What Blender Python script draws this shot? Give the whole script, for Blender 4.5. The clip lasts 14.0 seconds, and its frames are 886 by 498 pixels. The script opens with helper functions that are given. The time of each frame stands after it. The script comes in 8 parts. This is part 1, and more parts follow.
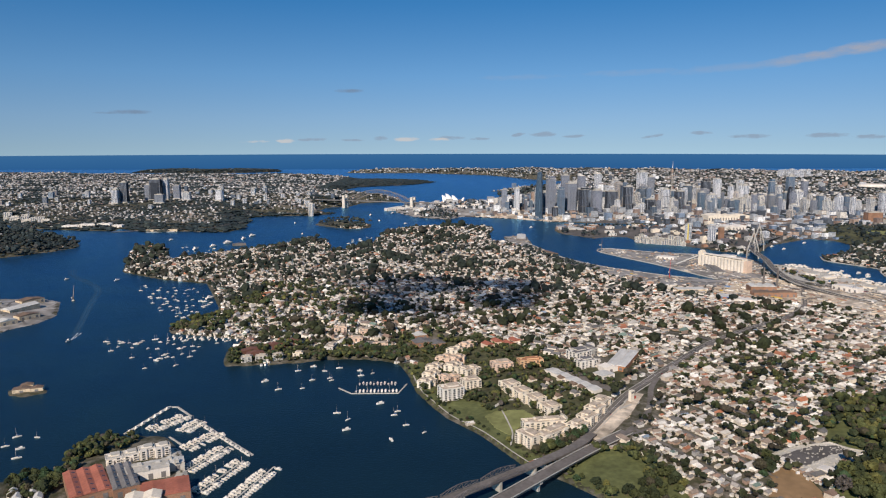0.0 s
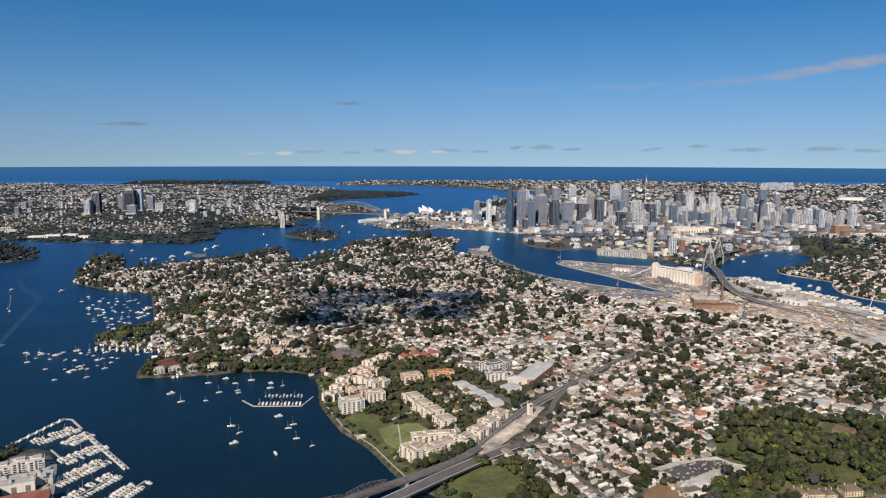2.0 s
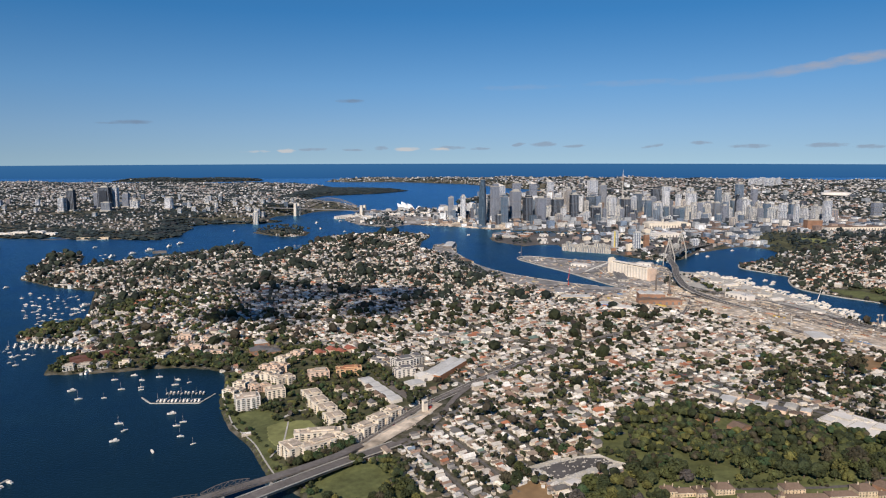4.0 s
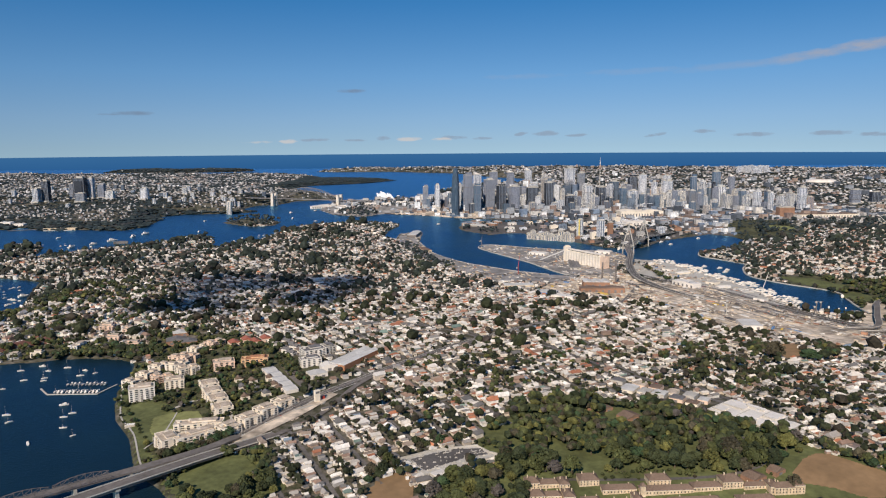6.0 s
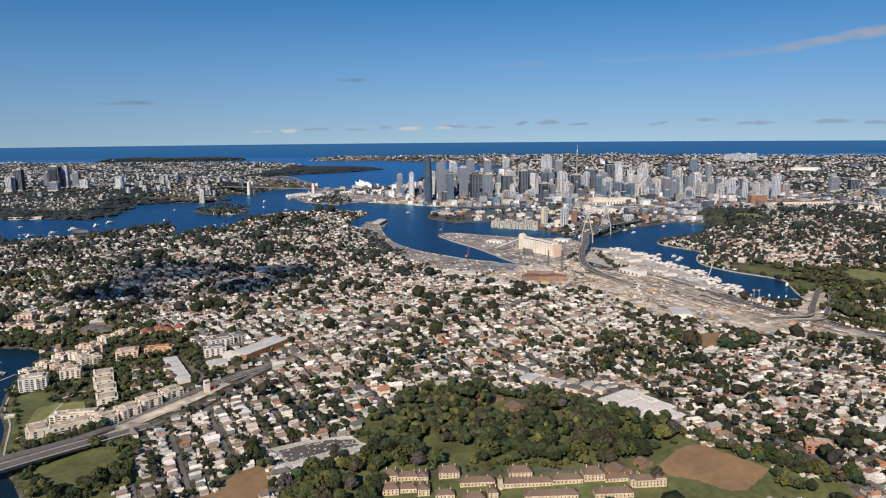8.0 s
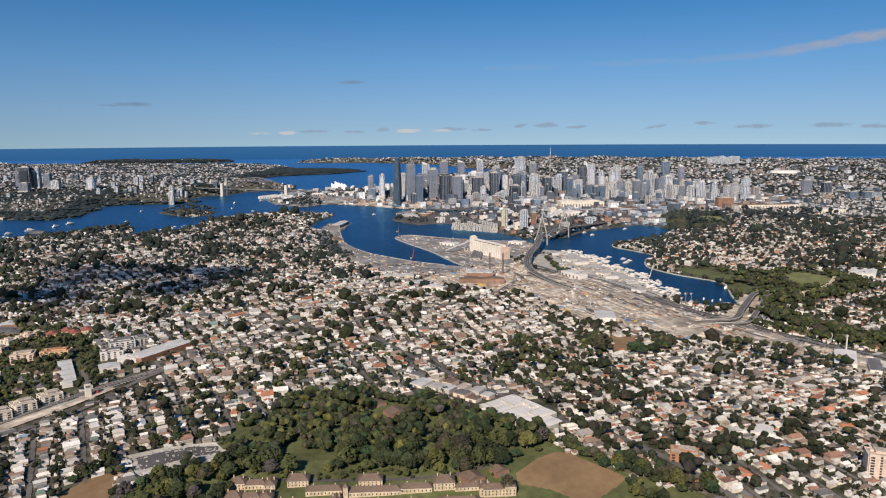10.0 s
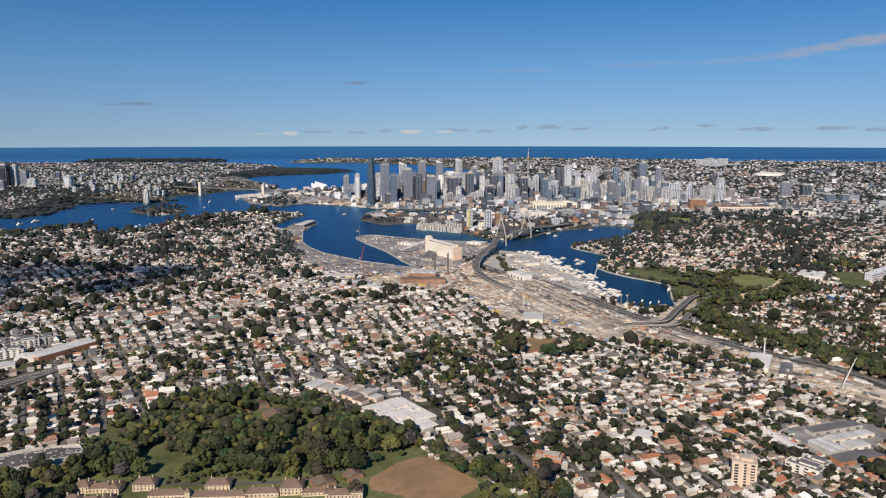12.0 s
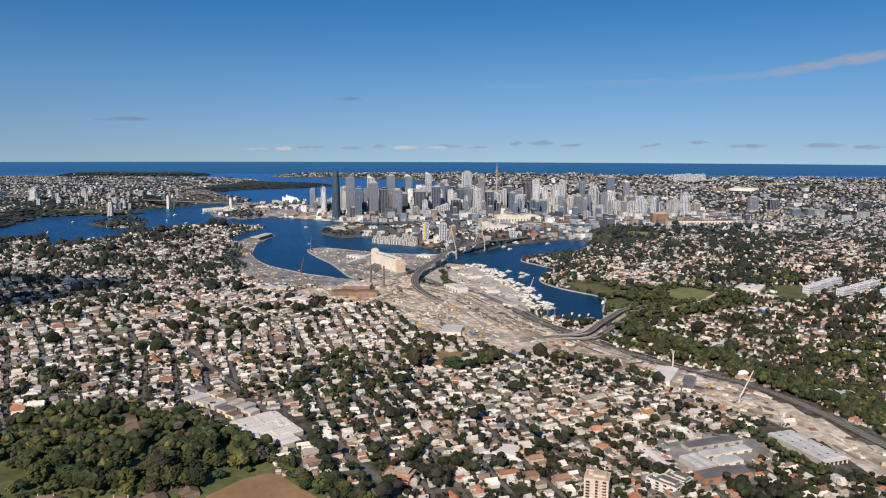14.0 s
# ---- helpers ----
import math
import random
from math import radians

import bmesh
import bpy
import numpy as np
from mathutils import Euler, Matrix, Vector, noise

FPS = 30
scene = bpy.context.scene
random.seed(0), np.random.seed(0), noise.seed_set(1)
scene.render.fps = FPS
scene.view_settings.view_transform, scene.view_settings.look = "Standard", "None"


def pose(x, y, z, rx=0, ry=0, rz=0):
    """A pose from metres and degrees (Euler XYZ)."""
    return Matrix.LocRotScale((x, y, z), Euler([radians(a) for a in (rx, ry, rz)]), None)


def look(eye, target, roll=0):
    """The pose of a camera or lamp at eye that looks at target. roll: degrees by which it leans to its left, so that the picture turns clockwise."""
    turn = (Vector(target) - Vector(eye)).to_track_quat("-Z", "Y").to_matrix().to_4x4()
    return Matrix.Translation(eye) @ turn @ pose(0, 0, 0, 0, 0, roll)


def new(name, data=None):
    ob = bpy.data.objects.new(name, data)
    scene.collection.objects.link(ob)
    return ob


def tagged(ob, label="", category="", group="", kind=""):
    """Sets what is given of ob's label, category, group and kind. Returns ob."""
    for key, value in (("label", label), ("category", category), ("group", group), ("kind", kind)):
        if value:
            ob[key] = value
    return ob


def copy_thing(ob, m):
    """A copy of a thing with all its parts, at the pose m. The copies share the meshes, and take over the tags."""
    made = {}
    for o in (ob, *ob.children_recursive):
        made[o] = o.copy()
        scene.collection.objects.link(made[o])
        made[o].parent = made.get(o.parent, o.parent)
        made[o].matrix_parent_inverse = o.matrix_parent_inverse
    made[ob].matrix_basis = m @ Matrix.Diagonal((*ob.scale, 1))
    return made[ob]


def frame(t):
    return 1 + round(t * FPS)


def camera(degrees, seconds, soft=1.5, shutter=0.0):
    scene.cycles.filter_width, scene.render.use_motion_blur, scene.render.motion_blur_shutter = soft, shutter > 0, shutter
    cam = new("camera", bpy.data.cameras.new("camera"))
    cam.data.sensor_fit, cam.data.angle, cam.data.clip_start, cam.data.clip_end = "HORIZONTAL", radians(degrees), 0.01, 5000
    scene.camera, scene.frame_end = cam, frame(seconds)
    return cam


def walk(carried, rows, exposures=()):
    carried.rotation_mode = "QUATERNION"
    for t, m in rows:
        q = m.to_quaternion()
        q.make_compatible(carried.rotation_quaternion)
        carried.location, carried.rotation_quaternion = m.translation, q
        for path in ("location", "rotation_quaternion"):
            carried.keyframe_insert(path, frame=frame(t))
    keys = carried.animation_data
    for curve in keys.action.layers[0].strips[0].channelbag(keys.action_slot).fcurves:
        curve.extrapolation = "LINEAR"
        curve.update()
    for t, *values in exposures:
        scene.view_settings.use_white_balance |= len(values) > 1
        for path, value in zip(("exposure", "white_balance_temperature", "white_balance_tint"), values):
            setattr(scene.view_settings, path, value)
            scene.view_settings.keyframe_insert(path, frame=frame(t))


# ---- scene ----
# The land is built at 0.38 of its true size, so that coast and sea lie within the camera's reach.
cam = camera(64.9, 14.0, soft=1.15)
EXPOSURE = 0.0
PATH = [
    (0, (-7.156, 6.325, 166.161), (-7.119, 8.303, 165.868), -0.1),
    (0.5, (8.237, 6.848, 165.831), (8.277, 8.825, 165.532), 0.2),
    (1, (24.326, 7.583, 165.465), (24.366, 9.562, 165.174), 0.1),
    (1.5, (39.759, 8.389, 165.081), (39.802, 10.37, 164.807), 0.1),
    (2, (56.042, 9.187, 164.691), (56.084, 11.17, 164.433), 0.1),
    (4.5, (139.285, 19.766, 159.816), (139.318, 21.748, 159.547), -0.2),
    (5, (155.635, 21.309, 159.153), (155.666, 23.29, 158.88), -0.3),
    (5.5, (172.499, 23.834, 157.954), (172.529, 25.814, 157.673), -0.3),
    (6, (188.965, 25.397, 157.346), (188.993, 27.376, 157.052), -0.4),
    (6.5, (205.283, 28.074, 156.707), (205.304, 30.051, 156.409), -0.5),
    (7, (221.389, 29.97, 155.795), (221.406, 31.948, 155.5), -0.5),
    (7.5, (237.303, 32.081, 154.743), (237.319, 34.056, 154.429), -0.5),
    (8, (252.923, 34.332, 153.782), (252.946, 36.306, 153.458), -0.5),
    (10.5, (331.734, 43.401, 151.488), (331.764, 45.377, 151.177), -0.3),
    (11, (347.237, 45.029, 151.128), (347.267, 47.005, 150.825), -0.2),
    (11.5, (363.069, 47.149, 150.036), (363.094, 49.126, 149.73), -0.0),
    (12, (378.167, 49.431, 148.882), (378.19, 51.406, 148.568), -0.0),
    (12.5, (393.417, 52.249, 147.27), (393.435, 54.223, 146.949), 0.2),
    (13, (408.555, 54.37, 146.246), (408.573, 56.344, 145.931), 0.3),
    (13.5, (424.029, 57.277, 144.959), (424.052, 59.255, 144.665), 0.3),
    (14, (438.711, 58.576, 143.907), (438.754, 60.557, 143.637), 0.2),
]
walk(cam, [(t, look(eye, target, roll)) for t, eye, target, roll in PATH], exposures=[(0, EXPOSURE), (14, EXPOSURE)])

# ---- light: afternoon sun from behind the camera's left, blue sky, open ocean under the horizon ----
SUN_FROM = Vector((-0.36, -0.93, 0.0)).normalized()
SUN_UP = radians(36)
sun = new("sun", bpy.data.lights.new("sun", "SUN"))
sun.data.energy, sun.data.angle, sun.data.color = 4.8, radians(0.53), (1.0, 0.88, 0.755)
sun.matrix_world = look(tuple(SUN_FROM * math.cos(SUN_UP) * 900 + Vector((0, 0, math.sin(SUN_UP) * 900))), (0, 0, 0))


def chain(nt, op, a, b=None, clamp=False):
    n = nt.nodes.new("ShaderNodeMath")
    n.operation, n.use_clamp = op, clamp
    for i, v in ((0, a), (1, b)):
        if v is None:
            continue
        if isinstance(v, (int, float)):
            n.inputs[i].default_value = v
        else:
            nt.links.new(v, n.inputs[i])
    return n.outputs[0]


def ramp(nt, fac, stops, mode="LINEAR"):
    n = nt.nodes.new("ShaderNodeValToRGB")
    n.color_ramp.interpolation = mode
    els = n.color_ramp.elements
    while len(els) < len(stops):
        els.new(1.0)
    for e, (p, c) in zip(els, stops):
        e.position, e.color = p, (*c, 1) if len(c) == 3 else c
    nt.links.new(fac, n.inputs[0])
    return n.outputs[0]


def mixed(nt, fac, a, b, blend="MIX"):
    n = nt.nodes.new("ShaderNodeMix")
    n.data_type, n.blend_type = "RGBA", blend
    for sock, v in ((n.inputs[0], fac), (n.inputs[6], a), (n.inputs[7], b)):
        if isinstance(v, (int, float)):
            sock.default_value = v
        elif isinstance(v, tuple):
            sock.default_value = (*v, 1)
        else:
            nt.links.new(v, sock)
    return n.outputs[2]


def noise_tex(nt, vec, scale, detail=3.0, rough=0.55):
    n = nt.nodes.new("ShaderNodeTexNoise")
    n.inputs["Scale"].default_value, n.inputs["Detail"].default_value, n.inputs["Roughness"].default_value = scale, detail, rough
    nt.links.new(vec, n.inputs["Vector"])
    return n.outputs[0]


DIP = -0.0111
world = bpy.data.worlds.new("sky")
scene.world = world
world.use_nodes = True
nt = world.node_tree
nt.nodes.clear()
sky = nt.nodes.new("ShaderNodeTexSky")
sky.sky_type, sky.sun_disc = "NISHITA", False
sky.sun_elevation, sky.sun_rotation = SUN_UP, math.atan2(SUN_FROM.x, SUN_FROM.y)
sky.altitude, sky.air_density, sky.dust_density, sky.ozone_density = 400, 1.0, 0.0, 3.0
way = nt.nodes.new("ShaderNodeTexCoord").outputs["Generated"]
lift = nt.nodes.new("ShaderNodeMapping")
lift.inputs["Location"].default_value, lift.inputs["Scale"].default_value = (0, 0, 0.16), (1, 1, 1.15)
nt.links.new(way, lift.inputs[0])
nt.links.new(lift.outputs[0], sky.inputs[0])
sep = nt.nodes.new("ShaderNodeSeparateXYZ")
nt.links.new(way, sep.inputs[0])
az = chain(nt, "ARCTAN2", sep.outputs[0], sep.outputs[1])
el = chain(nt, "ARCSINE", sep.outputs[2])
flat = nt.nodes.new("ShaderNodeCombineXYZ")
nt.links.new(az, flat.inputs[0])
nt.links.new(chain(nt, "MULTIPLY", el, 3.2), flat.inputs[1])
puff = noise_tex(nt, flat.outputs[0], 70, 6, 0.62)
wisp = noise_tex(nt, flat.outputs[0], 26, 7, 0.66)


def cloud_mask(a0, e0, ra, re, slope=0.0):
    """A soft ellipse of sky round one cloud, by azimuth and elevation."""
    da = chain(nt, "SUBTRACT", az, a0)
    de = chain(nt, "SUBTRACT", chain(nt, "SUBTRACT", el, e0), chain(nt, "MULTIPLY", da, slope))
    q = chain(nt, "ADD", chain(nt, "POWER", chain(nt, "DIVIDE", chain(nt, "ABSOLUTE", da), ra), 2.0),
              chain(nt, "POWER", chain(nt, "DIVIDE", chain(nt, "ABSOLUTE", de), re), 2.0))
    return chain(nt, "SUBTRACT", 1.0, q, clamp=True)


def cloud_field(rows, weight, grain, cut, gain):
    """Several ellipses of sky, each with its own strength, broken up by noise."""
    top = None
    for *row, strength in rows:
        m = chain(nt, "MULTIPLY", cloud_mask(*row), strength)
        top = m if top is None else chain(nt, "MAXIMUM", top, m)
    return chain(nt, "MULTIPLY", chain(nt, "SUBTRACT", chain(nt, "ADD", chain(nt, "MULTIPLY", top, weight), grain), cut), gain, clamp=True)


grey = cloud_field([(0.12, 0.094, 0.10, 0.0055, 0.02, 0.62), (0.28, 0.0975, 0.11, 0.0065, 0.02, 0.72), (0.40, 0.0995, 0.10, 0.0075, 0.05, 0.85), (0.48, 0.106, 0.08, 0.009, 0.12, 0.95), (0.545, 0.1155, 0.06, 0.0095, 0.12, 1.0)], 0.60, wisp, 0.68, 2.4)
grey = chain(nt, "MULTIPLY", grey, chain(nt, "ADD", 0.24, chain(nt, "MULTIPLY", cloud_mask(0.545, 0.116, 0.13, 0.03, 0.09), 0.5)))
lone = cloud_field([(-0.393, 0.0441, 0.036, 0.0042, 0.0, 1.0), (-0.428, 0.0424, 0.030, 0.0022, 0.0, 0.8), (-0.111, 0.0757, 0.030, 0.0045, 0.0, 1.0), (0.414, 0.0673, 0.022, 0.0026, 0.02, 0.7)], 0.55, wisp, 0.80, 3.0)
white = cloud_field([(-0.199, 0.0068, 0.018, 0.0040, 0.0, 1.0), (-0.034, 0.0092, 0.026, 0.0042, 0.0, 1.0), (0.014, 0.0092, 0.022, 0.0034, 0.0, 0.9), (-0.24, 0.0060, 0.03, 0.0026, 0.0, 0.75)], 0.62, puff, 0.76, 4.0)
dim = cloud_field([(-0.164, 0.0090, 0.030, 0.0032, 0.05, 0.95), (-0.108, 0.0082, 0.022, 0.0026, 0.0, 0.9), (-0.070, 0.0108, 0.014, 0.0042, 0.0, 0.95), (0.030, 0.0112, 0.030, 0.0038, 0.0, 0.9), (0.070, 0.0097, 0.022, 0.0028, 0.0, 0.9), (0.125, 0.0152, 0.013, 0.0040, 0.2, 0.95),
                   (0.161, 0.0156, 0.026, 0.0052, 0.0, 1.0), (0.203, 0.0130, 0.024, 0.0030, 0.05, 0.95), (0.308, 0.0125, 0.022, 0.0030, 0.15, 0.95), (0.369, 0.0166, 0.020, 0.0036, 0.0, 0.95), (0.431, 0.0117, 0.036, 0.0038, 0.0, 1.0), (0.517, 0.0124, 0.036, 0.0042, 0.0, 1.0), (0.564, 0.0103, 0.026, 0.0036, 0.0, 1.0)], 0.60, puff, 0.74, 3.4)
tone = ramp(nt, chain(nt, "MULTIPLY", el, 2.6, clamp=True), [(0, (0.64, 0.58, 0.51)), (0.1, (0.60, 0.61, 0.59)), (0.25, (0.46, 0.62, 0.68)), (0.5, (0.21, 0.53, 0.70)), (1, (0.19, 0.50, 0.70))])
clear = mixed(nt, 1.0, sky.outputs[0], tone, "MULTIPLY")
clear = mixed(nt, 1.0, clear, (2.66, 2.74, 2.72), "MULTIPLY")
back = mixed(nt, grey, clear, (6.6, 6.5, 7.2))
back = mixed(nt, chain(nt, "MULTIPLY", lone, 0.7), back, (2.9, 3.9, 5.6))
back = mixed(nt, chain(nt, "MULTIPLY", dim, 0.75), back, (4.4, 5.6, 7.4))
back = mixed(nt, chain(nt, "MULTIPLY", white, 0.85), back, (9.6, 9.5, 9.6))
below = chain(nt, "MULTIPLY", chain(nt, "SUBTRACT", DIP, el), 2500.0, clamp=True)
depth = chain(nt, "MULTIPLY", chain(nt, "SUBTRACT", DIP, el), 40.0, clamp=True)
ocean = mixed(nt, depth, (0.70, 2.45, 5.4), (0.32, 1.65, 4.5))
ocean = mixed(nt, chain(nt, "MULTIPLY", noise_tex(nt, flat.outputs[0], 8, 2), 0.35), ocean, (0.45, 1.8, 4.6))
back = mixed(nt, below, back, ocean)
bg = nt.nodes.new("ShaderNodeBackground")
bg.inputs[1].default_value = 0.06
nt.links.new(back, bg.inputs[0])
nt.links.new(bg.outputs[0], nt.nodes.new("ShaderNodeOutputWorld").inputs[0])


# ---- materials ----
def surface(name, color, rough=0.8, metal=0.0, var=0.25, grain=1.0, patch=0.08, bump=0.15, palette=None, by="island", spec=0.3):
    """A worn surface: a base colour or a palette picked piece by piece, with grain and larger patches over it."""
    m = bpy.data.materials.new(name)
    m.use_nodes = True
    t = m.node_tree
    b = t.nodes["Principled BSDF"]
    co = t.nodes.new("ShaderNodeTexCoord").outputs["Object"]
    fine, wide = noise_tex(t, co, grain, 4), noise_tex(t, co, patch, 3)
    if palette:
        if by == "island":
            pick = t.nodes.new("ShaderNodeNewGeometry").outputs["Random Per Island"]
        else:
            pick = t.nodes.new("ShaderNodeObjectInfo").outputs["Random"]
        total, stops = sum(w for w, c in palette), []
        for w, c in palette:
            stops.append((sum(x for x, _ in palette[:len(stops)]) / total, c))
        base = ramp(t, pick, stops, "CONSTANT")
        again = chain(t, "FRACT", chain(t, "MULTIPLY", pick, 37.7))
        base = mixed(t, 1.0, base, ramp(t, again, [(0, (0.72, 0.72, 0.72)), (1, (1.18, 1.16, 1.12))]), "MULTIPLY")
    else:
        base = color
    lo, hi = 1 - var, 1 + var
    base = mixed(t, 1.0, base, ramp(t, fine, [(0.25, (lo, lo, lo)), (0.75, (hi, hi, hi))]), "MULTIPLY")
    base = mixed(t, 1.0, base, ramp(t, wide, [(0.3, (lo, lo, lo * 0.97)), (0.7, (hi, hi, hi))]), "MULTIPLY")
    t.links.new(base, b.inputs["Base Color"])
    b.inputs["Roughness"].default_value, b.inputs["Metallic"].default_value = rough, metal
    b.inputs["Specular IOR Level"].default_value = spec
    if bump:
        n = t.nodes.new("ShaderNodeBump")
        n.inputs["Strength"].default_value = bump
        t.links.new(fine, n.inputs["Height"])
        t.links.new(n.outputs[0], b.inputs["Normal"])
    return m


ROOFS = [(2.6, (0.60, 0.555, 0.505)), (1.8, (0.35, 0.32, 0.295)), (3.0, (0.78, 0.735, 0.68)), (2.4, (0.165, 0.157, 0.15)), (1.6, (0.28, 0.19, 0.145)),
         (0.5, (0.40, 0.17, 0.10)), (1.1, (0.27, 0.215, 0.175)), (0.25, (0.20, 0.27, 0.23)), (0.2, (0.24, 0.30, 0.38))]
REDS = [(2.0, (0.60, 0.565, 0.52)), (1.0, (0.78, 0.73, 0.67)), (1.5, (0.33, 0.18, 0.125)), (1.3, (0.46, 0.19, 0.105)), (1.4, (0.24, 0.185, 0.16)), (1.4, (0.18, 0.175, 0.17)), (0.8, (0.66, 0.62, 0.565))]
# Roof colours of the far suburbs, greyed and cooled in place of aerial haze.
HAZED_ROOFS = [(1.6, (0.66, 0.66, 0.67)), (2.4, (0.38, 0.37, 0.37)), (2, (0.25, 0.26, 0.28)), (1.2, (0.54, 0.53, 0.53)), (1.2, (0.25, 0.19, 0.17)), (0.5, (0.31, 0.19, 0.15)), (1, (0.17, 0.18, 0.20))]
WALLS = [(3.4, (0.70, 0.63, 0.54)), (2.4, (0.56, 0.48, 0.39)), (2.4, (0.78, 0.75, 0.70)), (1.4, (0.38, 0.27, 0.21)), (0.8, (0.46, 0.44, 0.42))]
M_ROOF = surface("roofing", None, 0.55, 0.0, 0.16, 1.4, 0.2, 0.2, ROOFS)
M_ROOF_OB = surface("roofing_single", None, 0.55, 0.0, 0.2, 1.4, 0.2, 0.25, ROOFS, "object")
M_TILE_OB = surface("roof_tiles", None, 0.75, 0.0, 0.25, 3.0, 0.3, 0.3, REDS, "object")
M_TILE = surface("roof_tiles_row", None, 0.75, 0.0, 0.2, 2.0, 0.3, 0.2, REDS)
M_FARROOF = surface("hazed_far_roofs", None, 0.8, 0.0, 0.2, 0.4, 0.05, 0.0, HAZED_ROOFS)
M_WALL = surface("house_walls", None, 0.85, 0.0, 0.14, 1.2, 0.3, 0.1, WALLS)
# Far walls are greyed too, with haze worked into their colours.
M_FARWALL = surface("hazed_far_walls", None, 0.9, 0.0, 0.15, 0.4, 0.05, 0.0, [(3, (0.42, 0.40, 0.38)), (2.2, (0.28, 0.25, 0.23)), (1.8, (0.62, 0.60, 0.58)), (1.2, (0.18, 0.175, 0.175))])
M_WALL_OB = surface("house_wall", None, 0.85, 0.0, 0.16, 1.2, 0.3, 0.1, WALLS, "object")
LEAVES = [(3, (0.027, 0.032, 0.017)), (3, (0.034, 0.039, 0.020)), (2, (0.043, 0.050, 0.023)), (2.4, (0.048, 0.041, 0.029)), (0.3, (0.066, 0.066, 0.032)), (0.25, (0.062, 0.050, 0.044))]
GREENS = [(3, (0.036, 0.045, 0.021)), (3, (0.050, 0.058, 0.025)), (2.4, (0.074, 0.082, 0.030)), (1.8, (0.066, 0.058, 0.036)), (1.0, (0.115, 0.112, 0.036)), (1.0, (0.040, 0.066, 0.030)), (0.25, (0.085, 0.074, 0.066))]
M_LEAF = surface("leaves", None, 0.7, 0.0, 0.5, 1.6, 0.3, 0.9, LEAVES, spec=0.15)
# Leaf colours pushed towards blue: the haze of distance is painted in.
HAZED_LEAVES = [(3, (0.031, 0.043, 0.046)), (3, (0.038, 0.051, 0.053)), (2, (0.050, 0.062, 0.058)), (1.2, (0.052, 0.054, 0.054))]
M_HAZELEAF = surface("hazed_far_leaves", None, 0.8, 0.0, 0.4, 0.6, 0.1, 0.5, HAZED_LEAVES, spec=0.1)
# A milder cool tint, painting thin haze on the middle-distance trees.
HILL_HAZE_LEAVES = [(3, (0.028, 0.036, 0.030)), (3, (0.034, 0.043, 0.035)), (2, (0.044, 0.053, 0.037)), (2, (0.046, 0.044, 0.037))]
M_HILLHAZELEAF = surface("hazed_hill_leaves", None, 0.75, 0.0, 0.45, 1.2, 0.2, 0.7, HILL_HAZE_LEAVES, spec=0.1)
M_WOODLEAF = surface("wood_leaves", None, 0.7, 0.0, 0.5, 1.6, 0.3, 0.9, GREENS, spec=0.15)
M_LEAF_OB = surface("leaves_single", None, 0.7, 0.0, 0.5, 13.0, 2.5, 0.9, GREENS, "object", spec=0.15)
M_BARK = surface("bark", (0.12, 0.09, 0.06), 0.9, var=0.3, grain=3)
M_ROAD = surface("worn_road", (0.155, 0.137, 0.123), 0.85, var=0.25, grain=0.5, patch=0.06)
M_ASPHALT = surface("asphalt", (0.105, 0.096, 0.090), 0.85, var=0.25, grain=0.8, patch=0.05)
M_STREET = surface("street_asphalt", (0.145, 0.132, 0.120), 0.85, var=0.3, grain=0.9, patch=0.08)
M_CONCRETE = surface("concrete", (0.46, 0.43, 0.38), 0.85, var=0.15, grain=0.7, patch=0.08)
M_GRASS = surface("lawn", (0.108, 0.118, 0.044), 0.9, var=0.3, grain=0.35, patch=0.05, bump=0.3)
M_GARDEN = surface("garden_ground", (0.072, 0.072, 0.036), 0.9, var=0.4, grain=0.3, patch=0.06, bump=0.3)
M_DRY = surface("bare_field", (0.26, 0.165, 0.085), 0.9, var=0.16, grain=0.25, patch=0.05)
M_SAND = surface("bare_earth_works", (0.48, 0.40, 0.31), 0.9, var=0.5, grain=0.22, patch=0.045, bump=0.4)
M_QUAY = surface("quay_paving", (0.27, 0.25, 0.23), 0.85, var=0.35, grain=0.12, patch=0.03)
M_WHITE = surface("white_paint", (0.76, 0.70, 0.625), 0.5, var=0.1, grain=1.0)
M_CREAM = surface("cream_render", (0.77, 0.68, 0.555), 0.8, var=0.12, grain=1.0, patch=0.15)
M_SILO = surface("silo_concrete", (0.66, 0.60, 0.52), 0.85, var=0.14, grain=0.6, patch=0.1)
M_PEACH = surface("peach_render", (0.73, 0.545, 0.42), 0.8, var=0.14, grain=1.0, patch=0.15)
M_SANDSTONE = surface("sandstone", (0.60, 0.475, 0.325), 0.85, var=0.25, grain=1.6, patch=0.3, bump=0.3)
M_STEEL = surface("weathered_steel", (0.22, 0.19, 0.17), 0.6, 0.4, var=0.3, grain=1.5)
M_DARKROOF = surface("slate_roof", (0.17, 0.16, 0.155), 0.7, var=0.25, grain=1.5)
M_TERRACE = surface("roof_terrace", (0.50, 0.41, 0.32), 0.85, var=0.3, grain=0.9, patch=0.2)
M_BROWNROOF = surface("brown_roof", (0.195, 0.135, 0.098), 0.8, var=0.25, grain=1.5)
M_REDROOF = surface("red_steel_roof", (0.36, 0.125, 0.08), 0.65, var=0.2, grain=0.8)
M_ORANGE = surface("orange_brick", (0.43, 0.20, 0.105), 0.85, var=0.2, grain=1.5)
M_OCHRE = surface("ochre_render", (0.66, 0.43, 0.25), 0.85, var=0.15, grain=1.2)
M_BRICK = surface("brown_brick", (0.30, 0.17, 0.11), 0.85, var=0.25, grain=1.5)
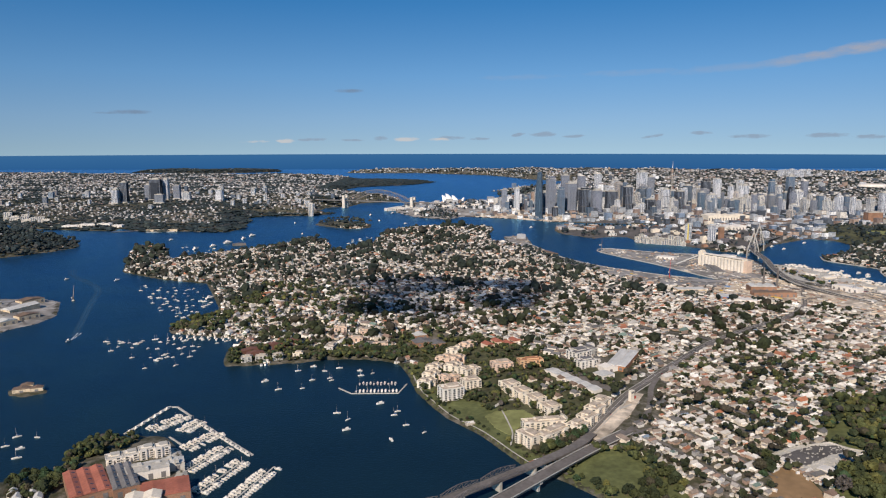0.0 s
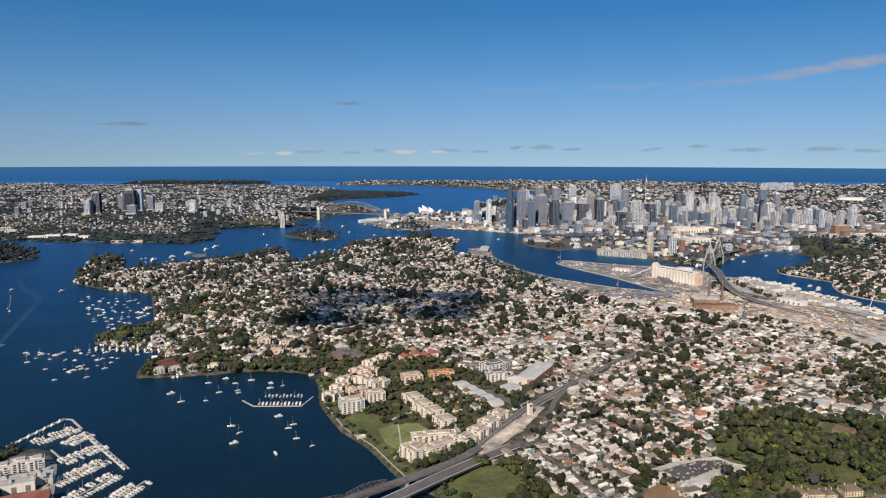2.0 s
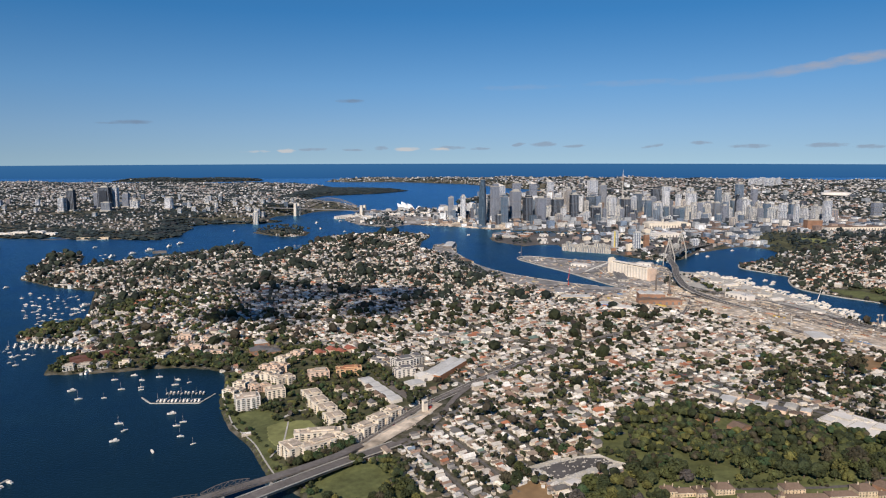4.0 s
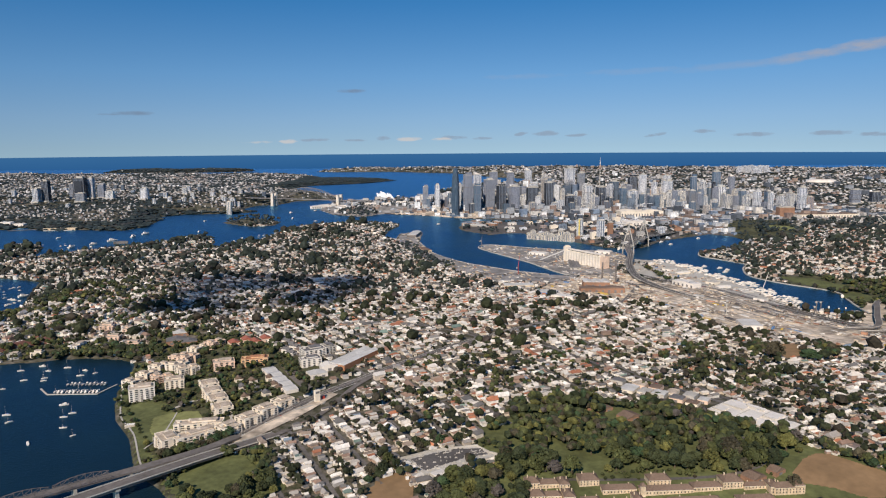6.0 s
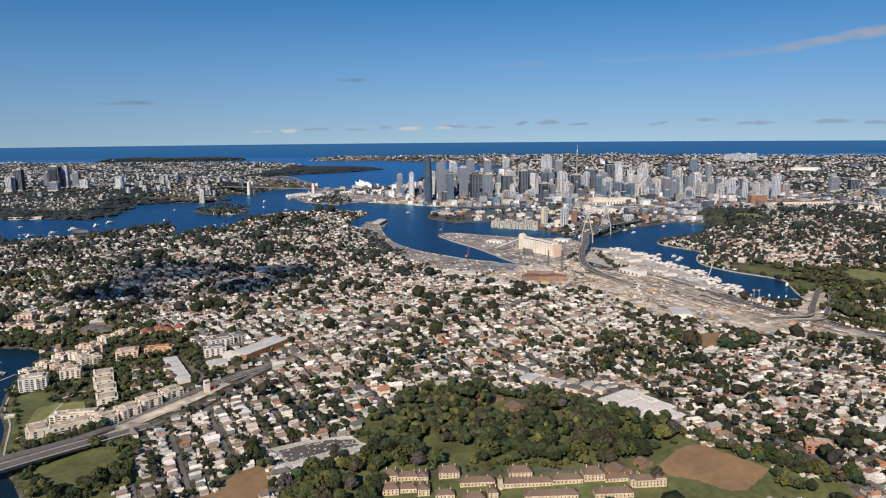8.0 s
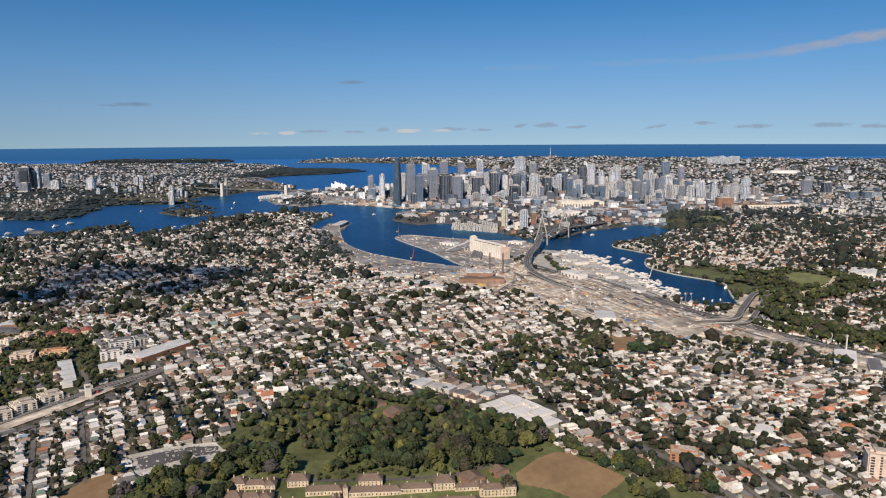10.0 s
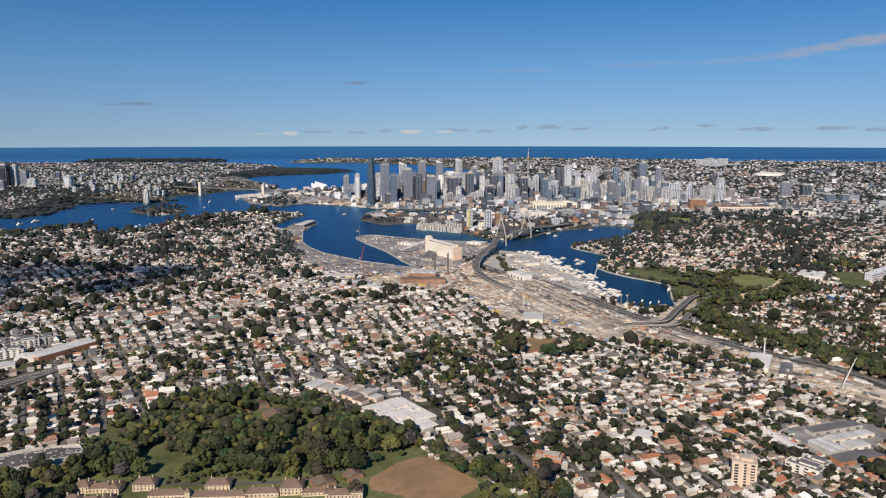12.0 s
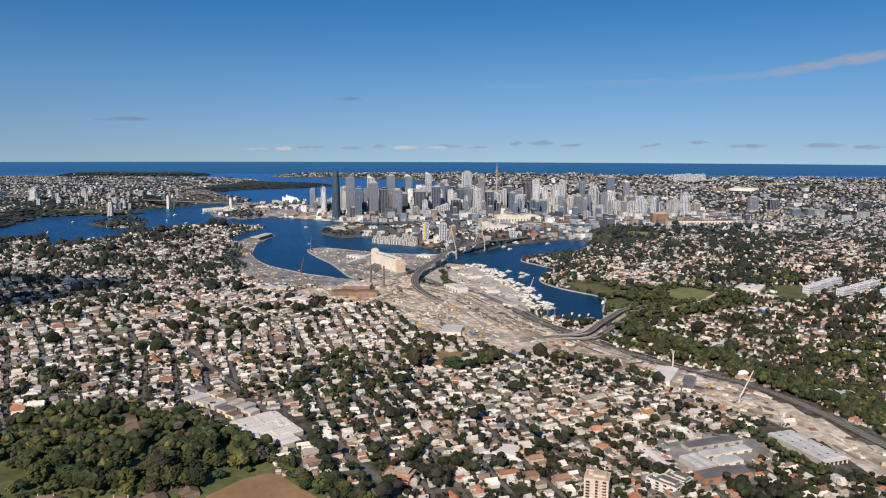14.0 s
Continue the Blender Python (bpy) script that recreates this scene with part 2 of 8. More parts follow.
M_GLASS = surface("window_glass", (0.035, 0.045, 0.055), 0.12, 0.0, var=0.2, grain=0.8, bump=0, spec=0.6)
M_METALROOF = surface("sheet_metal_roof", (0.56, 0.54, 0.505), 0.75, 0.0, var=0.14, grain=0.9, patch=0.15)
M_YELLOW = surface("yellow_panel", (0.70, 0.56, 0.16), 0.6, var=0.08)
# City colours leaned to blue-grey, so that haze is part of the paint.
HAZED_CITY_TONES = [(2.0, (0.70, 0.71, 0.73)), (1.0, (0.58, 0.55, 0.51)), (2.6, (0.33, 0.35, 0.38)), (2.8, (0.085, 0.10, 0.125)), (1, (0.24, 0.18, 0.155)), (0.7, (0.36, 0.27, 0.22)), (0.9, (0.16, 0.21, 0.29))]
M_CITYROOF = surface("city_roofs", None, 0.7, 0.0, 0.25, 0.5, 0.08, 0.0, HAZED_CITY_TONES)
M_CITYWALL = surface("city_walls", None, 0.8, 0.0, 0.3, 0.9, 0.2, 0.0, HAZED_CITY_TONES)
M_MAROON = surface("dark_red_brick", (0.17, 0.08, 0.06), 0.85, var=0.25, grain=1.5)
M_BRONZE = surface("bronze_panels", (0.36, 0.26, 0.20), 0.5, 0.1, var=0.15)
M_RED = surface("red_paint", (0.5, 0.06, 0.04), 0.5, var=0.15)
M_BLUE = surface("blue_paint", (0.06, 0.16, 0.42), 0.5, var=0.15)


def land_material():
    """Suburban ground: dry grass, yards, paving and asphalt in patches."""
    m = surface("land", None, 0.9, var=0.2, grain=0.35, patch=0.02, bump=0.2, palette=[(1, (0.1, 0.1, 0.1))])
    t = m.node_tree
    b = t.nodes["Principled BSDF"]
    co = t.nodes.new("ShaderNodeTexCoord").outputs["Object"]
    a = ramp(t, noise_tex(t, co, 0.16, 5, 0.7), [(0.36, (0.045, 0.050, 0.024)), (0.46, (0.085, 0.078, 0.05)), (0.54, (0.13, 0.118, 0.098)), (0.66, (0.21, 0.19, 0.16))])
    c = ramp(t, noise_tex(t, co, 0.011, 3), [(0.35, (0.55, 0.6, 0.5)), (0.65, (1.1, 1.05, 1.0))])
    t.links.new(mixed(t, 1.0, a, c, "MULTIPLY"), b.inputs["Base Color"])
    return m


def water_material():
    m = bpy.data.materials.new("harbour_water")
    m.use_nodes = True
    t = m.node_tree
    t.nodes.remove(t.nodes["Principled BSDF"])
    co = t.nodes.new("ShaderNodeTexCoord").outputs["Object"]
    wide = noise_tex(t, co, 0.006, 4)
    deep, gloss = t.nodes.new("ShaderNodeBsdfDiffuse"), t.nodes.new("ShaderNodeBsdfGlossy")
    edge, both = t.nodes.new("ShaderNodeFresnel"), t.nodes.new("ShaderNodeMixShader")
    t.links.new(ramp(t, wide, [(0.3, (0.0062, 0.0190, 0.0280)), (0.7, (0.0080, 0.0250, 0.0375))]), deep.inputs["Color"])
    # Blue gloss tint paints in the deep upper sky that steep waves would mirror.
    t.links.new(ramp(t, noise_tex(t, co, 0.02, 4, 0.65), [(0.3, (0.30, 0.65, 1.0)), (0.7, (0.42, 0.78, 1.0))]), gloss.inputs["Color"])
    gloss.inputs["Roughness"].default_value = 0.28
    edge.inputs["IOR"].default_value = 1.21
    t.links.new(edge.outputs[0], both.inputs[0])
    t.links.new(deep.outputs[0], both.inputs[1])
    t.links.new(gloss.outputs[0], both.inputs[2])
    t.links.new(both.outputs[0], t.nodes["Material Output"].inputs[0])
    n = t.nodes.new("ShaderNodeBump")
    n.inputs["Strength"].default_value, n.inputs["Distance"].default_value = 0.45, 0.6
    t.links.new(noise_tex(t, co, 0.55, 5, 0.65), n.inputs["Height"])
    for node in (deep, gloss, edge):
        t.links.new(n.outputs[0], node.inputs["Normal"])
    return m


M_LAND, M_WATER = land_material(), water_material()


# ---- mesh helpers ----
def raw_mesh(name, V, quads, tris, qm=None, tm=None, mats=()):
    """A mesh from numpy arrays of corners, four-sided and three-sided faces, with a material number for each face."""
    me = bpy.data.meshes.new(name)
    V = np.asarray(V, np.float32)
    quads, tris = np.asarray(quads, np.int32).reshape(-1, 4), np.asarray(tris, np.int32).reshape(-1, 3)
    nq, nr = len(quads), len(tris)
    me.vertices.add(len(V))
    me.vertices.foreach_set("co", V.ravel())
    me.loops.add(4 * nq + 3 * nr)
    me.loops.foreach_set("vertex_index", np.concatenate([quads.ravel(), tris.ravel()]).astype(np.int32))
    me.polygons.add(nq + nr)
    me.polygons.foreach_set("loop_start", np.concatenate([np.arange(nq) * 4, 4 * nq + np.arange(nr) * 3]).astype(np.int32))
    for m in mats:
        me.materials.append(m)
    if qm is not None or tm is not None:
        qm = np.zeros(nq, np.int32) if qm is None else np.asarray(qm, np.int32)
        tm = np.zeros(nr, np.int32) if tm is None else np.asarray(tm, np.int32)
        me.polygons.foreach_set("material_index", np.concatenate([qm, tm]).astype(np.int32))
    me.polygons.foreach_set("use_smooth", np.zeros(nq + nr, bool))
    me.update(calc_edges=True)
    me.validate()
    return me


class Form:
    """Collects simple solids into one mesh."""

    def __init__(self):
        self.v, self.q, self.t, self.qm, self.tm = [], [], [], [], []

    def put(self, verts, quads=(), tris=(), m=0):
        n = len(self.v)
        self.v += [tuple(p) for p in verts]
        self.q += [tuple(i + n for i in f) for f in quads]
        self.t += [tuple(i + n for i in f) for f in tris]
        self.qm += [m] * len(quads)
        self.tm += [m] * len(tris)
        return self

    def box(self, x, y, z, sx, sy, sz, yaw=0.0, m=0, taper=1.0):
        """A box that stands at x, y with its foot at z."""
        c, s = math.cos(yaw), math.sin(yaw)
        vs = []
        for k, f in ((0, 1.0), (1, taper)):
            for i, j in ((-1, -1), (1, -1), (1, 1), (-1, 1)):
                a, b = i * sx / 2 * f, j * sy / 2 * f
                vs.append((x + a * c - b * s, y + a * s + b * c, z + k * sz))
        return self.put(vs, [(0, 3, 2, 1), (4, 5, 6, 7), (0, 1, 5, 4), (1, 2, 6, 5), (2, 3, 7, 6), (3, 0, 4, 7)], m=m)

    def prism(self, poly, z0, z1, m=0):
        n = len(poly)
        self.put([(*p, z0) for p in poly] + [(*p, z1) for p in poly], [(i, (i + 1) % n, n + (i + 1) % n, n + i) for i in range(n)], m=m)
        cx, cy = sum(p[0] for p in poly) / n, sum(p[1] for p in poly) / n
        return self.put([(*p, z1) for p in poly] + [(cx, cy, z1)], (), [(i, (i + 1) % n, n) for i in range(n)], m=m)

    def tube(self, a, b, r0, r1=None, n=6, m=0):
        r1 = r0 if r1 is None else r1
        a, b = Vector(a), Vector(b)
        d = (b - a).normalized()
        u = d.orthogonal().normalized()
        w = d.cross(u)
        vs = [p + (u * math.cos(i * math.tau / n) + w * math.sin(i * math.tau / n)) * r for p, r in ((a, r0), (b, r1)) for i in range(n)]
        vs += [a, b]
        return self.put(vs, [(i, (i + 1) % n, n + (i + 1) % n, n + i) for i in range(n)],
                        [((i + 1) % n, i, 2 * n) for i in range(n)] + [(n + i, n + (i + 1) % n, 2 * n + 1) for i in range(n)], m=m)

    def roof(self, x, y, z, sx, sy, rise, yaw=0.0, hip=0.0, m=0, thick=0.12):
        """A pitched roof with its ridge along y; hip: how far the ridge's ends are drawn in."""
        c, s = math.cos(yaw), math.sin(yaw)
        h = sy / 2
        loc = [(-sx / 2, -h, 0), (sx / 2, -h, 0), (sx / 2, h, 0), (-sx / 2, h, 0), (0, -h + hip, rise), (0, h - hip, rise),
               (-sx / 2, -h, -thick), (sx / 2, -h, -thick), (sx / 2, h, -thick), (-sx / 2, h, -thick)]
        vs = [(x + a * c - b * s, y + a * s + b * c, z + k) for a, b, k in loc]
        return self.put(vs, [(1, 2, 5, 4), (3, 0, 4, 5), (6, 9, 8, 7), (0, 1, 7, 6), (1, 2, 8, 7), (2, 3, 9, 8), (3, 0, 6, 9)], [(0, 1, 4), (2, 3, 5)], m=m)

    def mesh(self, name, *mats):
        return raw_mesh(name, self.v, self.q, self.t, self.qm, self.tm, mats)


class Heap:
    """Many copies of small templates, joined into one mesh."""

    def __init__(self):
        self.v, self.q, self.t, self.qm, self.tm, self.n = [], [], [], [], [], 0

    def add(self, form, pos, yaw, size):
        pos, yaw, size = np.asarray(pos, float).reshape(-1, 3), np.asarray(yaw, float), np.asarray(size, float).reshape(-1, 3)
        N, T = len(pos), np.asarray(form.v, float)
        if N == 0:
            return self
        L = T[None] * size[:, None]
        c, s = np.cos(yaw)[:, None], np.sin(yaw)[:, None]
        W = np.stack([L[..., 0] * c - L[..., 1] * s, L[..., 0] * s + L[..., 1] * c, L[..., 2]], -1) + pos[:, None]
        off = self.n + np.arange(N)[:, None, None] * len(T)
        self.v.append(W.reshape(-1, 3))
        for faces, fm, out, outm, k in ((form.q, form.qm, self.q, self.qm, 4), (form.t, form.tm, self.t, self.tm, 3)):
            if faces:
                out.append((np.asarray(faces)[None] + off).reshape(-1, k))
                outm.append(np.tile(np.asarray(fm), N))
        self.n += N * len(T)
        return self

    def mesh(self, name, *mats):
        cat = lambda a, k: np.concatenate(a) if a else np.zeros((0, k) if k else 0, int)
        return raw_mesh(name, np.concatenate(self.v), cat(self.q, 4), cat(self.t, 3), cat(self.qm, 0), cat(self.tm, 0), mats)


def part(name, form, material, parent, label="", at=None):
    """One mesh object under a thing or a part. form: a Form, or a mesh that alike parts share."""
    me = form.mesh(name, material) if isinstance(form, Form) else form
    ob = new(name, me)
    ob.parent = parent
    if at is not None:
        ob.matrix_basis = at
    if label:
        tagged(ob, label)
    return ob


def thing(name, label, category, group="", kind="", at=None):
    ob = new(name)
    ob.empty_display_size = 0.5
    if at is not None:
        ob.matrix_basis = at
    return tagged(ob, label, category, group, kind)


# ---- the lie of the land: shorelines, hills and districts ----
BALMAIN_WEST = [(43, 347), (34, 365), (22, 389), (14, 400), (3, 415), (-7, 437), (-17, 463), (-23, 495), (-30, 520), (-39, 530), (-57, 535), (-79, 537), (-121, 525), (-163, 520),
                (-169, 534), (-174, 562), (-170, 595), (-202, 605), (-242, 619), (-248, 633), (-230, 660), (-219, 686), (-227, 718), (-256, 789), (-279, 845), (-342, 872),
                (-419, 930), (-441, 994), (-484, 1107), (-500, 1170), (-477, 1182), (-438, 1148), (-387, 1022), (-340, 1090), (-200, 1040), (60, 950), (260, 700), (600, 600),
                (1200, 500), (1200, 200), (520, 250), (380, 262), (250, 265), (140, 282), (85, 300), (60, 332)]
BALMAIN_EAST = [(-400, 1030), (-357, 1074), (-330, 1102), (-296, 1144), (-258, 1182), (-241, 1246), (-214, 1269), (-176, 1193), (-164, 1097), (-138, 1139), (-106, 1205),
                (-101, 1297), (-88, 1394), (-32, 1441), (47, 1455), (122, 1440), (122, 1395), (106, 1320), (104, 1225), (125, 1190), (128, 1278), (150, 1285), (171, 1290),
                (166, 1160), (190, 1040), (227, 960), (269, 911), (294, 886), (330, 862), (362, 849), (420, 760), (420, 560), (100, 600), (-180, 800), (-300, 920)]
ROZELLE_BAY_NORTH = [(300, 840), (358, 851), (343, 877), (313, 963), (278, 1039), (259, 1097), (281, 1121), (343, 1082), (401, 1057), (454, 1049), (464, 1011), (465, 971),
                     (493, 956), (510, 924), (524, 852), (538, 801), (540, 761), (543, 727), (545, 678), (548, 656), (561, 649), (578, 659), (600, 640), (640, 560), (500, 480), (360, 600)]
SOUTH_SHORE = [(590, 640), (600, 688), (615, 739), (606, 762), (585, 789), (569, 823), (567, 851), (580, 889), (597, 921), (583, 953), (565, 992), (577, 1028), (593, 1027),
               (658, 1081), (699, 1156), (702, 1199), (673, 1231), (625, 1195), (560, 1149), (512, 1078), (482, 1062), (454, 1078), (431, 1121), (407, 1169), (356, 1192), (352, 1268),
               (322, 1270), (288, 1247), (243, 1315), (237, 1361), (251, 1429), (318, 1447), (370, 1430), (440, 1412), (500, 1400), (1200, 1500), (3900, 1500), (3900, 200), (1000, 200), (700, 500)]
CITY_SHORE = [(520, 1440), (470, 1470), (420, 1478), (360, 1500), (330, 1500), (256, 1530), (190, 1590), (136, 1620), (67, 1650), (33, 1580), (-42, 1636), (-92, 1760), (-100, 1850), (-60, 1920), (-6, 1960), (24, 2000),
              (40, 2060), (84, 2090), (110, 2000), (160, 2080), (200, 2230), (260, 2300), (300, 2450), (240, 2560), (197, 2560), (380, 2720), (470, 2740), (600, 2950), (640, 3300),
              (480, 3500), (380, 3850), (300, 4020), (-100, 4350), (-400, 4330), (-560, 4400), (-480, 4520), (-150, 4640), (420, 4450), (900, 4300), (1500, 4150), (2100, 4000), (2700, 3850),
              (3900, 3600), (3900, 1400), (1200, 1300)]
NORTH_SHORE = [(-1200, 1620), (-952, 1548), (-852, 1439), (-732, 1406), (-633, 1384), (-637, 1432), (-558, 1363), (-498, 1380), (-404, 1358), (-388, 1423), (-406, 1563), (-438, 1613),
               (-401, 1677), (-281, 1686), (-234, 1741), (-297, 1789), (-285, 1904), (-228, 1937), (-207, 2051), (-85, 2109), (-119, 2273), (-242, 2411), (-350, 2600), (-300, 2850),
               (-100, 3000), (20, 3230), (-60, 3330), (-348, 3450), (-420, 3700), (-700, 3980), (-1000, 3950), (-1200, 4120), (-1700, 4060), (-2400, 4250), (-3900, 4000), (-3900, 1800)]
WOOLWICH = [(-655, 1056), (-628, 1082), (-606, 1122), (-589, 1166), (-635, 1244), (-743, 1343), (-840, 1410), (-1000, 1400), (-1500, 1300), (-1500, 900), (-800, 980)]
NAVY_ISLAND = [(-395, 623), (-393, 637), (-381, 653), (-377, 686), (-406, 749), (-431, 764), (-480, 765), (-520, 700), (-450, 640)]
ISLET = [(-291, 461), (-280, 458), (-267, 464), (-272, 474), (-283, 482), (-296, 482), (-297, 470)]
GOAT_ISLAND = [(-252, 1480), (-215, 1440), (-165, 1405), (-132, 1420), (-130, 1490), (-160, 1545), (-215, 1557), (-250, 1530)]
MARINA_POINT = [(-222, 338), (-209, 343), (-201, 349), (-203, 369), (-205, 382), (-181, 394), (-161, 393), (-145, 372), (-132, 345), (-120, 318), (-110, 250), (-330, 250), (-330, 320)]
NORTH_HEAD = [(-1900, 4480), (-1500, 4400), (-1150, 4450), (-980, 4600), (-1020, 4800), (-1900, 4900)]
LANDS = [BALMAIN_WEST, BALMAIN_EAST, ROZELLE_BAY_NORTH, SOUTH_SHORE, CITY_SHORE, NORTH_SHORE, WOOLWICH, NAVY_ISLAND, ISLET, GOAT_ISLAND, MARINA_POINT, NORTH_HEAD]


def within(poly, x, y):
    """Whether points lie in a polygon of the plan."""
    P = np.asarray(poly, float)
    inside = np.zeros(np.shape(x), bool)
    for (x0, y0), (x1, y1) in zip(P, np.roll(P, -1, 0)):
        if y0 != y1:
            inside ^= ((y0 > y) != (y1 > y)) & (x < (x1 - x0) * (y - y0) / (y1 - y0) + x0)
    return inside


def edge_distance(poly, x, y, closed=True):
    P = np.asarray(poly, float)
    best = np.full(np.shape(x), 1e9)
    for a, b in zip(P if closed else P[:-1], np.roll(P, -1, 0) if closed else P[1:]):
        d = b - a
        k = np.clip(((x - a[0]) * d[0] + (y - a[1]) * d[1]) / max(d @ d, 1e-9), 0, 1)
        best = np.minimum(best, (x - a[0] - k * d[0]) ** 2 + (y - a[1] - k * d[1]) ** 2)
    return np.sqrt(best)


def inland(x, y):
    """Distance from the shore, positive on land."""
    x, y = np.asarray(x, float), np.asarray(y, float)
    best = np.full(x.shape, -1e9)
    for poly in LANDS:
        P = np.asarray(poly, float)
        m = (x > P[:, 0].min() - 90) & (x < P[:, 0].max() + 90) & (y > P[:, 1].min() - 90) & (y < P[:, 1].max() + 90)
        if m.any():
            d = edge_distance(poly, x[m], y[m])
            best[m] = np.maximum(best[m], np.where(within(poly, x[m], y[m]), d, -d))
    return np.maximum(best, -90)


HILLS = [(76, 490, 8), (-2, 450, 2), (-113, 580, 3), (-93, 700, 8), (10, 619, 11), (48, 989, 13), (-41, 1205, 7), (107, 934, 3), (132, 638, 10), (218, 576, 10), (295, 735, 4),
         (354, 644, 9), (365, 505, 3), (650, 735, 4), (774, 770, 4), (717, 904, 10), (639, 477, 4), (472, 382, 10), (234, 469, 8), (462, 480, 3), (345, 392, 12), (503, 318, 11), (385, 325, 10), (235, 318, 6), (570, 350, 6), (462, 541, 0.5), (172, 355, 2)]
FAR_HILLS = [(550, 560, 1), (450, 700, 1), (280, 320, 3), (400, 1900, 10), (800, 1700, 10), (1000, 2600, 22), (1500, 2870, 38), (700, 4000, 30), (1100, 3500, 26), (2400, 3600, 22), (1500, 1700, 12), (3000, 2500, 14), (-700, 2000, 26),
             (-300, 3000, 11), (-1400, 2600, 22), (-1400, 4650, 12), (-2500, 3600, 14), (-1500, 3900, 10), (1100, 1000, 12), (-600, 1500, 9), (-100, 3150, 7), (-200, 4500, 18), (900, 600, 8)]


def height(x, y, d=None):
    """Height of the ground; the seabed where it is water."""
    x, y = np.asarray(x, float), np.asarray(y, float)
    d = inland(x, y) if d is None else d
    num, den = np.zeros(x.shape), np.full(x.shape, 1e-6)
    for hx, hy, hz in HILLS:
        w = np.exp(-((x - hx) ** 2 + (y - hy) ** 2) / (2 * 75.0 ** 2))
        num += w * hz
        den += w
    for hx, hy, hz in FAR_HILLS:
        s = 90.0 + 0.09 * max(0, hy - 300)
        w = np.exp(-((x - hx) ** 2 + (y - hy) ** 2) / (2 * s ** 2)) + 1e-7
        num += w * hz
        den += w
    k = np.clip((d - 2) / 75, 0, 1)
    hill = num / den * k * k * (3 - 2 * k)
    roll = 1 + 0.22 * np.sin(x / 61 + 1.3 * np.sin(y / 83)) * np.sin(y / 71 + 0.7)
    return np.where(d > 0, np.minimum(0.9, d * 0.5) + hill * roll, np.maximum(d * 0.5, -4))


def drape(x, y, up=0.0):
    return height(np.asarray(x, float), np.asarray(y, float)) + up


def ground_sheet():
    """One sheet of land and seabed in rings round the middle of the flight, finest ahead of the camera."""
    ahead = np.radians(np.linspace(-60, 60, 470))
    behind = np.radians(np.linspace(60, 300, 50)[1:-1])
    a = np.concatenate([ahead, behind])
    r = np.concatenate([[2, 80, 160], np.geomspace(220, 5600, 235)])
    A, R = np.meshgrid(a, r)
    X, Y = 215 + R * np.sin(A), 30 + R * np.cos(A)
    Z = height(X, Y)
    n, k = A.shape
    i = np.arange(n - 1)[:, None] * k + np.arange(k)[None]
    j = np.arange(n - 1)[:, None] * k + (np.arange(k)[None] + 1) % k
    quads = np.stack([i, i + k, j + k, j], -1).reshape(-1, 4)
    me = raw_mesh("ground", np.stack([X, Y, Z], -1).reshape(-1, 3), quads, [], mats=(M_LAND,))
    me.polygons.foreach_set("use_smooth", np.ones(len(me.polygons), bool))
    return tagged(new("ground", me), "sunlit hilly suburban ground round a harbour", "ground", kind="structure")


ground_sheet()
sea = Form().put([(-6000, -3000, 0), (6000, -3000, 0), (6000, 6000, 0), (-6000, 6000, 0)], [(0, 1, 2, 3)])
tagged(new("water", sea.mesh("water", M_WATER)), "dark blue harbour water with a fine ripple", "water", kind="structure")


def patch(name, poly, material, label, category="lawn", up=0.2, step=6.0, kind="structure"):
    """A piece of surface laid over the ground within an outline of the plan."""
    P = np.asarray(poly, float)
    lo, hi = P.min(0), P.max(0)
    xs, ys = np.arange(lo[0], hi[0] + step, step), np.arange(lo[1], hi[1] + step, step)
    X, Y = np.meshgrid(xs, ys)
    sd = edge_distance(poly, X, Y) * np.where(within(poly, X, Y), 1, -1)
    # draw corners just outside onto the outline
    Z = height(X, Y) + np.where(sd > -step * 0.75, up, -0.5)
    n, k = X.shape
    q = (np.arange(n - 1)[:, None] * k + np.arange(k - 1)[None]).ravel()
    quads = np.stack([q, q + 1, q + k + 1, q + k], -1)
    keep = (sd.ravel()[quads] > -step * 0.75).sum(1) >= 3
    used, inv = np.unique(quads[keep], return_inverse=True)
    V = np.stack([X, Y, Z], -1).reshape(-1, 3)[used]
    return tagged(new(name, raw_mesh(name, V, inv.reshape(-1, 4), [], mats=(material,))), label, category, kind=kind)


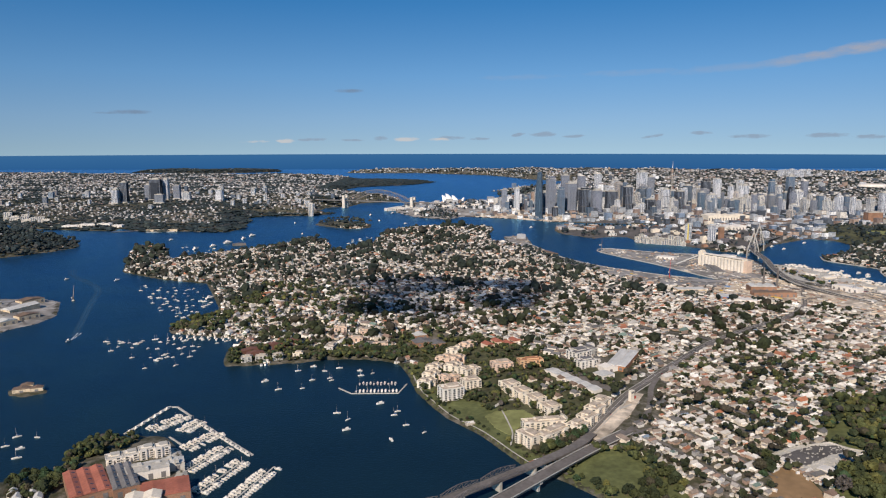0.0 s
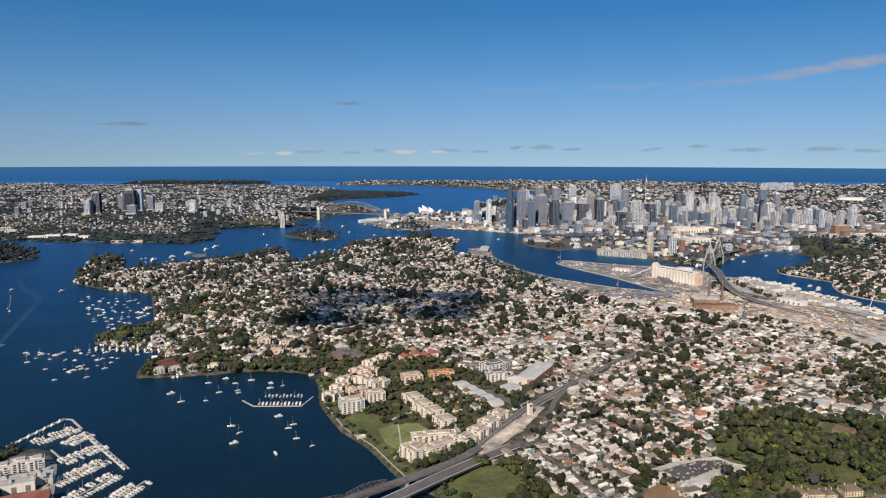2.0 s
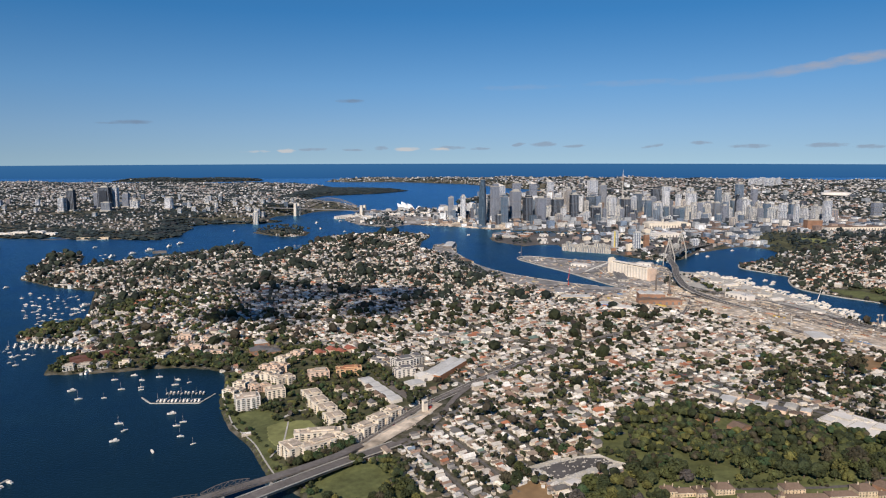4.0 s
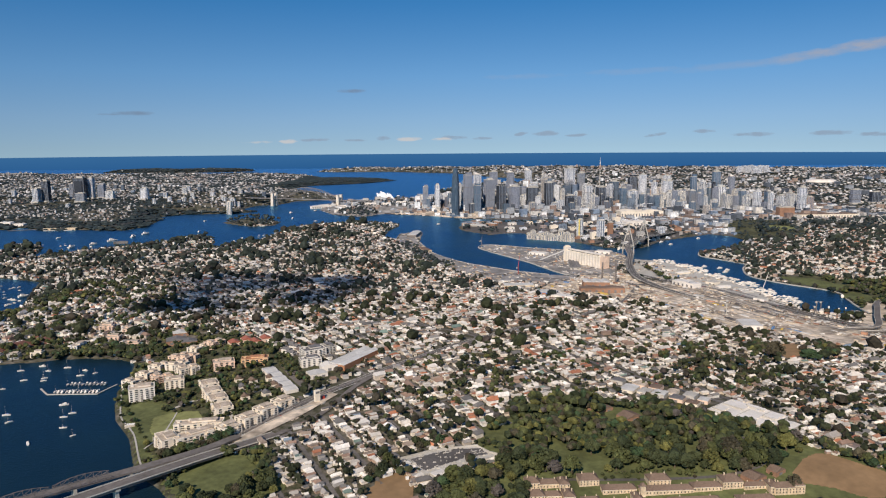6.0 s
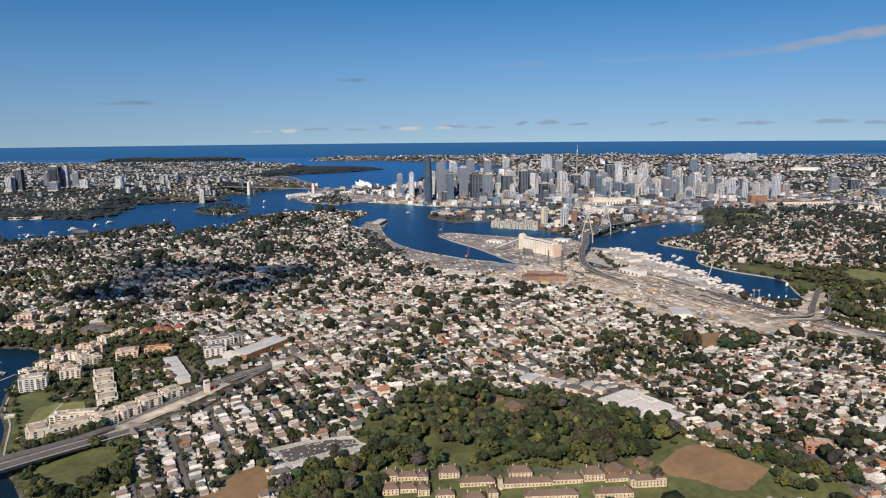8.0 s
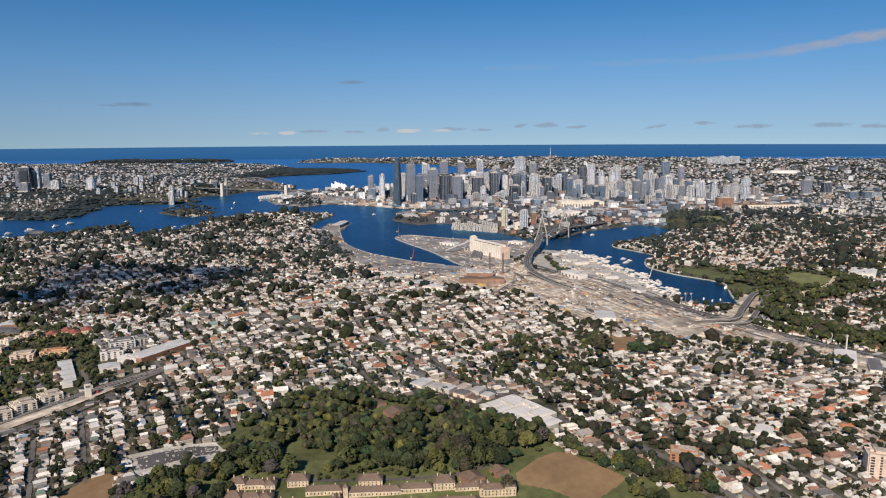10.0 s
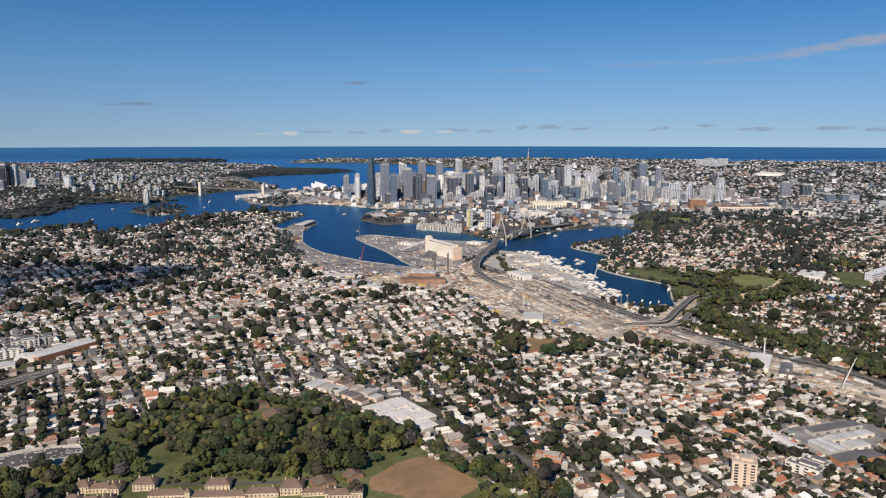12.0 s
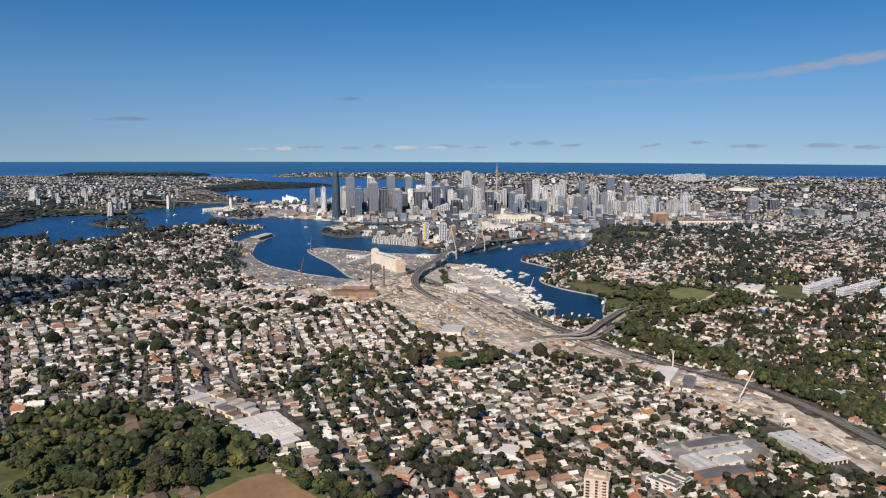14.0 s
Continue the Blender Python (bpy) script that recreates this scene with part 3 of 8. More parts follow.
def ribbon(name, line, wide, material, label, category="road", up=0.3, fixed=None, kind="structure", thick=0.0, parent=None, step=7.0):
    """A strip of road along a line of the plan, laid over the ground, or at the heights given."""
    pts, P = [], [Vector(p) for p in line]
    ext = [P[0] * 2 - P[1]] + P + [P[-1] * 2 - P[-2]]
    for a, b, c, d in zip(ext, ext[1:], ext[2:], ext[3:]):
        n = max(1, int((c - b).length / step))
        for i in range(n):
            t = i / n
            pts.append(0.5 * ((2 * b) + (c - a) * t + (2 * a - 5 * b + 4 * c - d) * t * t + (3 * b - a - 3 * c + d) * t ** 3))
    pts.append(P[-1])
    Q = np.array([tuple(p)[:2] for p in pts])
    T = np.gradient(Q, axis=0)
    T /= np.linalg.norm(T, axis=1)[:, None]
    N = np.stack([-T[:, 1], T[:, 0]], 1)
    sides = [Q - N * wide / 2, Q - N * wide / 6, Q + N * wide / 6, Q + N * wide / 2]
    zs = [np.array([p[2] for p in pts]) if len(P[0]) == 3 else drape(s[:, 0], s[:, 1], up) for s in sides]
    n = len(Q)
    V = np.concatenate([np.column_stack([s, z]) for s, z in zip(sides, zs)])
    quads = [(k * n + i, (k + 1) * n + i, (k + 1) * n + i + 1, k * n + i + 1) for k in range(3) for i in range(n - 1)]
    if thick:
        V = np.concatenate([V, V - np.array([0, 0, thick])])
        m = 4 * n
        quads = [tuple(reversed(q)) for q in quads]
        quads += [tuple(m + i for i in reversed(q)) for q in quads]
        quads += [(i, i + 1, m + i + 1, m + i) for i in range(n - 1)] + [(3 * n + i + 1, 3 * n + i, m + 3 * n + i, m + 3 * n + i + 1) for i in range(n - 1)]
    ob = new(name, raw_mesh(name, V, quads, [], mats=(material,)))
    if parent is None:
        tagged(ob, label, category, kind=kind)
    else:
        ob.parent = parent
    return ob


# districts of the plan that are not rows of houses
WOOD = [(186, 300), (187, 315), (194, 326), (214, 340), (223, 348), (217, 356), (212, 366), (214, 384), (231, 388), (231, 412), (246, 417), (266, 421), (290, 413), (314, 408), (330, 396), (342, 382), (354, 370), (368, 352), (358, 338), (350, 330), (345, 300)]
OVAL = [(351, 320), (362, 332), (371, 337), (376, 336), (383, 329), (394, 320), (397, 316), (390, 310), (381, 303), (373, 304), (364, 310), (352, 314)]
OVAL_VERGE = [(345, 300), (345, 330), (350, 344), (364, 350), (376, 343), (388, 328), (398, 318), (412, 312), (425, 305), (425, 296), (352, 296)]
LAWN_NEAR_FLATS = [(26, 414), (34, 420), (50, 419), (59, 402), (44, 396), (38, 386), (31, 396)]
SHORE_PARK = [(46, 350), (37, 367), (25, 391), (17, 403), (6, 418), (-4, 440), (-14, 465), (-20, 496), (-27, 520), (-14, 524), (-8, 480), (0, 446), (20, 440), (46, 412), (36, 372), (52, 358)]
BRIDGE_PARK = [(60, 336), (66, 352), (84, 366), (104, 360), (118, 330), (110, 305), (88, 303)]
RUIN_YARD = [(172, 350), (188, 358), (210, 362), (216, 354), (222, 350), (213, 346), (203, 341), (196, 334), (189, 325), (180, 337)]
BROWN_LOT = [(152, 312), (170, 339), (178, 330), (180, 305)]
SPORTS_FIELD = [(446, 546), (470, 542), (456, 506), (438, 506)]
WORKS = [(420, 860), (440, 800), (478, 790), (501, 730), (523, 650), (546, 596), (566, 575), (584, 524), (604, 494), (630, 462), (641, 424), (648, 381), (655, 335), (634, 335), (632, 372),
         (622, 402), (604, 412), (588, 440), (574, 476), (552, 527), (530, 527), (497, 530), (472, 571), (442, 590), (412, 660), (400, 700), (330, 716), (300, 745), (330, 800), (370, 850)]
WHARVES = [(166, 1160), (190, 1040), (227, 960), (269, 911), (294, 886), (330, 862), (362, 849), (340, 790), (262, 800), (230, 850), (190, 920), (165, 1000), (140, 1100), (126, 1180), (128, 1278), (171, 1290)]
GLEBE_ISLAND = [(358, 851), (343, 877), (313, 963), (278, 1039), (259, 1097), (281, 1121), (343, 1082), (401, 1057), (454, 1049), (464, 1011), (465, 971), (430, 900), (400, 840)]
BAY_YARDS = [(465, 975), (497, 958), (513, 924), (527, 852), (541, 801), (543, 761), (546, 727), (548, 678), (520, 690), (500, 740), (470, 800), (440, 830), (430, 880)]
BAY_PARK = [(592, 650), (605, 690), (619, 742), (608, 766), (592, 792), (590, 828), (630, 816), (660, 775), (700, 784), (738, 770), (760, 735), (740, 690), (680, 655), (620, 640)]
FAR_FIELD = [(780, 716), (806, 782), (844, 780), (806, 712)]
FLATS = [(-24, 440), (-20, 500), (-12, 560), (30, 570), (80, 520), (100, 490), (132, 470), (60, 356), (40, 352), (10, 420)]
SHOPS = [(302, 430), (300, 456), (322, 450), (345, 424), (360, 410), (372, 408), (384, 384), (384, 368), (362, 360), (338, 392), (326, 412)]
POINT_PARK = [(-60, 540), (-120, 530), (-165, 524), (-168, 560), (-120, 570), (-60, 560)]
HOSPITAL = [(215, 322), (230, 326), (370, 326), (370, 290), (215, 290)]
SCHOOL = [(-40, 540), (-36, 580), (4, 590), (10, 548), (-20, 530)]
SHED_YARD = [(598, 392), (630, 396), (640, 350), (632, 335), (604, 335)]
WENTWORTH = [(700, 1150), (716, 1255), (776, 1376), (840, 1332), (838, 1228), (780, 1104), (735, 1120)]
CITY = [(480, 1250), (230, 1330), (180, 1600), (-40, 1640), (-100, 1900), (60, 2080), (400, 2100), (900, 2000), (1100, 1700), (1100, 1420), (780, 1320), (700, 1180), (640, 1230)]
PYRMONT = [(500, 1080), (360, 1195), (240, 1320), (320, 1440), (520, 1420), (640, 1240), (560, 1150)]
VIC_ROAD = [(66, 362), (82, 381), (103, 411), (120, 435), (140, 457), (156, 475), (174, 495), (221, 550), (273, 594), (324, 634), (372, 690), (408, 760)]
DARLING_ST = [(196, 520), (222, 557), (160, 600), (80, 640), (20, 660), (-40, 720), (-60, 800), (-20, 900), (20, 1000), (60, 1150), (90, 1300)]
HIGH_ST = [(222, 552), (268, 541), (302, 493), (337, 442), (377, 380), (398, 360), (440, 300)]
LINK_ROAD = [(430, 860), (452, 812), (486, 770), (510, 715), (533, 645), (556, 592), (580, 545), (604, 506), (634, 468), (650, 424), (658, 370), (668, 300)]
LINK_BELT = [(600, 640), (612, 585), (630, 540), (652, 500), (672, 460), (684, 420), (690, 360), (700, 290)]
TRENCH = [(84, 373), (95, 385), (105, 399), (113, 411), (119, 422), (127, 436), (140, 454)]
FLYOVER = [(536, 586), (548, 576), (568, 580), (590, 622), (612, 652), (626, 682), (612, 690), (594, 656), (570, 622), (556, 600)]
WAREHOUSE_LOT = [(114, 478), (128, 466), (151, 508), (138, 520), (118, 500)]
FACTORY_YARD = [(551, 372), (586, 384), (600, 376), (598, 358), (578, 352), (580, 334), (552, 328), (548, 352)]
BLOCKED = [WAREHOUSE_LOT, WOOD, OVAL_VERGE, FACTORY_YARD, SHORE_PARK, BRIDGE_PARK, RUIN_YARD, BROWN_LOT, SPORTS_FIELD, WORKS, WHARVES, GLEBE_ISLAND, BAY_YARDS, BAY_PARK, FLATS, SHOPS, HOSPITAL, SCHOOL, SHED_YARD, POINT_PARK, FAR_FIELD, FLYOVER, WENTWORTH]


def open_land(x, y, shore=5.0, city=True):
    """Where houses may stand."""
    ok = inland(x, y) > shore
    for poly in BLOCKED:
        ok &= ~within(poly, x, y)
    if city:
        ok &= ~within(CITY, x, y) & ~within(PYRMONT, x, y)
    for line, w in ((VIC_ROAD, 4.2), (DARLING_ST, 3.4), (HIGH_ST, 3.8), (LINK_ROAD, 9), (LINK_BELT, 13), (TRENCH, 10)):
        ok &= edge_distance(line, x, y, False) > w
    return ok


M_PARK = surface("sunlit_park_grass", (0.20, 0.205, 0.078), 0.9, var=0.25, grain=0.25, patch=0.05, bump=0.3)
patch("shore_park", SHORE_PARK, M_GRASS, "mown green foreshore park along the water", up=0.45, step=3)
patch("lawn", LAWN_NEAR_FLATS, M_PARK, "square mown lawn beside the cream apartments", up=0.7, step=1)
patch("bridge_park", BRIDGE_PARK, M_GRASS, "green park lawn beside the road bridge", step=4)
patch("woodland_floor", WOOD, M_GRASS, "shaded grass under park trees", "ground", step=5)
patch("playing_field", OVAL, M_DRY, "worn brown oval sports field", "field", up=0.35, step=1)
patch("ruin_yard", RUIN_YARD, M_CONCRETE, "broken concrete yard behind a wall", "yard", up=0.3, step=3)
patch("bare_lot", BROWN_LOT, M_DRY, "bare brown earth lot beside trees", "field", up=0.3, step=3)
patch("sports_field", SPORTS_FIELD, M_DRY, "dry brown playing field among houses", "field", up=0.1, step=4)
patch("construction_ground", WORKS, M_SAND, "sand-coloured earthworks of a road construction site", "ground", step=6)
patch("navy_ground", NAVY_ISLAND, M_QUAY, "paved brown ground of the navy island", "ground", step=6)
patch("flyover_ground", FLYOVER, M_SAND, "pale works ground beneath the flyovers", "ground", up=0.3, step=5)
patch("wharf_apron", WHARVES, M_QUAY, "paved grey-brown wharf apron", "wharf", step=6)
patch("port_apron", GLEBE_ISLAND, M_QUAY, "paved port apron with scattered cargo", "wharf", step=6)
patch("boatyard_apron", BAY_YARDS, M_CONCRETE, "pale concrete boatyards along the bay", "yard", step=6)
patch("bay_park", BAY_PARK, M_GARDEN, "green waterside park at the head of the bay", step=6)
patch("park_oval", [(677, 749), (690, 760), (704, 768), (716, 764), (725, 750), (724, 735), (712, 722), (692, 706), (682, 712), (675, 730)], M_PARK, "pale green cricket oval in the park", up=0.45, step=3)
patch("park_lawn", [(594, 824), (612, 812), (622, 806), (632, 782), (644, 757), (623, 750), (612, 768), (600, 790)], M_GRASS, "pale green lawn along the bay", up=0.45, step=3)
patch("park_lawn", [(609, 722), (631, 738), (638, 706), (626, 698), (608, 694)], M_GRASS, "pale green lawn at the bay's head", up=0.45, step=3)
patch("factory_yard", FACTORY_YARD, M_QUAY, "worn grey yard between factory halls", "yard", up=0.25, step=3)
patch("far_field", FAR_FIELD, M_GRASS, "pale green playing field beside white flats", up=0.45, step=4)
ribbon("works_trench", [(84, 373), (95, 385), (105, 399), (113, 411), (119, 422), (127, 436)], 7.0, M_SAND, "pale strip of road works between the carriageways", "ground", up=0.66, step=3)
ribbon("main_road", VIC_ROAD, 4.3, M_ROAD, "wide worn grey main road", up=0.55, step=4)
ribbon("second_carriageway", [(80, 362), (104, 380), (121, 401), (130, 421), (138, 444), (148, 462)], 3.6, M_ROAD, "second carriageway of the main road", up=0.6, step=4)
ribbon("verge_strip", [(x + 2.6, y - 2.0) for x, y in VIC_ROAD[:7]], 0.7, M_CONCRETE, "pale kerb and barrier along the main road", "road", up=0.5, step=4)
ribbon("verge_strip", [(x - 2.3, y + 1.7) for x, y in VIC_ROAD], 0.5, M_CONCRETE, "pale footpath along the main road", "road", up=0.5, step=4)
ribbon("centre_line", VIC_ROAD, 0.25, M_CONCRETE, "pale centre line of the main road", "road", up=0.62, step=4)
ribbon("ridge_street", DARLING_ST, 3.4, M_STREET, "grey asphalt street along the ridge", up=0.35, step=5)
ribbon("high_street", HIGH_ST, 3.8, M_STREET, "grey asphalt shopping street", up=0.35, step=5)
ribbon("link_road", LINK_ROAD, 6.4, M_ROAD, "multi-lane asphalt road beside the works", up=0.4, step=5)
for o in (-2.2, 0.0, 2.2):
    ribbon("lane_marking", [(x + o * 0.9, y + o * 0.4) for x, y in LINK_ROAD], 0.4 if o == 0 else 0.22, M_CONCRETE, "pale barrier and lane lines along the link road", "road", up=0.5, step=5)
ribbon("park_drive", [(319, 410), (331, 387), (341, 369), (346, 354), (348, 340), (344, 331), (334, 325), (318, 321), (290, 321), (262, 323), (236, 326)], 1.9, M_ASPHALT, "narrow curving asphalt park drive", up=0.35, step=3)
ribbon("sea_wall", [(x + 1.2, y, 0.95) for x, y in SOUTH_SHORE[:12]], 1.8, M_CONCRETE, "pale stone sea wall along the bay", "wall", thick=1.4, step=5)
ribbon("quay_wall", [(x, y, 1.0) for x, y in GLEBE_ISLAND[:9]], 1.6, M_CONCRETE, "pale concrete quay edge of the port", "wall", thick=1.6, step=6)
ribbon("quay_wall", [(x, y, 1.0) for x, y in WHARVES[:6]], 1.6, M_CONCRETE, "pale concrete quay edge of the wharf", "wall", thick=1.6, step=6)
patch("apartment_gardens", FLATS, M_GARDEN, "green gardens between the apartment blocks", step=4)
patch("oval_verge", OVAL_VERGE, M_GRASS, "green verge round the oval", up=0.25, step=3)
patch("city_paving", CITY, M_ASPHALT, "paved streets and squares of the city", "ground", up=0.3, step=14)
patch("harbour_reserve", [(-38, 1642), (-88, 1760), (-92, 1850), (150, 1850), (170, 1640), (67, 1655), (33, 1590)], M_QUAY, "pale stone foreshore and reserve on the point", "ground", up=0.8, step=12)
patch("waterfront_works", [(92, 1645), (136, 1622), (190, 1594), (256, 1534), (300, 1520), (300, 1560), (220, 1620), (150, 1660)], M_SAND, "pale sandy ground along the city waterfront", "ground", up=0.9, step=8)
patch("sunken_park", WENTWORTH, M_GARDEN, "dark green parkland beside a rail viaduct", "ground", up=0.6, step=10)
patch("park_field", [(772, 1240), (800, 1262), (832, 1240), (800, 1190)], M_PARK, "green playing field in parkland", up=1.0, step=8)
patch("peninsula_paving", PYRMONT, M_ASPHALT, "paved streets of the peninsula", "ground", up=0.25, step=10)
ribbon("foreshore_path", [(44, 352), (37, 365), (25, 389), (17, 401), (6, 416), (-4, 438), (-14, 464), (-20, 495)], 0.9, M_CONCRETE, "pale foreshore path along the sea wall", "path", up=0.6, step=3)
ribbon("lawn_path", [(37, 422), (39, 404), (40, 388), (37, 372)], 0.9, M_CONCRETE, "pale footpath across the lawn", "path", up=0.85, step=3)
ribbon("car_park", [(88, 486), (99, 464), (112, 442)], 7, M_ROAD, "grey car park behind the apartments", "car park", up=0.45, step=4)
ribbon("apartment_lane", [(30, 424), (44, 436), (62, 422), (74, 404), (66, 392)], 2.4, M_CONCRETE, "pale lane between the apartment blocks", up=0.4, step=3)


# ---- rows of houses and gardens ----
rng = np.random.default_rng(11)


def house_forms():
    """Templates one unit wide, long and high: walls and roofs are separate pieces."""
    out = []
    for hip in (0.0, 0.28, 0.12):
        f = Form().box(0, 0, -0.6, 0.92, 0.95, 1.22)
        f.q = f.q[1:]
        f.qm = f.qm[1:]
        if hip == 0.0:
            f.put([(-0.46, -0.475, 0.6), (0.46, -0.475, 0.6), (0, -0.475, 0.97), (-0.46, 0.475, 0.6), (0.46, 0.475, 0.6), (0, 0.475, 0.97)], (), [(0, 1, 2), (4, 3, 5)])
        f.roof(0, 0, 0.60, 1.04, 1.04, 0.40, 0, hip, 1, 0.05)
        out.append(f)
    f = Form().box(0, 0.2, -0.6, 0.95, 0.58, 1.2).box(0, -0.26, -0.6, 0.8, 0.42, 0.95)
    f.roof(0, 0.2, 0.6, 1.02, 0.64, 0.36, 0, 0.0, 1, 0.05)
    f.put([(-0.43, -0.5, 0.30), (0.43, -0.5, 0.30), (0.43, -0.08, 0.44), (-0.43, -0.08, 0.44)], [(0, 1, 2, 3)], m=1)
    out.append(f)
    f = Form().box(0, 0, -0.6, 1, 1, 1.35).box(0, 0, 0.76, 0.94, 0.94, 0.06, m=1).box(0.2, 0.2, 0.82, 0.2, 0.16, 0.14)
    out.append(f)
    return out


HOUSES = house_forms()


def light_house(hip):
    """A plain far house: four walls and a pitched roof."""
    f = Form().put([(-0.46, -0.48, -0.6), (0.46, -0.48, -0.6), (0.46, 0.48, -0.6), (-0.46, 0.48, -0.6), (-0.46, -0.48, 0.62), (0.46, -0.48, 0.62), (0.46, 0.48, 0.62), (-0.46, 0.48, 0.62)],
                   [(0, 1, 5, 4), (1, 2, 6, 5), (2, 3, 7, 6), (3, 0, 4, 7)])
    return f.put([(-0.52, -0.52, 0.58), (0.52, -0.52, 0.58), (0.52, 0.52, 0.58), (-0.52, 0.52, 0.58), (0, -0.52 + hip, 1), (0, 0.52 - hip, 1)], [(1, 2, 5, 4), (3, 0, 4, 5)], [(0, 1, 4), (2, 3, 5)], m=1)


FAR_HOUSES = [light_house(0.0), light_house(0.3), Form().put([(-0.5, -0.5, -0.6), (0.5, -0.5, -0.6), (0.5, 0.5, -0.6), (-0.5, 0.5, -0.6), (-0.5, -0.5, 0.9), (0.5, -0.5, 0.9), (0.5, 0.5, 0.9), (-0.5, 0.5, 0.9)],
              [(0, 1, 5, 4), (1, 2, 6, 5), (2, 3, 7, 6), (3, 0, 4, 7)]).put([(-0.5, -0.5, 0.9), (0.5, -0.5, 0.9), (0.5, 0.5, 0.9), (-0.5, 0.5, 0.9)], [(0, 1, 2, 3)], m=1)]


def lump(n_lobes, seed, sub=1, spread=0.55):
    """A crown of several uneven lumps of foliage, about one unit across."""
    r = random.Random(seed)
    f = Form()
    bm = bmesh.new()
    bmesh.ops.create_icosphere(bm, subdivisions=sub, radius=1)
    base = [v.co.copy() for v in bm.verts]
    faces = [tuple(v.index for v in fc.verts) for fc in bm.faces]
    bm.free()
    for k in range(n_lobes):
        a, d = r.uniform(0, math.tau), spread * 0.5 * math.sqrt(r.random()) if n_lobes > 1 else 0
        s = r.uniform(0.2, 0.34) if n_lobes > 1 else 0.5
        c = Vector((math.cos(a) * d, math.sin(a) * d, r.uniform(0.45, 0.8) if n_lobes > 1 else 0.5))
        vs = [c + Vector((p.x, p.y, p.z * 0.85)) * s * r.uniform(0.72, 1.25) for p in base]
        f.put(vs, (), faces)
    return f


FAR_TREES = [lump(1, s, 1) for s in range(4)]
MID_TREES = [lump(2, 10 + s, 1, 0.6) for s in range(4)]
NEAR_TREES = [lump(5, 30 + s, 1, 0.95) for s in range(4)]


def rows_of_houses():
    """District by district: parallel streets with a row of houses on either side."""
    cells = [(130, 560, -60), (190, 420, -62), (110, 380, -60), (300, 480, -66), (420, 440, -71), (500, 360, -71), (380, 300, -70), (600, 300, -72), (560, 440, -70),
             (80, 600, 35), (-20, 660, 50), (-120, 620, -10), (-150, 760, 40), (20, 780, -55), (150, 720, 30), (260, 660, -50), (340, 580, -72), (240, 800, 60),
             (60, 900, 20), (-80, 900, -40), (-250, 930, 20), (-420, 1060, 60), (90, 1060, -30), (0, 1160, 50), (-180, 1060, 10), (20, 1340, 70), (-60, 1300, 30), (170, 860, 10),
             (700, 560, -35), (820, 480, -30), (760, 660, -35), (900, 640, -38), (640, 580, -35), (700, 860, -50), (860, 860, -25), (1020, 760, -30), (660, 1000, 20), (800, 1060, -40), (960, 960, 15),
             (1150, 620, -28), (1150, 900, -30)]
    C = np.array(cells, float)
    pos, yaw, trees, streets = [], [], [], []
    for i, (cx, cy, deg) in enumerate(cells):
        a = math.radians(deg)
        u, v = np.array([math.cos(a), math.sin(a)]), np.array([-math.sin(a), math.cos(a)])
        pitch = (20.0, 18.4, 21.5, 17.2)[i % 4]
        R = 190
        for k in range(-8, 9):
            for side in (-1, 1):
                gap = float(rng.choice([2.1, 2.5, 2.9, 3.5]))
                s = np.arange(-R, R, gap) + rng.uniform(0, gap)
                s = s + rng.uniform(-0.5, 0.5, len(s))
                s = s[(np.abs((s + 13 * k) % 84 - 42) < 38.5)]
                off = k * pitch + 2.5 * np.sin(s / 47 + i) + side * (4.7 + rng.uniform(-0.9, 1.6, len(s)))
                pos.append(np.column_stack([cx + s * u[0] + off * v[0], cy + s * u[1] + off * v[1]]))
                yaw.append(np.full(len(s), a + (math.pi if side > 0 else 0)))
                for frac, o0, chance in ((1, pitch * 0.47, 0.62), (1, 2.2, 0.36), (1, pitch * 0.39, 0.34)):
                    q = np.arange(-R, R, 3.1) + rng.uniform(-1.5, 1.5, len(np.arange(-R, R, 3.1)))
                    q = q[rng.random(len(q)) < chance * (1.35 if cx > 640 else 1.45 if cx > 370 else 1.0)]
                    o = k * pitch + 2.5 * np.sin(q / 47 + i) + side * (o0 + rng.uniform(-1, 1, len(q)))
                    trees.append(np.column_stack([cx + q * u[0] + o * v[0], cy + q * u[1] + o * v[1], np.full(len(q), i)]))
            q = np.arange(-R, R, 5.0)
            w = k * pitch + 2.5 * np.sin(q / 47 + i)
            streets.append(np.column_stack([cx + q * u[0] + w * v[0], cy + q * u[1] + w * v[1], np.full(len(q), a), np.full(len(q), i)]))
        for j in range(-3, 4):
            q = np.arange(-R, R, 5.0)
            along = j * 84.0 + 0 * q
            streets.append(np.column_stack([cx + along * u[0] + q * v[0], cy + along * u[1] + q * v[1], np.full(len(q), a + math.pi / 2), np.full(len(q), i)]))
        for arr in range(len(pos)):
            if pos[arr].shape[1] == 2:
                pos[arr] = np.column_stack([pos[arr], yaw[arr], np.full(len(pos[arr]), i)])
    def own(A, shore):
        d = (A[:, None, 0] - C[None, :, 0]) ** 2 + (A[:, None, 1] - C[None, :, 1]) ** 2
        A = A[(d.argmin(1) == A[:, -1])]
        return A[open_land(A[:, 0], A[:, 1], shore)]
    return own(np.concatenate(pos), 4), own(np.concatenate(trees), 2), own(np.concatenate(streets), 3)


H_ALL, T_ALL, S_ALL = rows_of_houses()


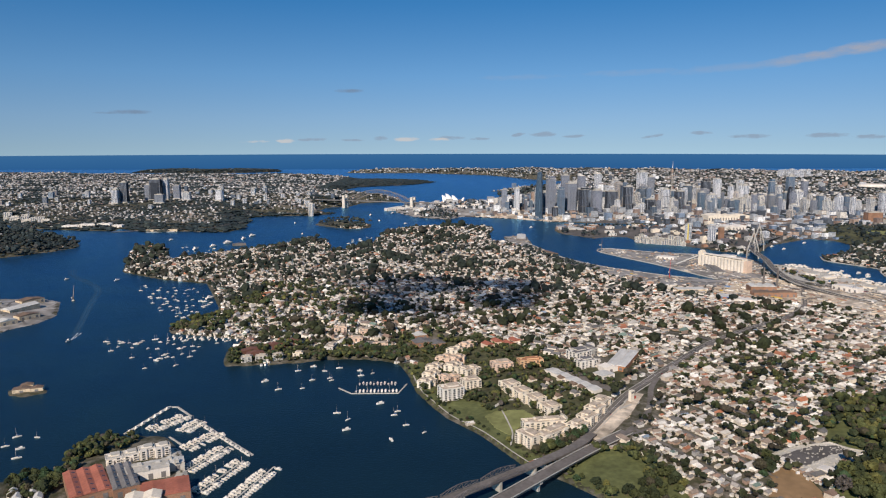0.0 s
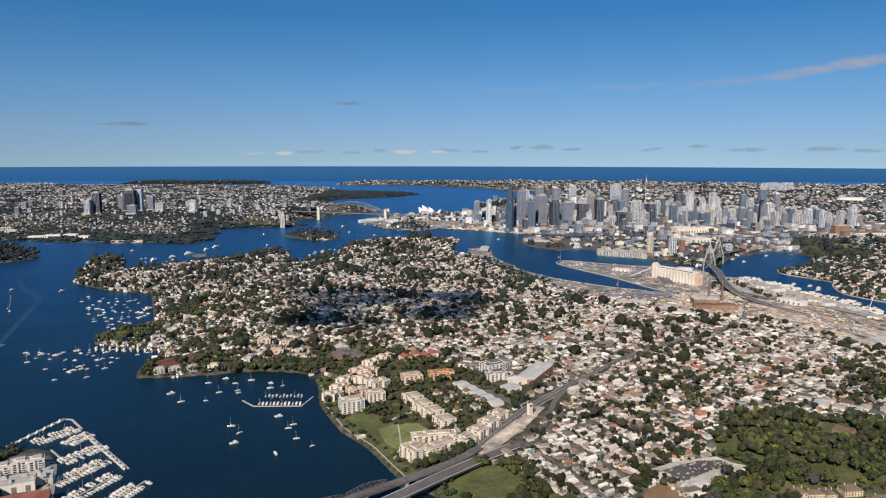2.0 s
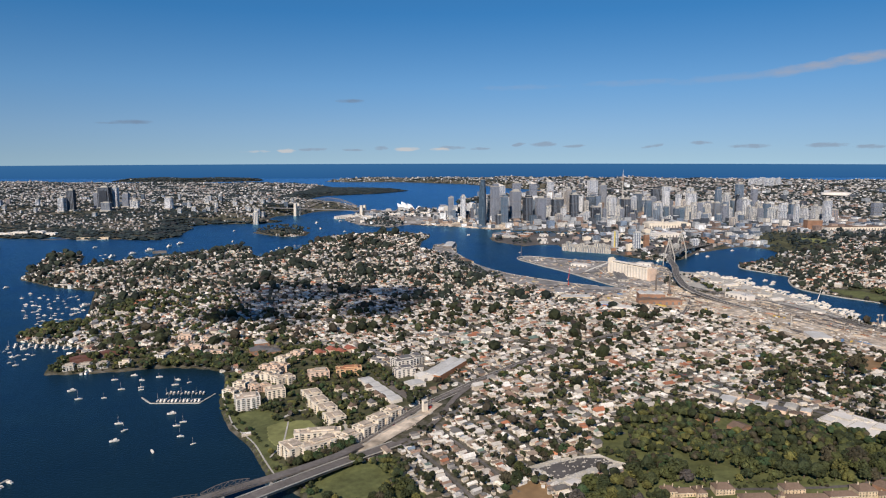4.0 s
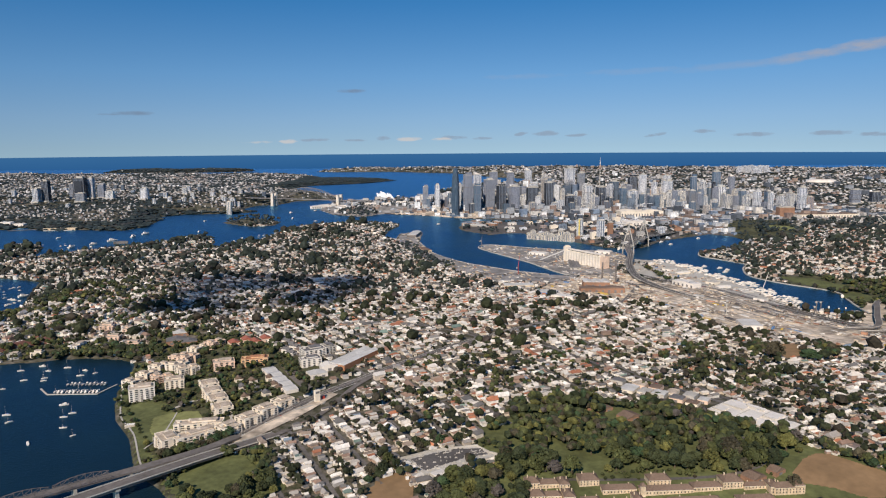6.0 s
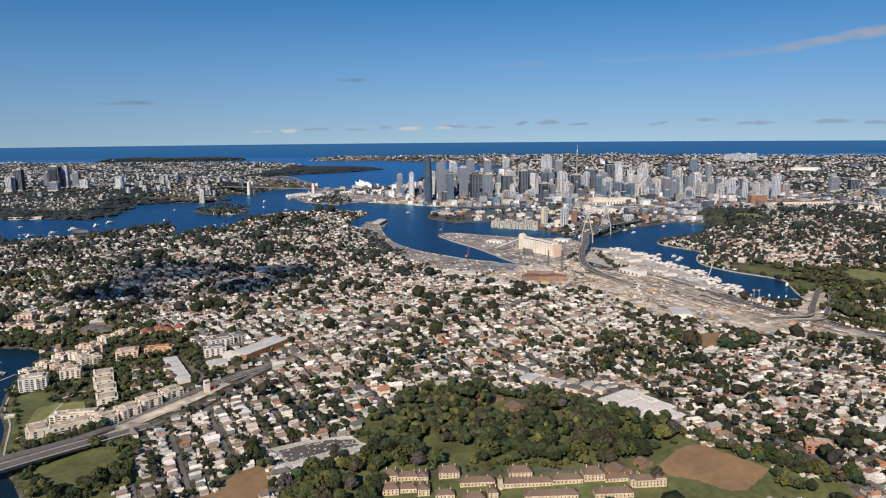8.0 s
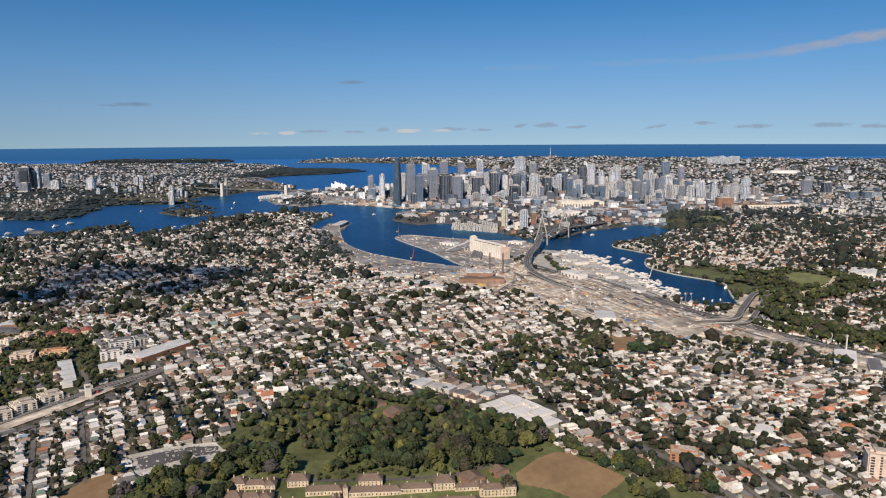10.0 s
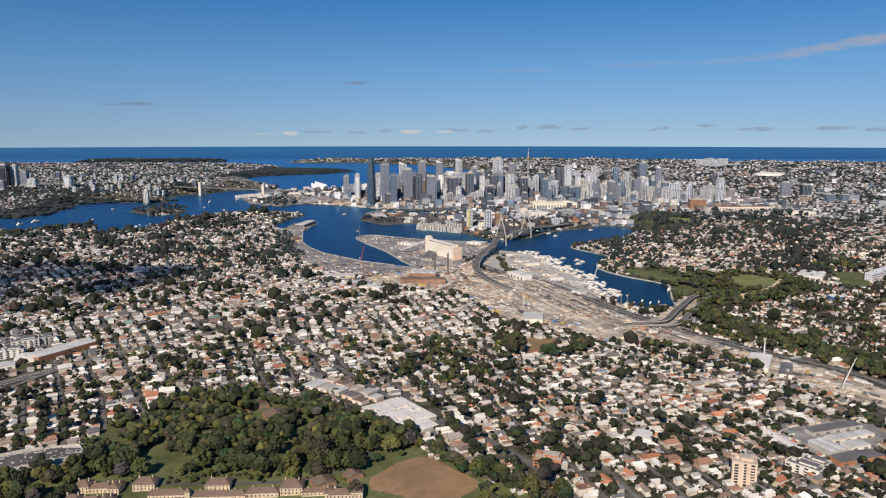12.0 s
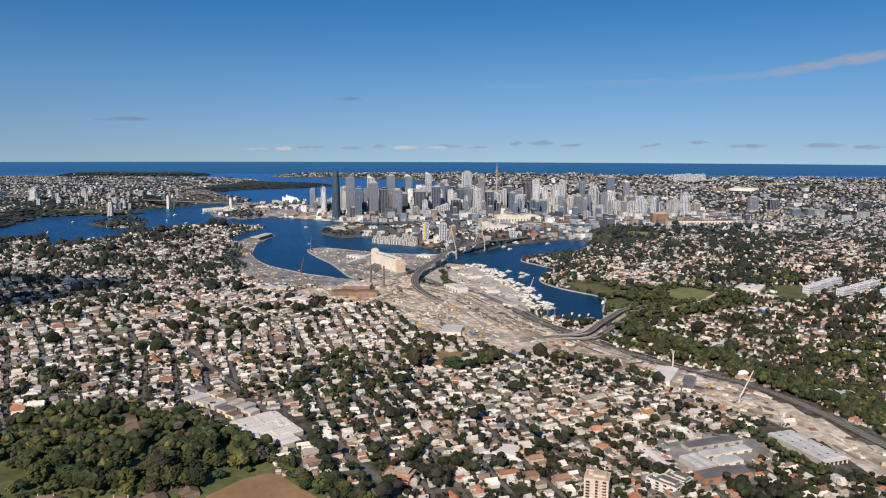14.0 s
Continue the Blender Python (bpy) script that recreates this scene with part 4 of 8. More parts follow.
def street_mesh():
    f = Form().put([(-2.6, -1.05, 0.1), (2.6, -1.05, 0.1), (2.6, 1.05, 0.1), (-2.6, 1.05, 0.1)], [(0, 1, 2, 3)])
    S = S_ALL[:, :3]
    h = Heap().add(f, np.column_stack([S[:, 0], S[:, 1], np.zeros(len(S))]), S[:, 2], np.ones((len(S), 3)))
    V = np.concatenate(h.v)
    h.v = [np.column_stack([V[:, :2], height(V[:, 0], V[:, 1]) + 0.3])]
    tagged(new("side_streets", h.mesh("side_streets", M_STREET)), "grey asphalt side streets between rows of houses", "street", kind="structure")


street_mesh()


def house_things():
    """The nearest houses, each a thing of its own; the rest of the rows joined."""
    A = H_ALL
    size = np.column_stack([rng.uniform(1.8, 2.95, len(A)), rng.uniform(3.1, 5.5, len(A)), rng.choice([1.6, 1.95, 2.4, 3.0], len(A), p=[0.3, 0.35, 0.25, 0.10])]) * np.where(rng.random(len(A)) < 0.09, 1.6, 1.0)[:, None]
    skip = rng.random(len(A)) < np.where(A[:, 0] > 680, 0.42, np.where(A[:, 1] > 760, 0.34, 0.12))
    A, size = A[~skip], size[~skip]
    jit = rng.normal(0, 0.09, len(A)) + np.where(rng.random(len(A)) < 0.15, math.pi / 2, 0)
    near = np.where((A[:, 1] < 415) & (A[:, 0] > 70) & (A[:, 0] < 560))[0]
    near = near[np.argsort(A[near, 1])][:230]
    protos = []
    for i in range(8):
        w, l, h = 2.0 + 0.17 * (i % 5), 3.9 + 0.34 * (i % 4), (1.8, 2.2, 2.7)[i % 3]
        hip = (0.0, 1.3, 0.6, 1.0)[i % 4]
        ob = thing("house", ("single-storey cottage with a pitched roof in a terrace row", "two-storey terrace house with a pitched roof and chimney", "rendered house with a hipped roof and rear wing")[i % 3], "house", "houses along the side streets")
        eave = h * 0.62
        shell = Form().box(0, 0.4, -1.2, w * 0.93, l * 0.82, eave + 1.2).box(-0.3, -l * 0.42, -1.2, w * 0.6, l * 0.16, eave * 0.8 + 1.2)
        if hip == 0:
            shell.put([(-w * 0.46, -l * 0.36, eave), (w * 0.46, -l * 0.36, eave), (0, -l * 0.36, h * 0.97), (-w * 0.46, l * 0.46, eave), (w * 0.46, l * 0.46, eave), (0, l * 0.46, h * 0.97)], (), [(0, 1, 2), (4, 3, 5)])
        part("wall", shell, M_WALL_OB, ob)
        part("roof", Form().roof(0, 0.4, eave, w * 1.04, l * 0.88, h - eave, 0, hip, 0, 0.1).roof(-0.3, -l * 0.43, eave * 0.8, w * 0.66, l * 0.2, 0.3, 0, 0, 0, 0.08), (M_ROOF_OB, M_TILE_OB)[i % 2], ob)
        part("chimney", Form().box(w * 0.3, 0.8, eave, 0.35, 0.5, h - eave + 0.35).box(w * 0.3, 0.8, h + 0.33, 0.44, 0.6, 0.08), M_BRICK, ob)
        for sx in (0.24,):
            part("window", Form().box(sx * w, -l * 0.5 - 0.012, eave * 0.3, 0.5, 0.05, 0.62), M_GLASS, ob, "dark glass window")
        part("verandah", Form().roof(0, l * 0.5, eave * 0.72, w * 0.9, 1.3, 0.15, 0, 0.0, 0, 0.06), M_METALROOF, ob)
        protos.append(ob)
    z = drape(A[:, 0], A[:, 1])
    for k, i in enumerate(near):
        m = pose(A[i, 0], A[i, 1], z[i] + 0.25, 0, 0, math.degrees(A[i, 2] + jit[i]))
        p = protos[(k * 5 + k // 7) % 8]
        if k < 8:
            protos[k].matrix_basis = m
        else:
            ob = copy_thing(p, m)
    rest = np.setdiff1d(np.arange(len(A)), near)
    back, rest = rest[A[rest, 1] > 640], rest[A[rest, 1] <= 640]
    kinds = rng.choice(5, len(A), p=[0.36, 0.22, 0.14, 0.2, 0.08])
    red = ((A[:, 0] > 400) & (A[:, 1] < 420) | (A[:, 0] > 620)) & (rng.random(len(A)) < 0.7) | (rng.random(len(A)) < 0.12)
    for name, pick, roofing in (("house_rows", ~red, M_ROOF), ("tiled_house_rows", red, M_TILE)):
        h = Heap()
        for k, f in enumerate(HOUSES):
            i = rest[(kinds[rest] == k) & pick[rest]]
            h.add(f, np.column_stack([A[i, :2], z[i] + 0.3]), A[i, 2] + jit[i], size[i])
        for k in range(3):
            i = back[(kinds[back] % 3 == k) & pick[back]]
            h.add(FAR_HOUSES[k], np.column_stack([A[i, :2], z[i] + 0.3]), A[i, 2] + jit[i], size[i])
        tagged(new(name, h.mesh(name, M_WALL, roofing)), "rows of small houses with pale metal and tiled roofs", "houses", kind="stuff")

    # lean-tos, garages and sheds in the back yards
    n = len(A)
    pick = np.where((A[:, 1] < 640) & (rng.random(n) < 0.6))[0]
    off = rng.uniform(-5.2, -3.2, len(pick))
    c, s = np.cos(A[pick, 2]), np.sin(A[pick, 2])
    side = rng.uniform(-1.6, 1.6, len(pick))
    P = np.column_stack([A[pick, 0] + side * c - off * s, A[pick, 1] + side * s + off * c])
    zz = drape(P[:, 0], P[:, 1])
    h = Heap()
    k3 = rng.integers(0, 3, len(pick))
    for k in range(3):
        i = k3 == k
        h.add(FAR_HOUSES[k], np.column_stack([P[i], zz[i] + 0.25]), A[pick[i], 2] + rng.normal(0, 0.2, i.sum()), np.column_stack([rng.uniform(1.2, 2.6, i.sum()), rng.uniform(1.2, 3.0, i.sum()), rng.uniform(1.0, 2.0, i.sum())]))
    tagged(new("yard_sheds", h.mesh("yard_sheds", M_WALL, M_ROOF)), "small sheds, garages and lean-tos in back yards", "sheds", kind="stuff")


house_things()


def scatter(poly, spacing, jitter=0.5):
    P = np.asarray(poly, float)
    lo, hi = P.min(0), P.max(0)
    X, Y = np.meshgrid(np.arange(lo[0], hi[0], spacing), np.arange(lo[1], hi[1], spacing))
    X = X.ravel() + rng.uniform(-jitter, jitter, X.size) * spacing
    Y = Y.ravel() + rng.uniform(-jitter, jitter, Y.size) * spacing
    m = within(poly, X, Y)
    return np.column_stack([X[m], Y[m]])


def in_sight(A):
    """Keeps what lies in the wedge of land ahead."""
    return A[(np.abs(A[:, 0] - 215) < 0.66 * A[:, 1] + 245) & (A[:, 1] > 250)]


def town(seed, A):
    """Where the far suburbs are built up rather than wooded, by a slow noise."""
    return np.array([noise.noise(Vector((x / 140.0, y / 140.0, seed))) for x, y in A])


def far_suburbs():
    h, t = Heap(), Heap()
    n_h = 0
    for poly, sp, big in ((SOUTH_SHORE, 11, 1.0), (CITY_SHORE, 14, 1.1), (NORTH_SHORE, 13, 1.05), (WOOLWICH, 12, 1.0), (GOAT_ISLAND, 16, 0.8), (NORTH_HEAD, 26, 1.6)):
        A = in_sight(scatter(poly, sp))
        A = A[(A[:, 1] < 2500) | (rng.random(len(A)) < 0.62)]
        d = inland(A[:, 0], A[:, 1])
        if poly is SOUTH_SHORE:
            keep = (A[:, 1] > 1000) | (A[:, 0] > 1150)
            A, d = A[keep], d[keep]
        keep = open_land(A[:, 0], A[:, 1], 8)
        A = A[keep]
        g = town(3.1, A)
        wild = np.zeros(len(A), bool)
        if poly is NORTH_SHORE:
            wild = (inland(A[:, 0], A[:, 1]) < 55) & (A[:, 1] < 1640) & (A[:, 0] > -600) | (A[:, 1] > 2500) & (A[:, 0] > -420) & (A[:, 1] < 3500)
        if poly is NORTH_HEAD or poly is GOAT_ISLAND or poly is WOOLWICH:
            wild = rng.random(len(A)) < 0.75
        built = 0.56 if poly is CITY_SHORE else 0.48 if poly is SOUTH_SHORE else 0.44
        hs = ~wild & (rng.random(len(A)) < np.clip(built - g * 0.8, 0.08, 0.85))
        B = A[hs]
        z = drape(B[:, 0], B[:, 1])
        grow = big * np.clip(B[:, 1] / 1800, 0.85, 1.6) * (0.78 if poly is SOUTH_SHORE else 0.66)
        a = np.round(rng.uniform(0, 3, len(B))) * 0.5 + rng.normal(0, 0.1, len(B)) + 0.3
        S = np.column_stack([rng.uniform(4, 7, len(B)) * grow, rng.uniform(5, 9, len(B)) * grow, rng.uniform(2.6, 4.2, len(B)) * np.where(rng.random(len(B)) < 0.07, 2.4, 1) * np.sqrt(grow)])
        kinds = rng.choice(3, len(B), p=[0.4, 0.3, 0.3])
        for k, f in enumerate(FAR_HOUSES):
            i = kinds == k
            h.add(f, np.column_stack([B[i], z[i] + 0.3]), a[i], S[i])
        C = A[~hs]
        C = np.concatenate([C, B[rng.random(len(B)) < 0.5] + rng.uniform(-0.6, 0.6, (1, 2)) * sp])
        C = C[(inland(C[:, 0], C[:, 1]) > 3) & (rng.random(len(C)) < np.where(C[:, 1] > 2500, 0.6, 0.8))]
        if poly is NORTH_SHORE or poly is WOOLWICH or poly is NORTH_HEAD:
            W = in_sight(scatter(poly, sp * 0.86))
            d = inland(W[:, 0], W[:, 1])
            C = np.concatenate([C, W[(d > 2) & ((d < 60) & (W[:, 1] < 1700) | (town(4.4, W) > 0.22) | (W[:, 1] > 2500) & (W[:, 0] > -420) | (poly is not NORTH_SHORE))]])
        z = drape(C[:, 0], C[:, 1])
        grow = big * np.clip(C[:, 1] / 1600, 0.8, 1.9)
        k4 = rng.integers(0, 4, len(C))
        S = np.column_stack([(rng.gamma(2.2, 2.0, len(C)) + 5.6) * grow] * 2 + [rng.uniform(2.2, 4.6, len(C)) * np.sqrt(grow)])
        if poly is NORTH_SHORE:
            S *= np.where((inland(C[:, 0], C[:, 1]) < 55) & (C[:, 1] < 1700), 1.7, 1.0)[:, None] * np.array([1, 1, 0.8])
        for k in range(4):
            i = k4 == k
            t.add(FAR_TREES[k], np.column_stack([C[i], z[i] - 0.6]), rng.uniform(0, 6, i.sum()), S[i])
    tagged(new("far_houses", h.mesh("far_houses", M_FARWALL, M_FARROOF)), "distant suburban houses and low blocks", "houses", kind="stuff")
    tagged(new("far_trees", t.mesh("far_trees", M_HAZELEAF)), "distant dark trees between houses, tinted blue for haze", "trees", kind="stuff")


far_suburbs()


def garden_trees():
    A = T_ALL[rng.random(len(T_ALL)) < np.where(T_ALL[:, 1] > 640, np.where(T_ALL[:, 0] < 60, 0.56, np.where(T_ALL[:, 0] < 380, 0.46, 0.55)), np.where(T_ALL[:, 0] > 380, 0.80, 0.62))]
    t, hill = Heap(), Heap()
    z = drape(A[:, 0], A[:, 1])
    g = np.clip(town(5.5, A[:, :2] * 3.2), -0.5, 0.5)
    w = (rng.gamma(2.0, 0.92, len(A)) + 1.1) * (1.0 + 0.7 * g)
    w = w * np.where(A[:, 1] > 640, 1.2, 1.06) * np.where((A[:, 0] < 70) & (A[:, 1] > 540), 1.08, 1.0)
    S = np.column_stack([w, w, w * rng.uniform(0.75, 1.1, len(A))])
    k4 = rng.integers(0, 4, len(A))
    for k in range(4):
        for lo, hi, forms in ((0, 350, NEAR_TREES), (350, 520, MID_TREES), (520, 9999, FAR_TREES)):
            i = (k4 == k) & (A[:, 1] >= lo) & (A[:, 1] < hi)
            # beyond y 700 the crowns take the leaves cooled for haze
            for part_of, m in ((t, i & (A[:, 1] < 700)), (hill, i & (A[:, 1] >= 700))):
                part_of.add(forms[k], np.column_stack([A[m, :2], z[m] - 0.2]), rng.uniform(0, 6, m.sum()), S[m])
    tagged(new("hill_trees", hill.mesh("hill_trees", M_HILLHAZELEAF)), "dark green trees among the houses of far slopes, cooled for haze", "trees", kind="stuff")
    tagged(new("garden_trees", t.mesh("garden_trees", M_LEAF)), "dark green garden and street trees between houses", "trees", kind="stuff")


garden_trees()


# ---- towers of the city ----
def facade(name, wall, glass, rows=2.4, cols=2.1, gap=0.45, rough=0.35, palette=None):
    """A tower's skin: floors and bays of glass between wall, at their real spacing."""
    m = surface(name, wall, 0.7, var=0.1, grain=0.5, patch=0.05, bump=0.0, palette=palette, by="object")
    t = m.node_tree
    b = t.nodes["Principled BSDF"]
    base = b.inputs["Base Color"].links[0].from_socket
    co = t.nodes.new("ShaderNodeTexCoord").outputs["Object"]
    s = t.nodes.new("ShaderNodeSeparateXYZ")
    t.links.new(co, s.inputs[0])
    fz = chain(t, "FRACT", chain(t, "DIVIDE", s.outputs[2], rows))
    fx = chain(t, "FRACT", chain(t, "DIVIDE", chain(t, "ADD", s.outputs[0], chain(t, "MULTIPLY", s.outputs[1], 1.003)), cols))
    win = chain(t, "MULTIPLY", chain(t, "GREATER_THAN", fz, gap), chain(t, "GREATER_THAN", fx, 0.36))
    nz = t.nodes.new("ShaderNodeNewGeometry")
    up = t.nodes.new("ShaderNodeSeparateXYZ")
    t.links.new(nz.outputs["Normal"], up.inputs[0])
    win = chain(t, "MULTIPLY", win, chain(t, "LESS_THAN", chain(t, "ABSOLUTE", up.outputs[2]), 0.5))
    t.links.new(mixed(t, win, base, glass), b.inputs["Base Color"])
    t.links.new(chain(t, "SUBTRACT", 0.7, chain(t, "MULTIPLY", win, 0.7 - rough)), b.inputs["Roughness"])
    return m


# Tower and skin colours are cooled to stand for haze over the city.
HAZED_TOWER_TONES = [(2.4, (0.72, 0.69, 0.65)), (1.4, (0.60, 0.54, 0.48)), (3, (0.76, 0.76, 0.76)), (1.6, (0.26, 0.27, 0.30)), (1.0, (0.40, 0.31, 0.27)), (2.4, (0.30, 0.37, 0.46)), (3.0, (0.055, 0.08, 0.12)), (0.8, (0.16, 0.14, 0.15))]
F_MIX = facade("tower_skin", None, (0.10, 0.12, 0.15), palette=HAZED_TOWER_TONES)
F_FINE = facade("apartment_skin", None, (0.16, 0.155, 0.16), 2.0, 2.0, 0.5, palette=HAZED_TOWER_TONES[:3])
F_BLUE = facade("blue_glass_skin", (0.14, 0.195, 0.26), (0.055, 0.095, 0.15), 2.6, 1.8, 0.3, 0.25)
F_DARK = facade("dark_glass_skin", (0.045, 0.05, 0.06), (0.016, 0.024, 0.040), 2.8, 2.2, 0.25, 0.5)
F_PALE = facade("pale_tower_skin", (0.72, 0.72, 0.735), (0.22, 0.235, 0.27), 2.4, 2.0, 0.48)
F_CREAM = facade("cream_flats_skin", (0.76, 0.70, 0.61), (0.20, 0.18, 0.16), 1.5, 2.0, 0.5)
F_NAVY = facade("navy_glass_skin", (0.085, 0.125, 0.17), (0.035, 0.06, 0.09), 3.0, 1.6, 0.2, 0.3)
F_ROSE = facade("rose_tower_skin", (0.30, 0.31, 0.355), (0.075, 0.10, 0.145), 2.2, 1.4, 0.36, 0.45)


M_TOWERGLASS = surface("tower_glass", (0.145, 0.18, 0.235), 0.4, var=0.25, grain=0.3, bump=0, spec=0.5)
M_SPANDREL = surface("grey_spandrels", (0.19, 0.215, 0.26), 0.55, 0.1, var=0.2, grain=0.3, bump=0)


def ribbed(wide, deep, h):
    """A shaft whose four sides carry recessed window bays between piers."""
    pts, bays = [], []
    for a, b, (ux, uy) in ((wide, deep, (1, 0)), (deep, wide, (0, 1)), (wide, deep, (-1, 0)), (deep, wide, (0, -1))):
        n = max(2, int(a / 3.0))
        for k in range(n):
            for f, inset in ((0.0, 0), (0.27, 0), (0.27, 0.5), (0.73, 0.5), (0.73, 0)):
                u, v = -a / 2 + a * (k + f) / n, -b / 2 + inset
                pts.append((ux * u - uy * v, uy * u + ux * v))
                bays.append(f == 0.27 and inset > 0)
    n = len(pts)
    f = Form()
    f.put([(*p, 0) for p in pts] + [(*p, h) for p in pts] + [(0, 0, h)], [(i, (i + 1) % n, n + (i + 1) % n, n + i) for i in range(n)], [(n + i, n + (i + 1) % n, 2 * n) for i in range(n)])
    f.qm = [int(bay) for bay in bays]
    return f


def at_land(x, y):
    return float(height(np.array([float(x)]), np.array([float(y)]))[0])


def tower(name, x, y, wide, deep, top, skin, label, yaw=0.0, crown="box", category="tower", group="city towers", foot=None):
    """A tower block: podium, shaft, roof plant and a parapet."""
    z = float(height(np.array([x]), np.array([y]))[0]) if foot is None else foot
    h = top - z
    label = label if len(label.split()) > 3 else label + " in the city"
    ob = thing(name, label, category, group, at=pose(x, y, z - 0.5, 0, 0, yaw))
    shaft = ribbed(wide, deep, h) if h > 9 and wide > 5 and skin not in (M_BRICK, M_SANDSTONE, M_CREAM) else Form().box(0, 0, 0, wide, deep, h)
    if crown == "none":
        shaft.box(wide * 0.1, 0, h, wide * 0.3, deep * 0.3, 1.2)
    elif h > 26 and int(x + y) % 3 == 0:
        shaft.box(0, 0, 0, wide * 0.66, deep * 1.16, h * 0.86).box(0, 0, 0, wide * 1.14, deep * 0.7, h * 0.7)
    elif h > 26 and int(x + y) % 3 == 1:
        shaft.box(wide * 0.1, 0, h, wide * 0.7, deep * 0.8, h * 0.07)
    dark = skin in (F_DARK, F_NAVY, F_BLUE, F_ROSE)
    part("shaft", shaft.mesh("shaft", skin, M_SPANDREL if dark else M_TOWERGLASS), None, ob)
    if crown == "none":
        return ob
    if name == "city_block":
        part("roof_plant", Form().box(wide * 0.05, 0, h, wide * 0.55, deep * 0.5, min(4.0, h * 0.06) + 1), M_CONCRETE, ob)
        return ob
    part("podium", Form().box(0, -deep * 0.1, 0, wide * 1.2, deep * 1.2, min(4.0, h * 0.15)), M_CONCRETE, ob)
    part("parapet", Form().box(0, -deep / 2, h, wide * 1.01, 0.5, 0.9).box(0, deep / 2, h, wide * 1.01, 0.5, 0.9).box(-wide / 2, 0, h, 0.5, deep, 0.9).box(wide / 2, 0, h, 0.5, deep, 0.9), M_CONCRETE, ob)
    if crown == "box":
        part("roof_plant", Form().box(wide * 0.05, 0, h, wide * 0.55, deep * 0.5, min(4.0, h * 0.06) + 1), M_CONCRETE, ob)
    elif crown == "wedge":
        a, b, c = wide / 2, deep / 2, 7.0
        part("roof_wedge", Form().put([(-a, -b, h), (a, -b, h), (a, b, h), (-a, b, h), (-a, -b, h + c), (-a, b, h + c)], [(1, 2, 5, 4), (0, 3, 2, 1), (3, 0, 4, 5)], [(0, 1, 4), (2, 3, 5)]), M_WHITE, ob)
    elif crown == "mast":
        part("roof_plant", Form().box(0, 0, h, wide * 0.5, deep * 0.5, 2.5), M_CONCRETE, ob)
        part("mast", Form().tube((0, 0, h + 2), (0, 0, h + 12), 0.35, 0.12), M_STEEL, ob)
    if min(wide, deep) > 10 and h > 30:
        for k in (1, 2):
            part("plant_floor", Form().box(0, 0, h * k / 3, wide * 1.01, deep * 1.01, 0.5), M_STEEL, ob)
    return ob


def leaning_tower():
    """The tall curved blue glass tower on the waterfront."""
    ob = thing("curved_glass_tower", "tall slender curved dark blue glass tower on the waterfront", "tower", "city towers", at=pose(240, 1572, 1, 0, 0, 20))
    f, n, k = Form(), 16, 24
    vs = []
    for i in range(k):
        t = i / (k - 1)
        r = 8.4 * (1 - 0.42 * t ** 2.4) * (1.0 + 0.10 * math.sin(math.pi * t))
        for j in range(n):
            a = j * math.tau / n + 0.9 * t
            q = r * (1 + 0.14 * math.cos(3 * (a - 0.4)))
            vs.append((q * math.cos(a), q * math.sin(a), 106 * t))
    f.put(vs + [(0, 0, 107)], [(i * n + j, i * n + (j + 1) % n, (i + 1) * n + (j + 1) % n, (i + 1) * n + j) for i in range(k - 1) for j in range(n)], [((k - 1) * n + j, (k - 1) * n + (j + 1) % n, k * n) for j in range(n)])
    part("shaft", f, F_NAVY, ob)
    part("podium", Form().box(6, -4, -1, 40, 22, 5), F_BLUE, ob)


def observation_tower():
    ob = thing("observation_tower", "slender observation tower with a bronze turret and white spire", "tower", at=pose(607, 1768, 9))
    part("shaft", Form().tube((0, 0, 0), (0, 0, 92), 1.2, 1.1, 10), M_CONCRETE, ob)
    part("turret", Form().tube((0, 0, 88), (0, 0, 91), 1.8, 3.4, 16).tube((0, 0, 91), (0, 0, 95), 3.4, 3.2, 16).tube((0, 0, 95), (0, 0, 99), 2.4, 1.2, 16), M_BRONZE, ob, "bronze turret")
    part("spire", Form().tube((0, 0, 100), (0, 0, 106), 0.9, 0.7, 8).tube((0, 0, 106), (0, 0, 118), 0.45, 0.15, 6), M_WHITE, ob, "white spire")
    part("base_block", Form().box(0, 0, -2, 20, 18, 24), F_PALE, ob)


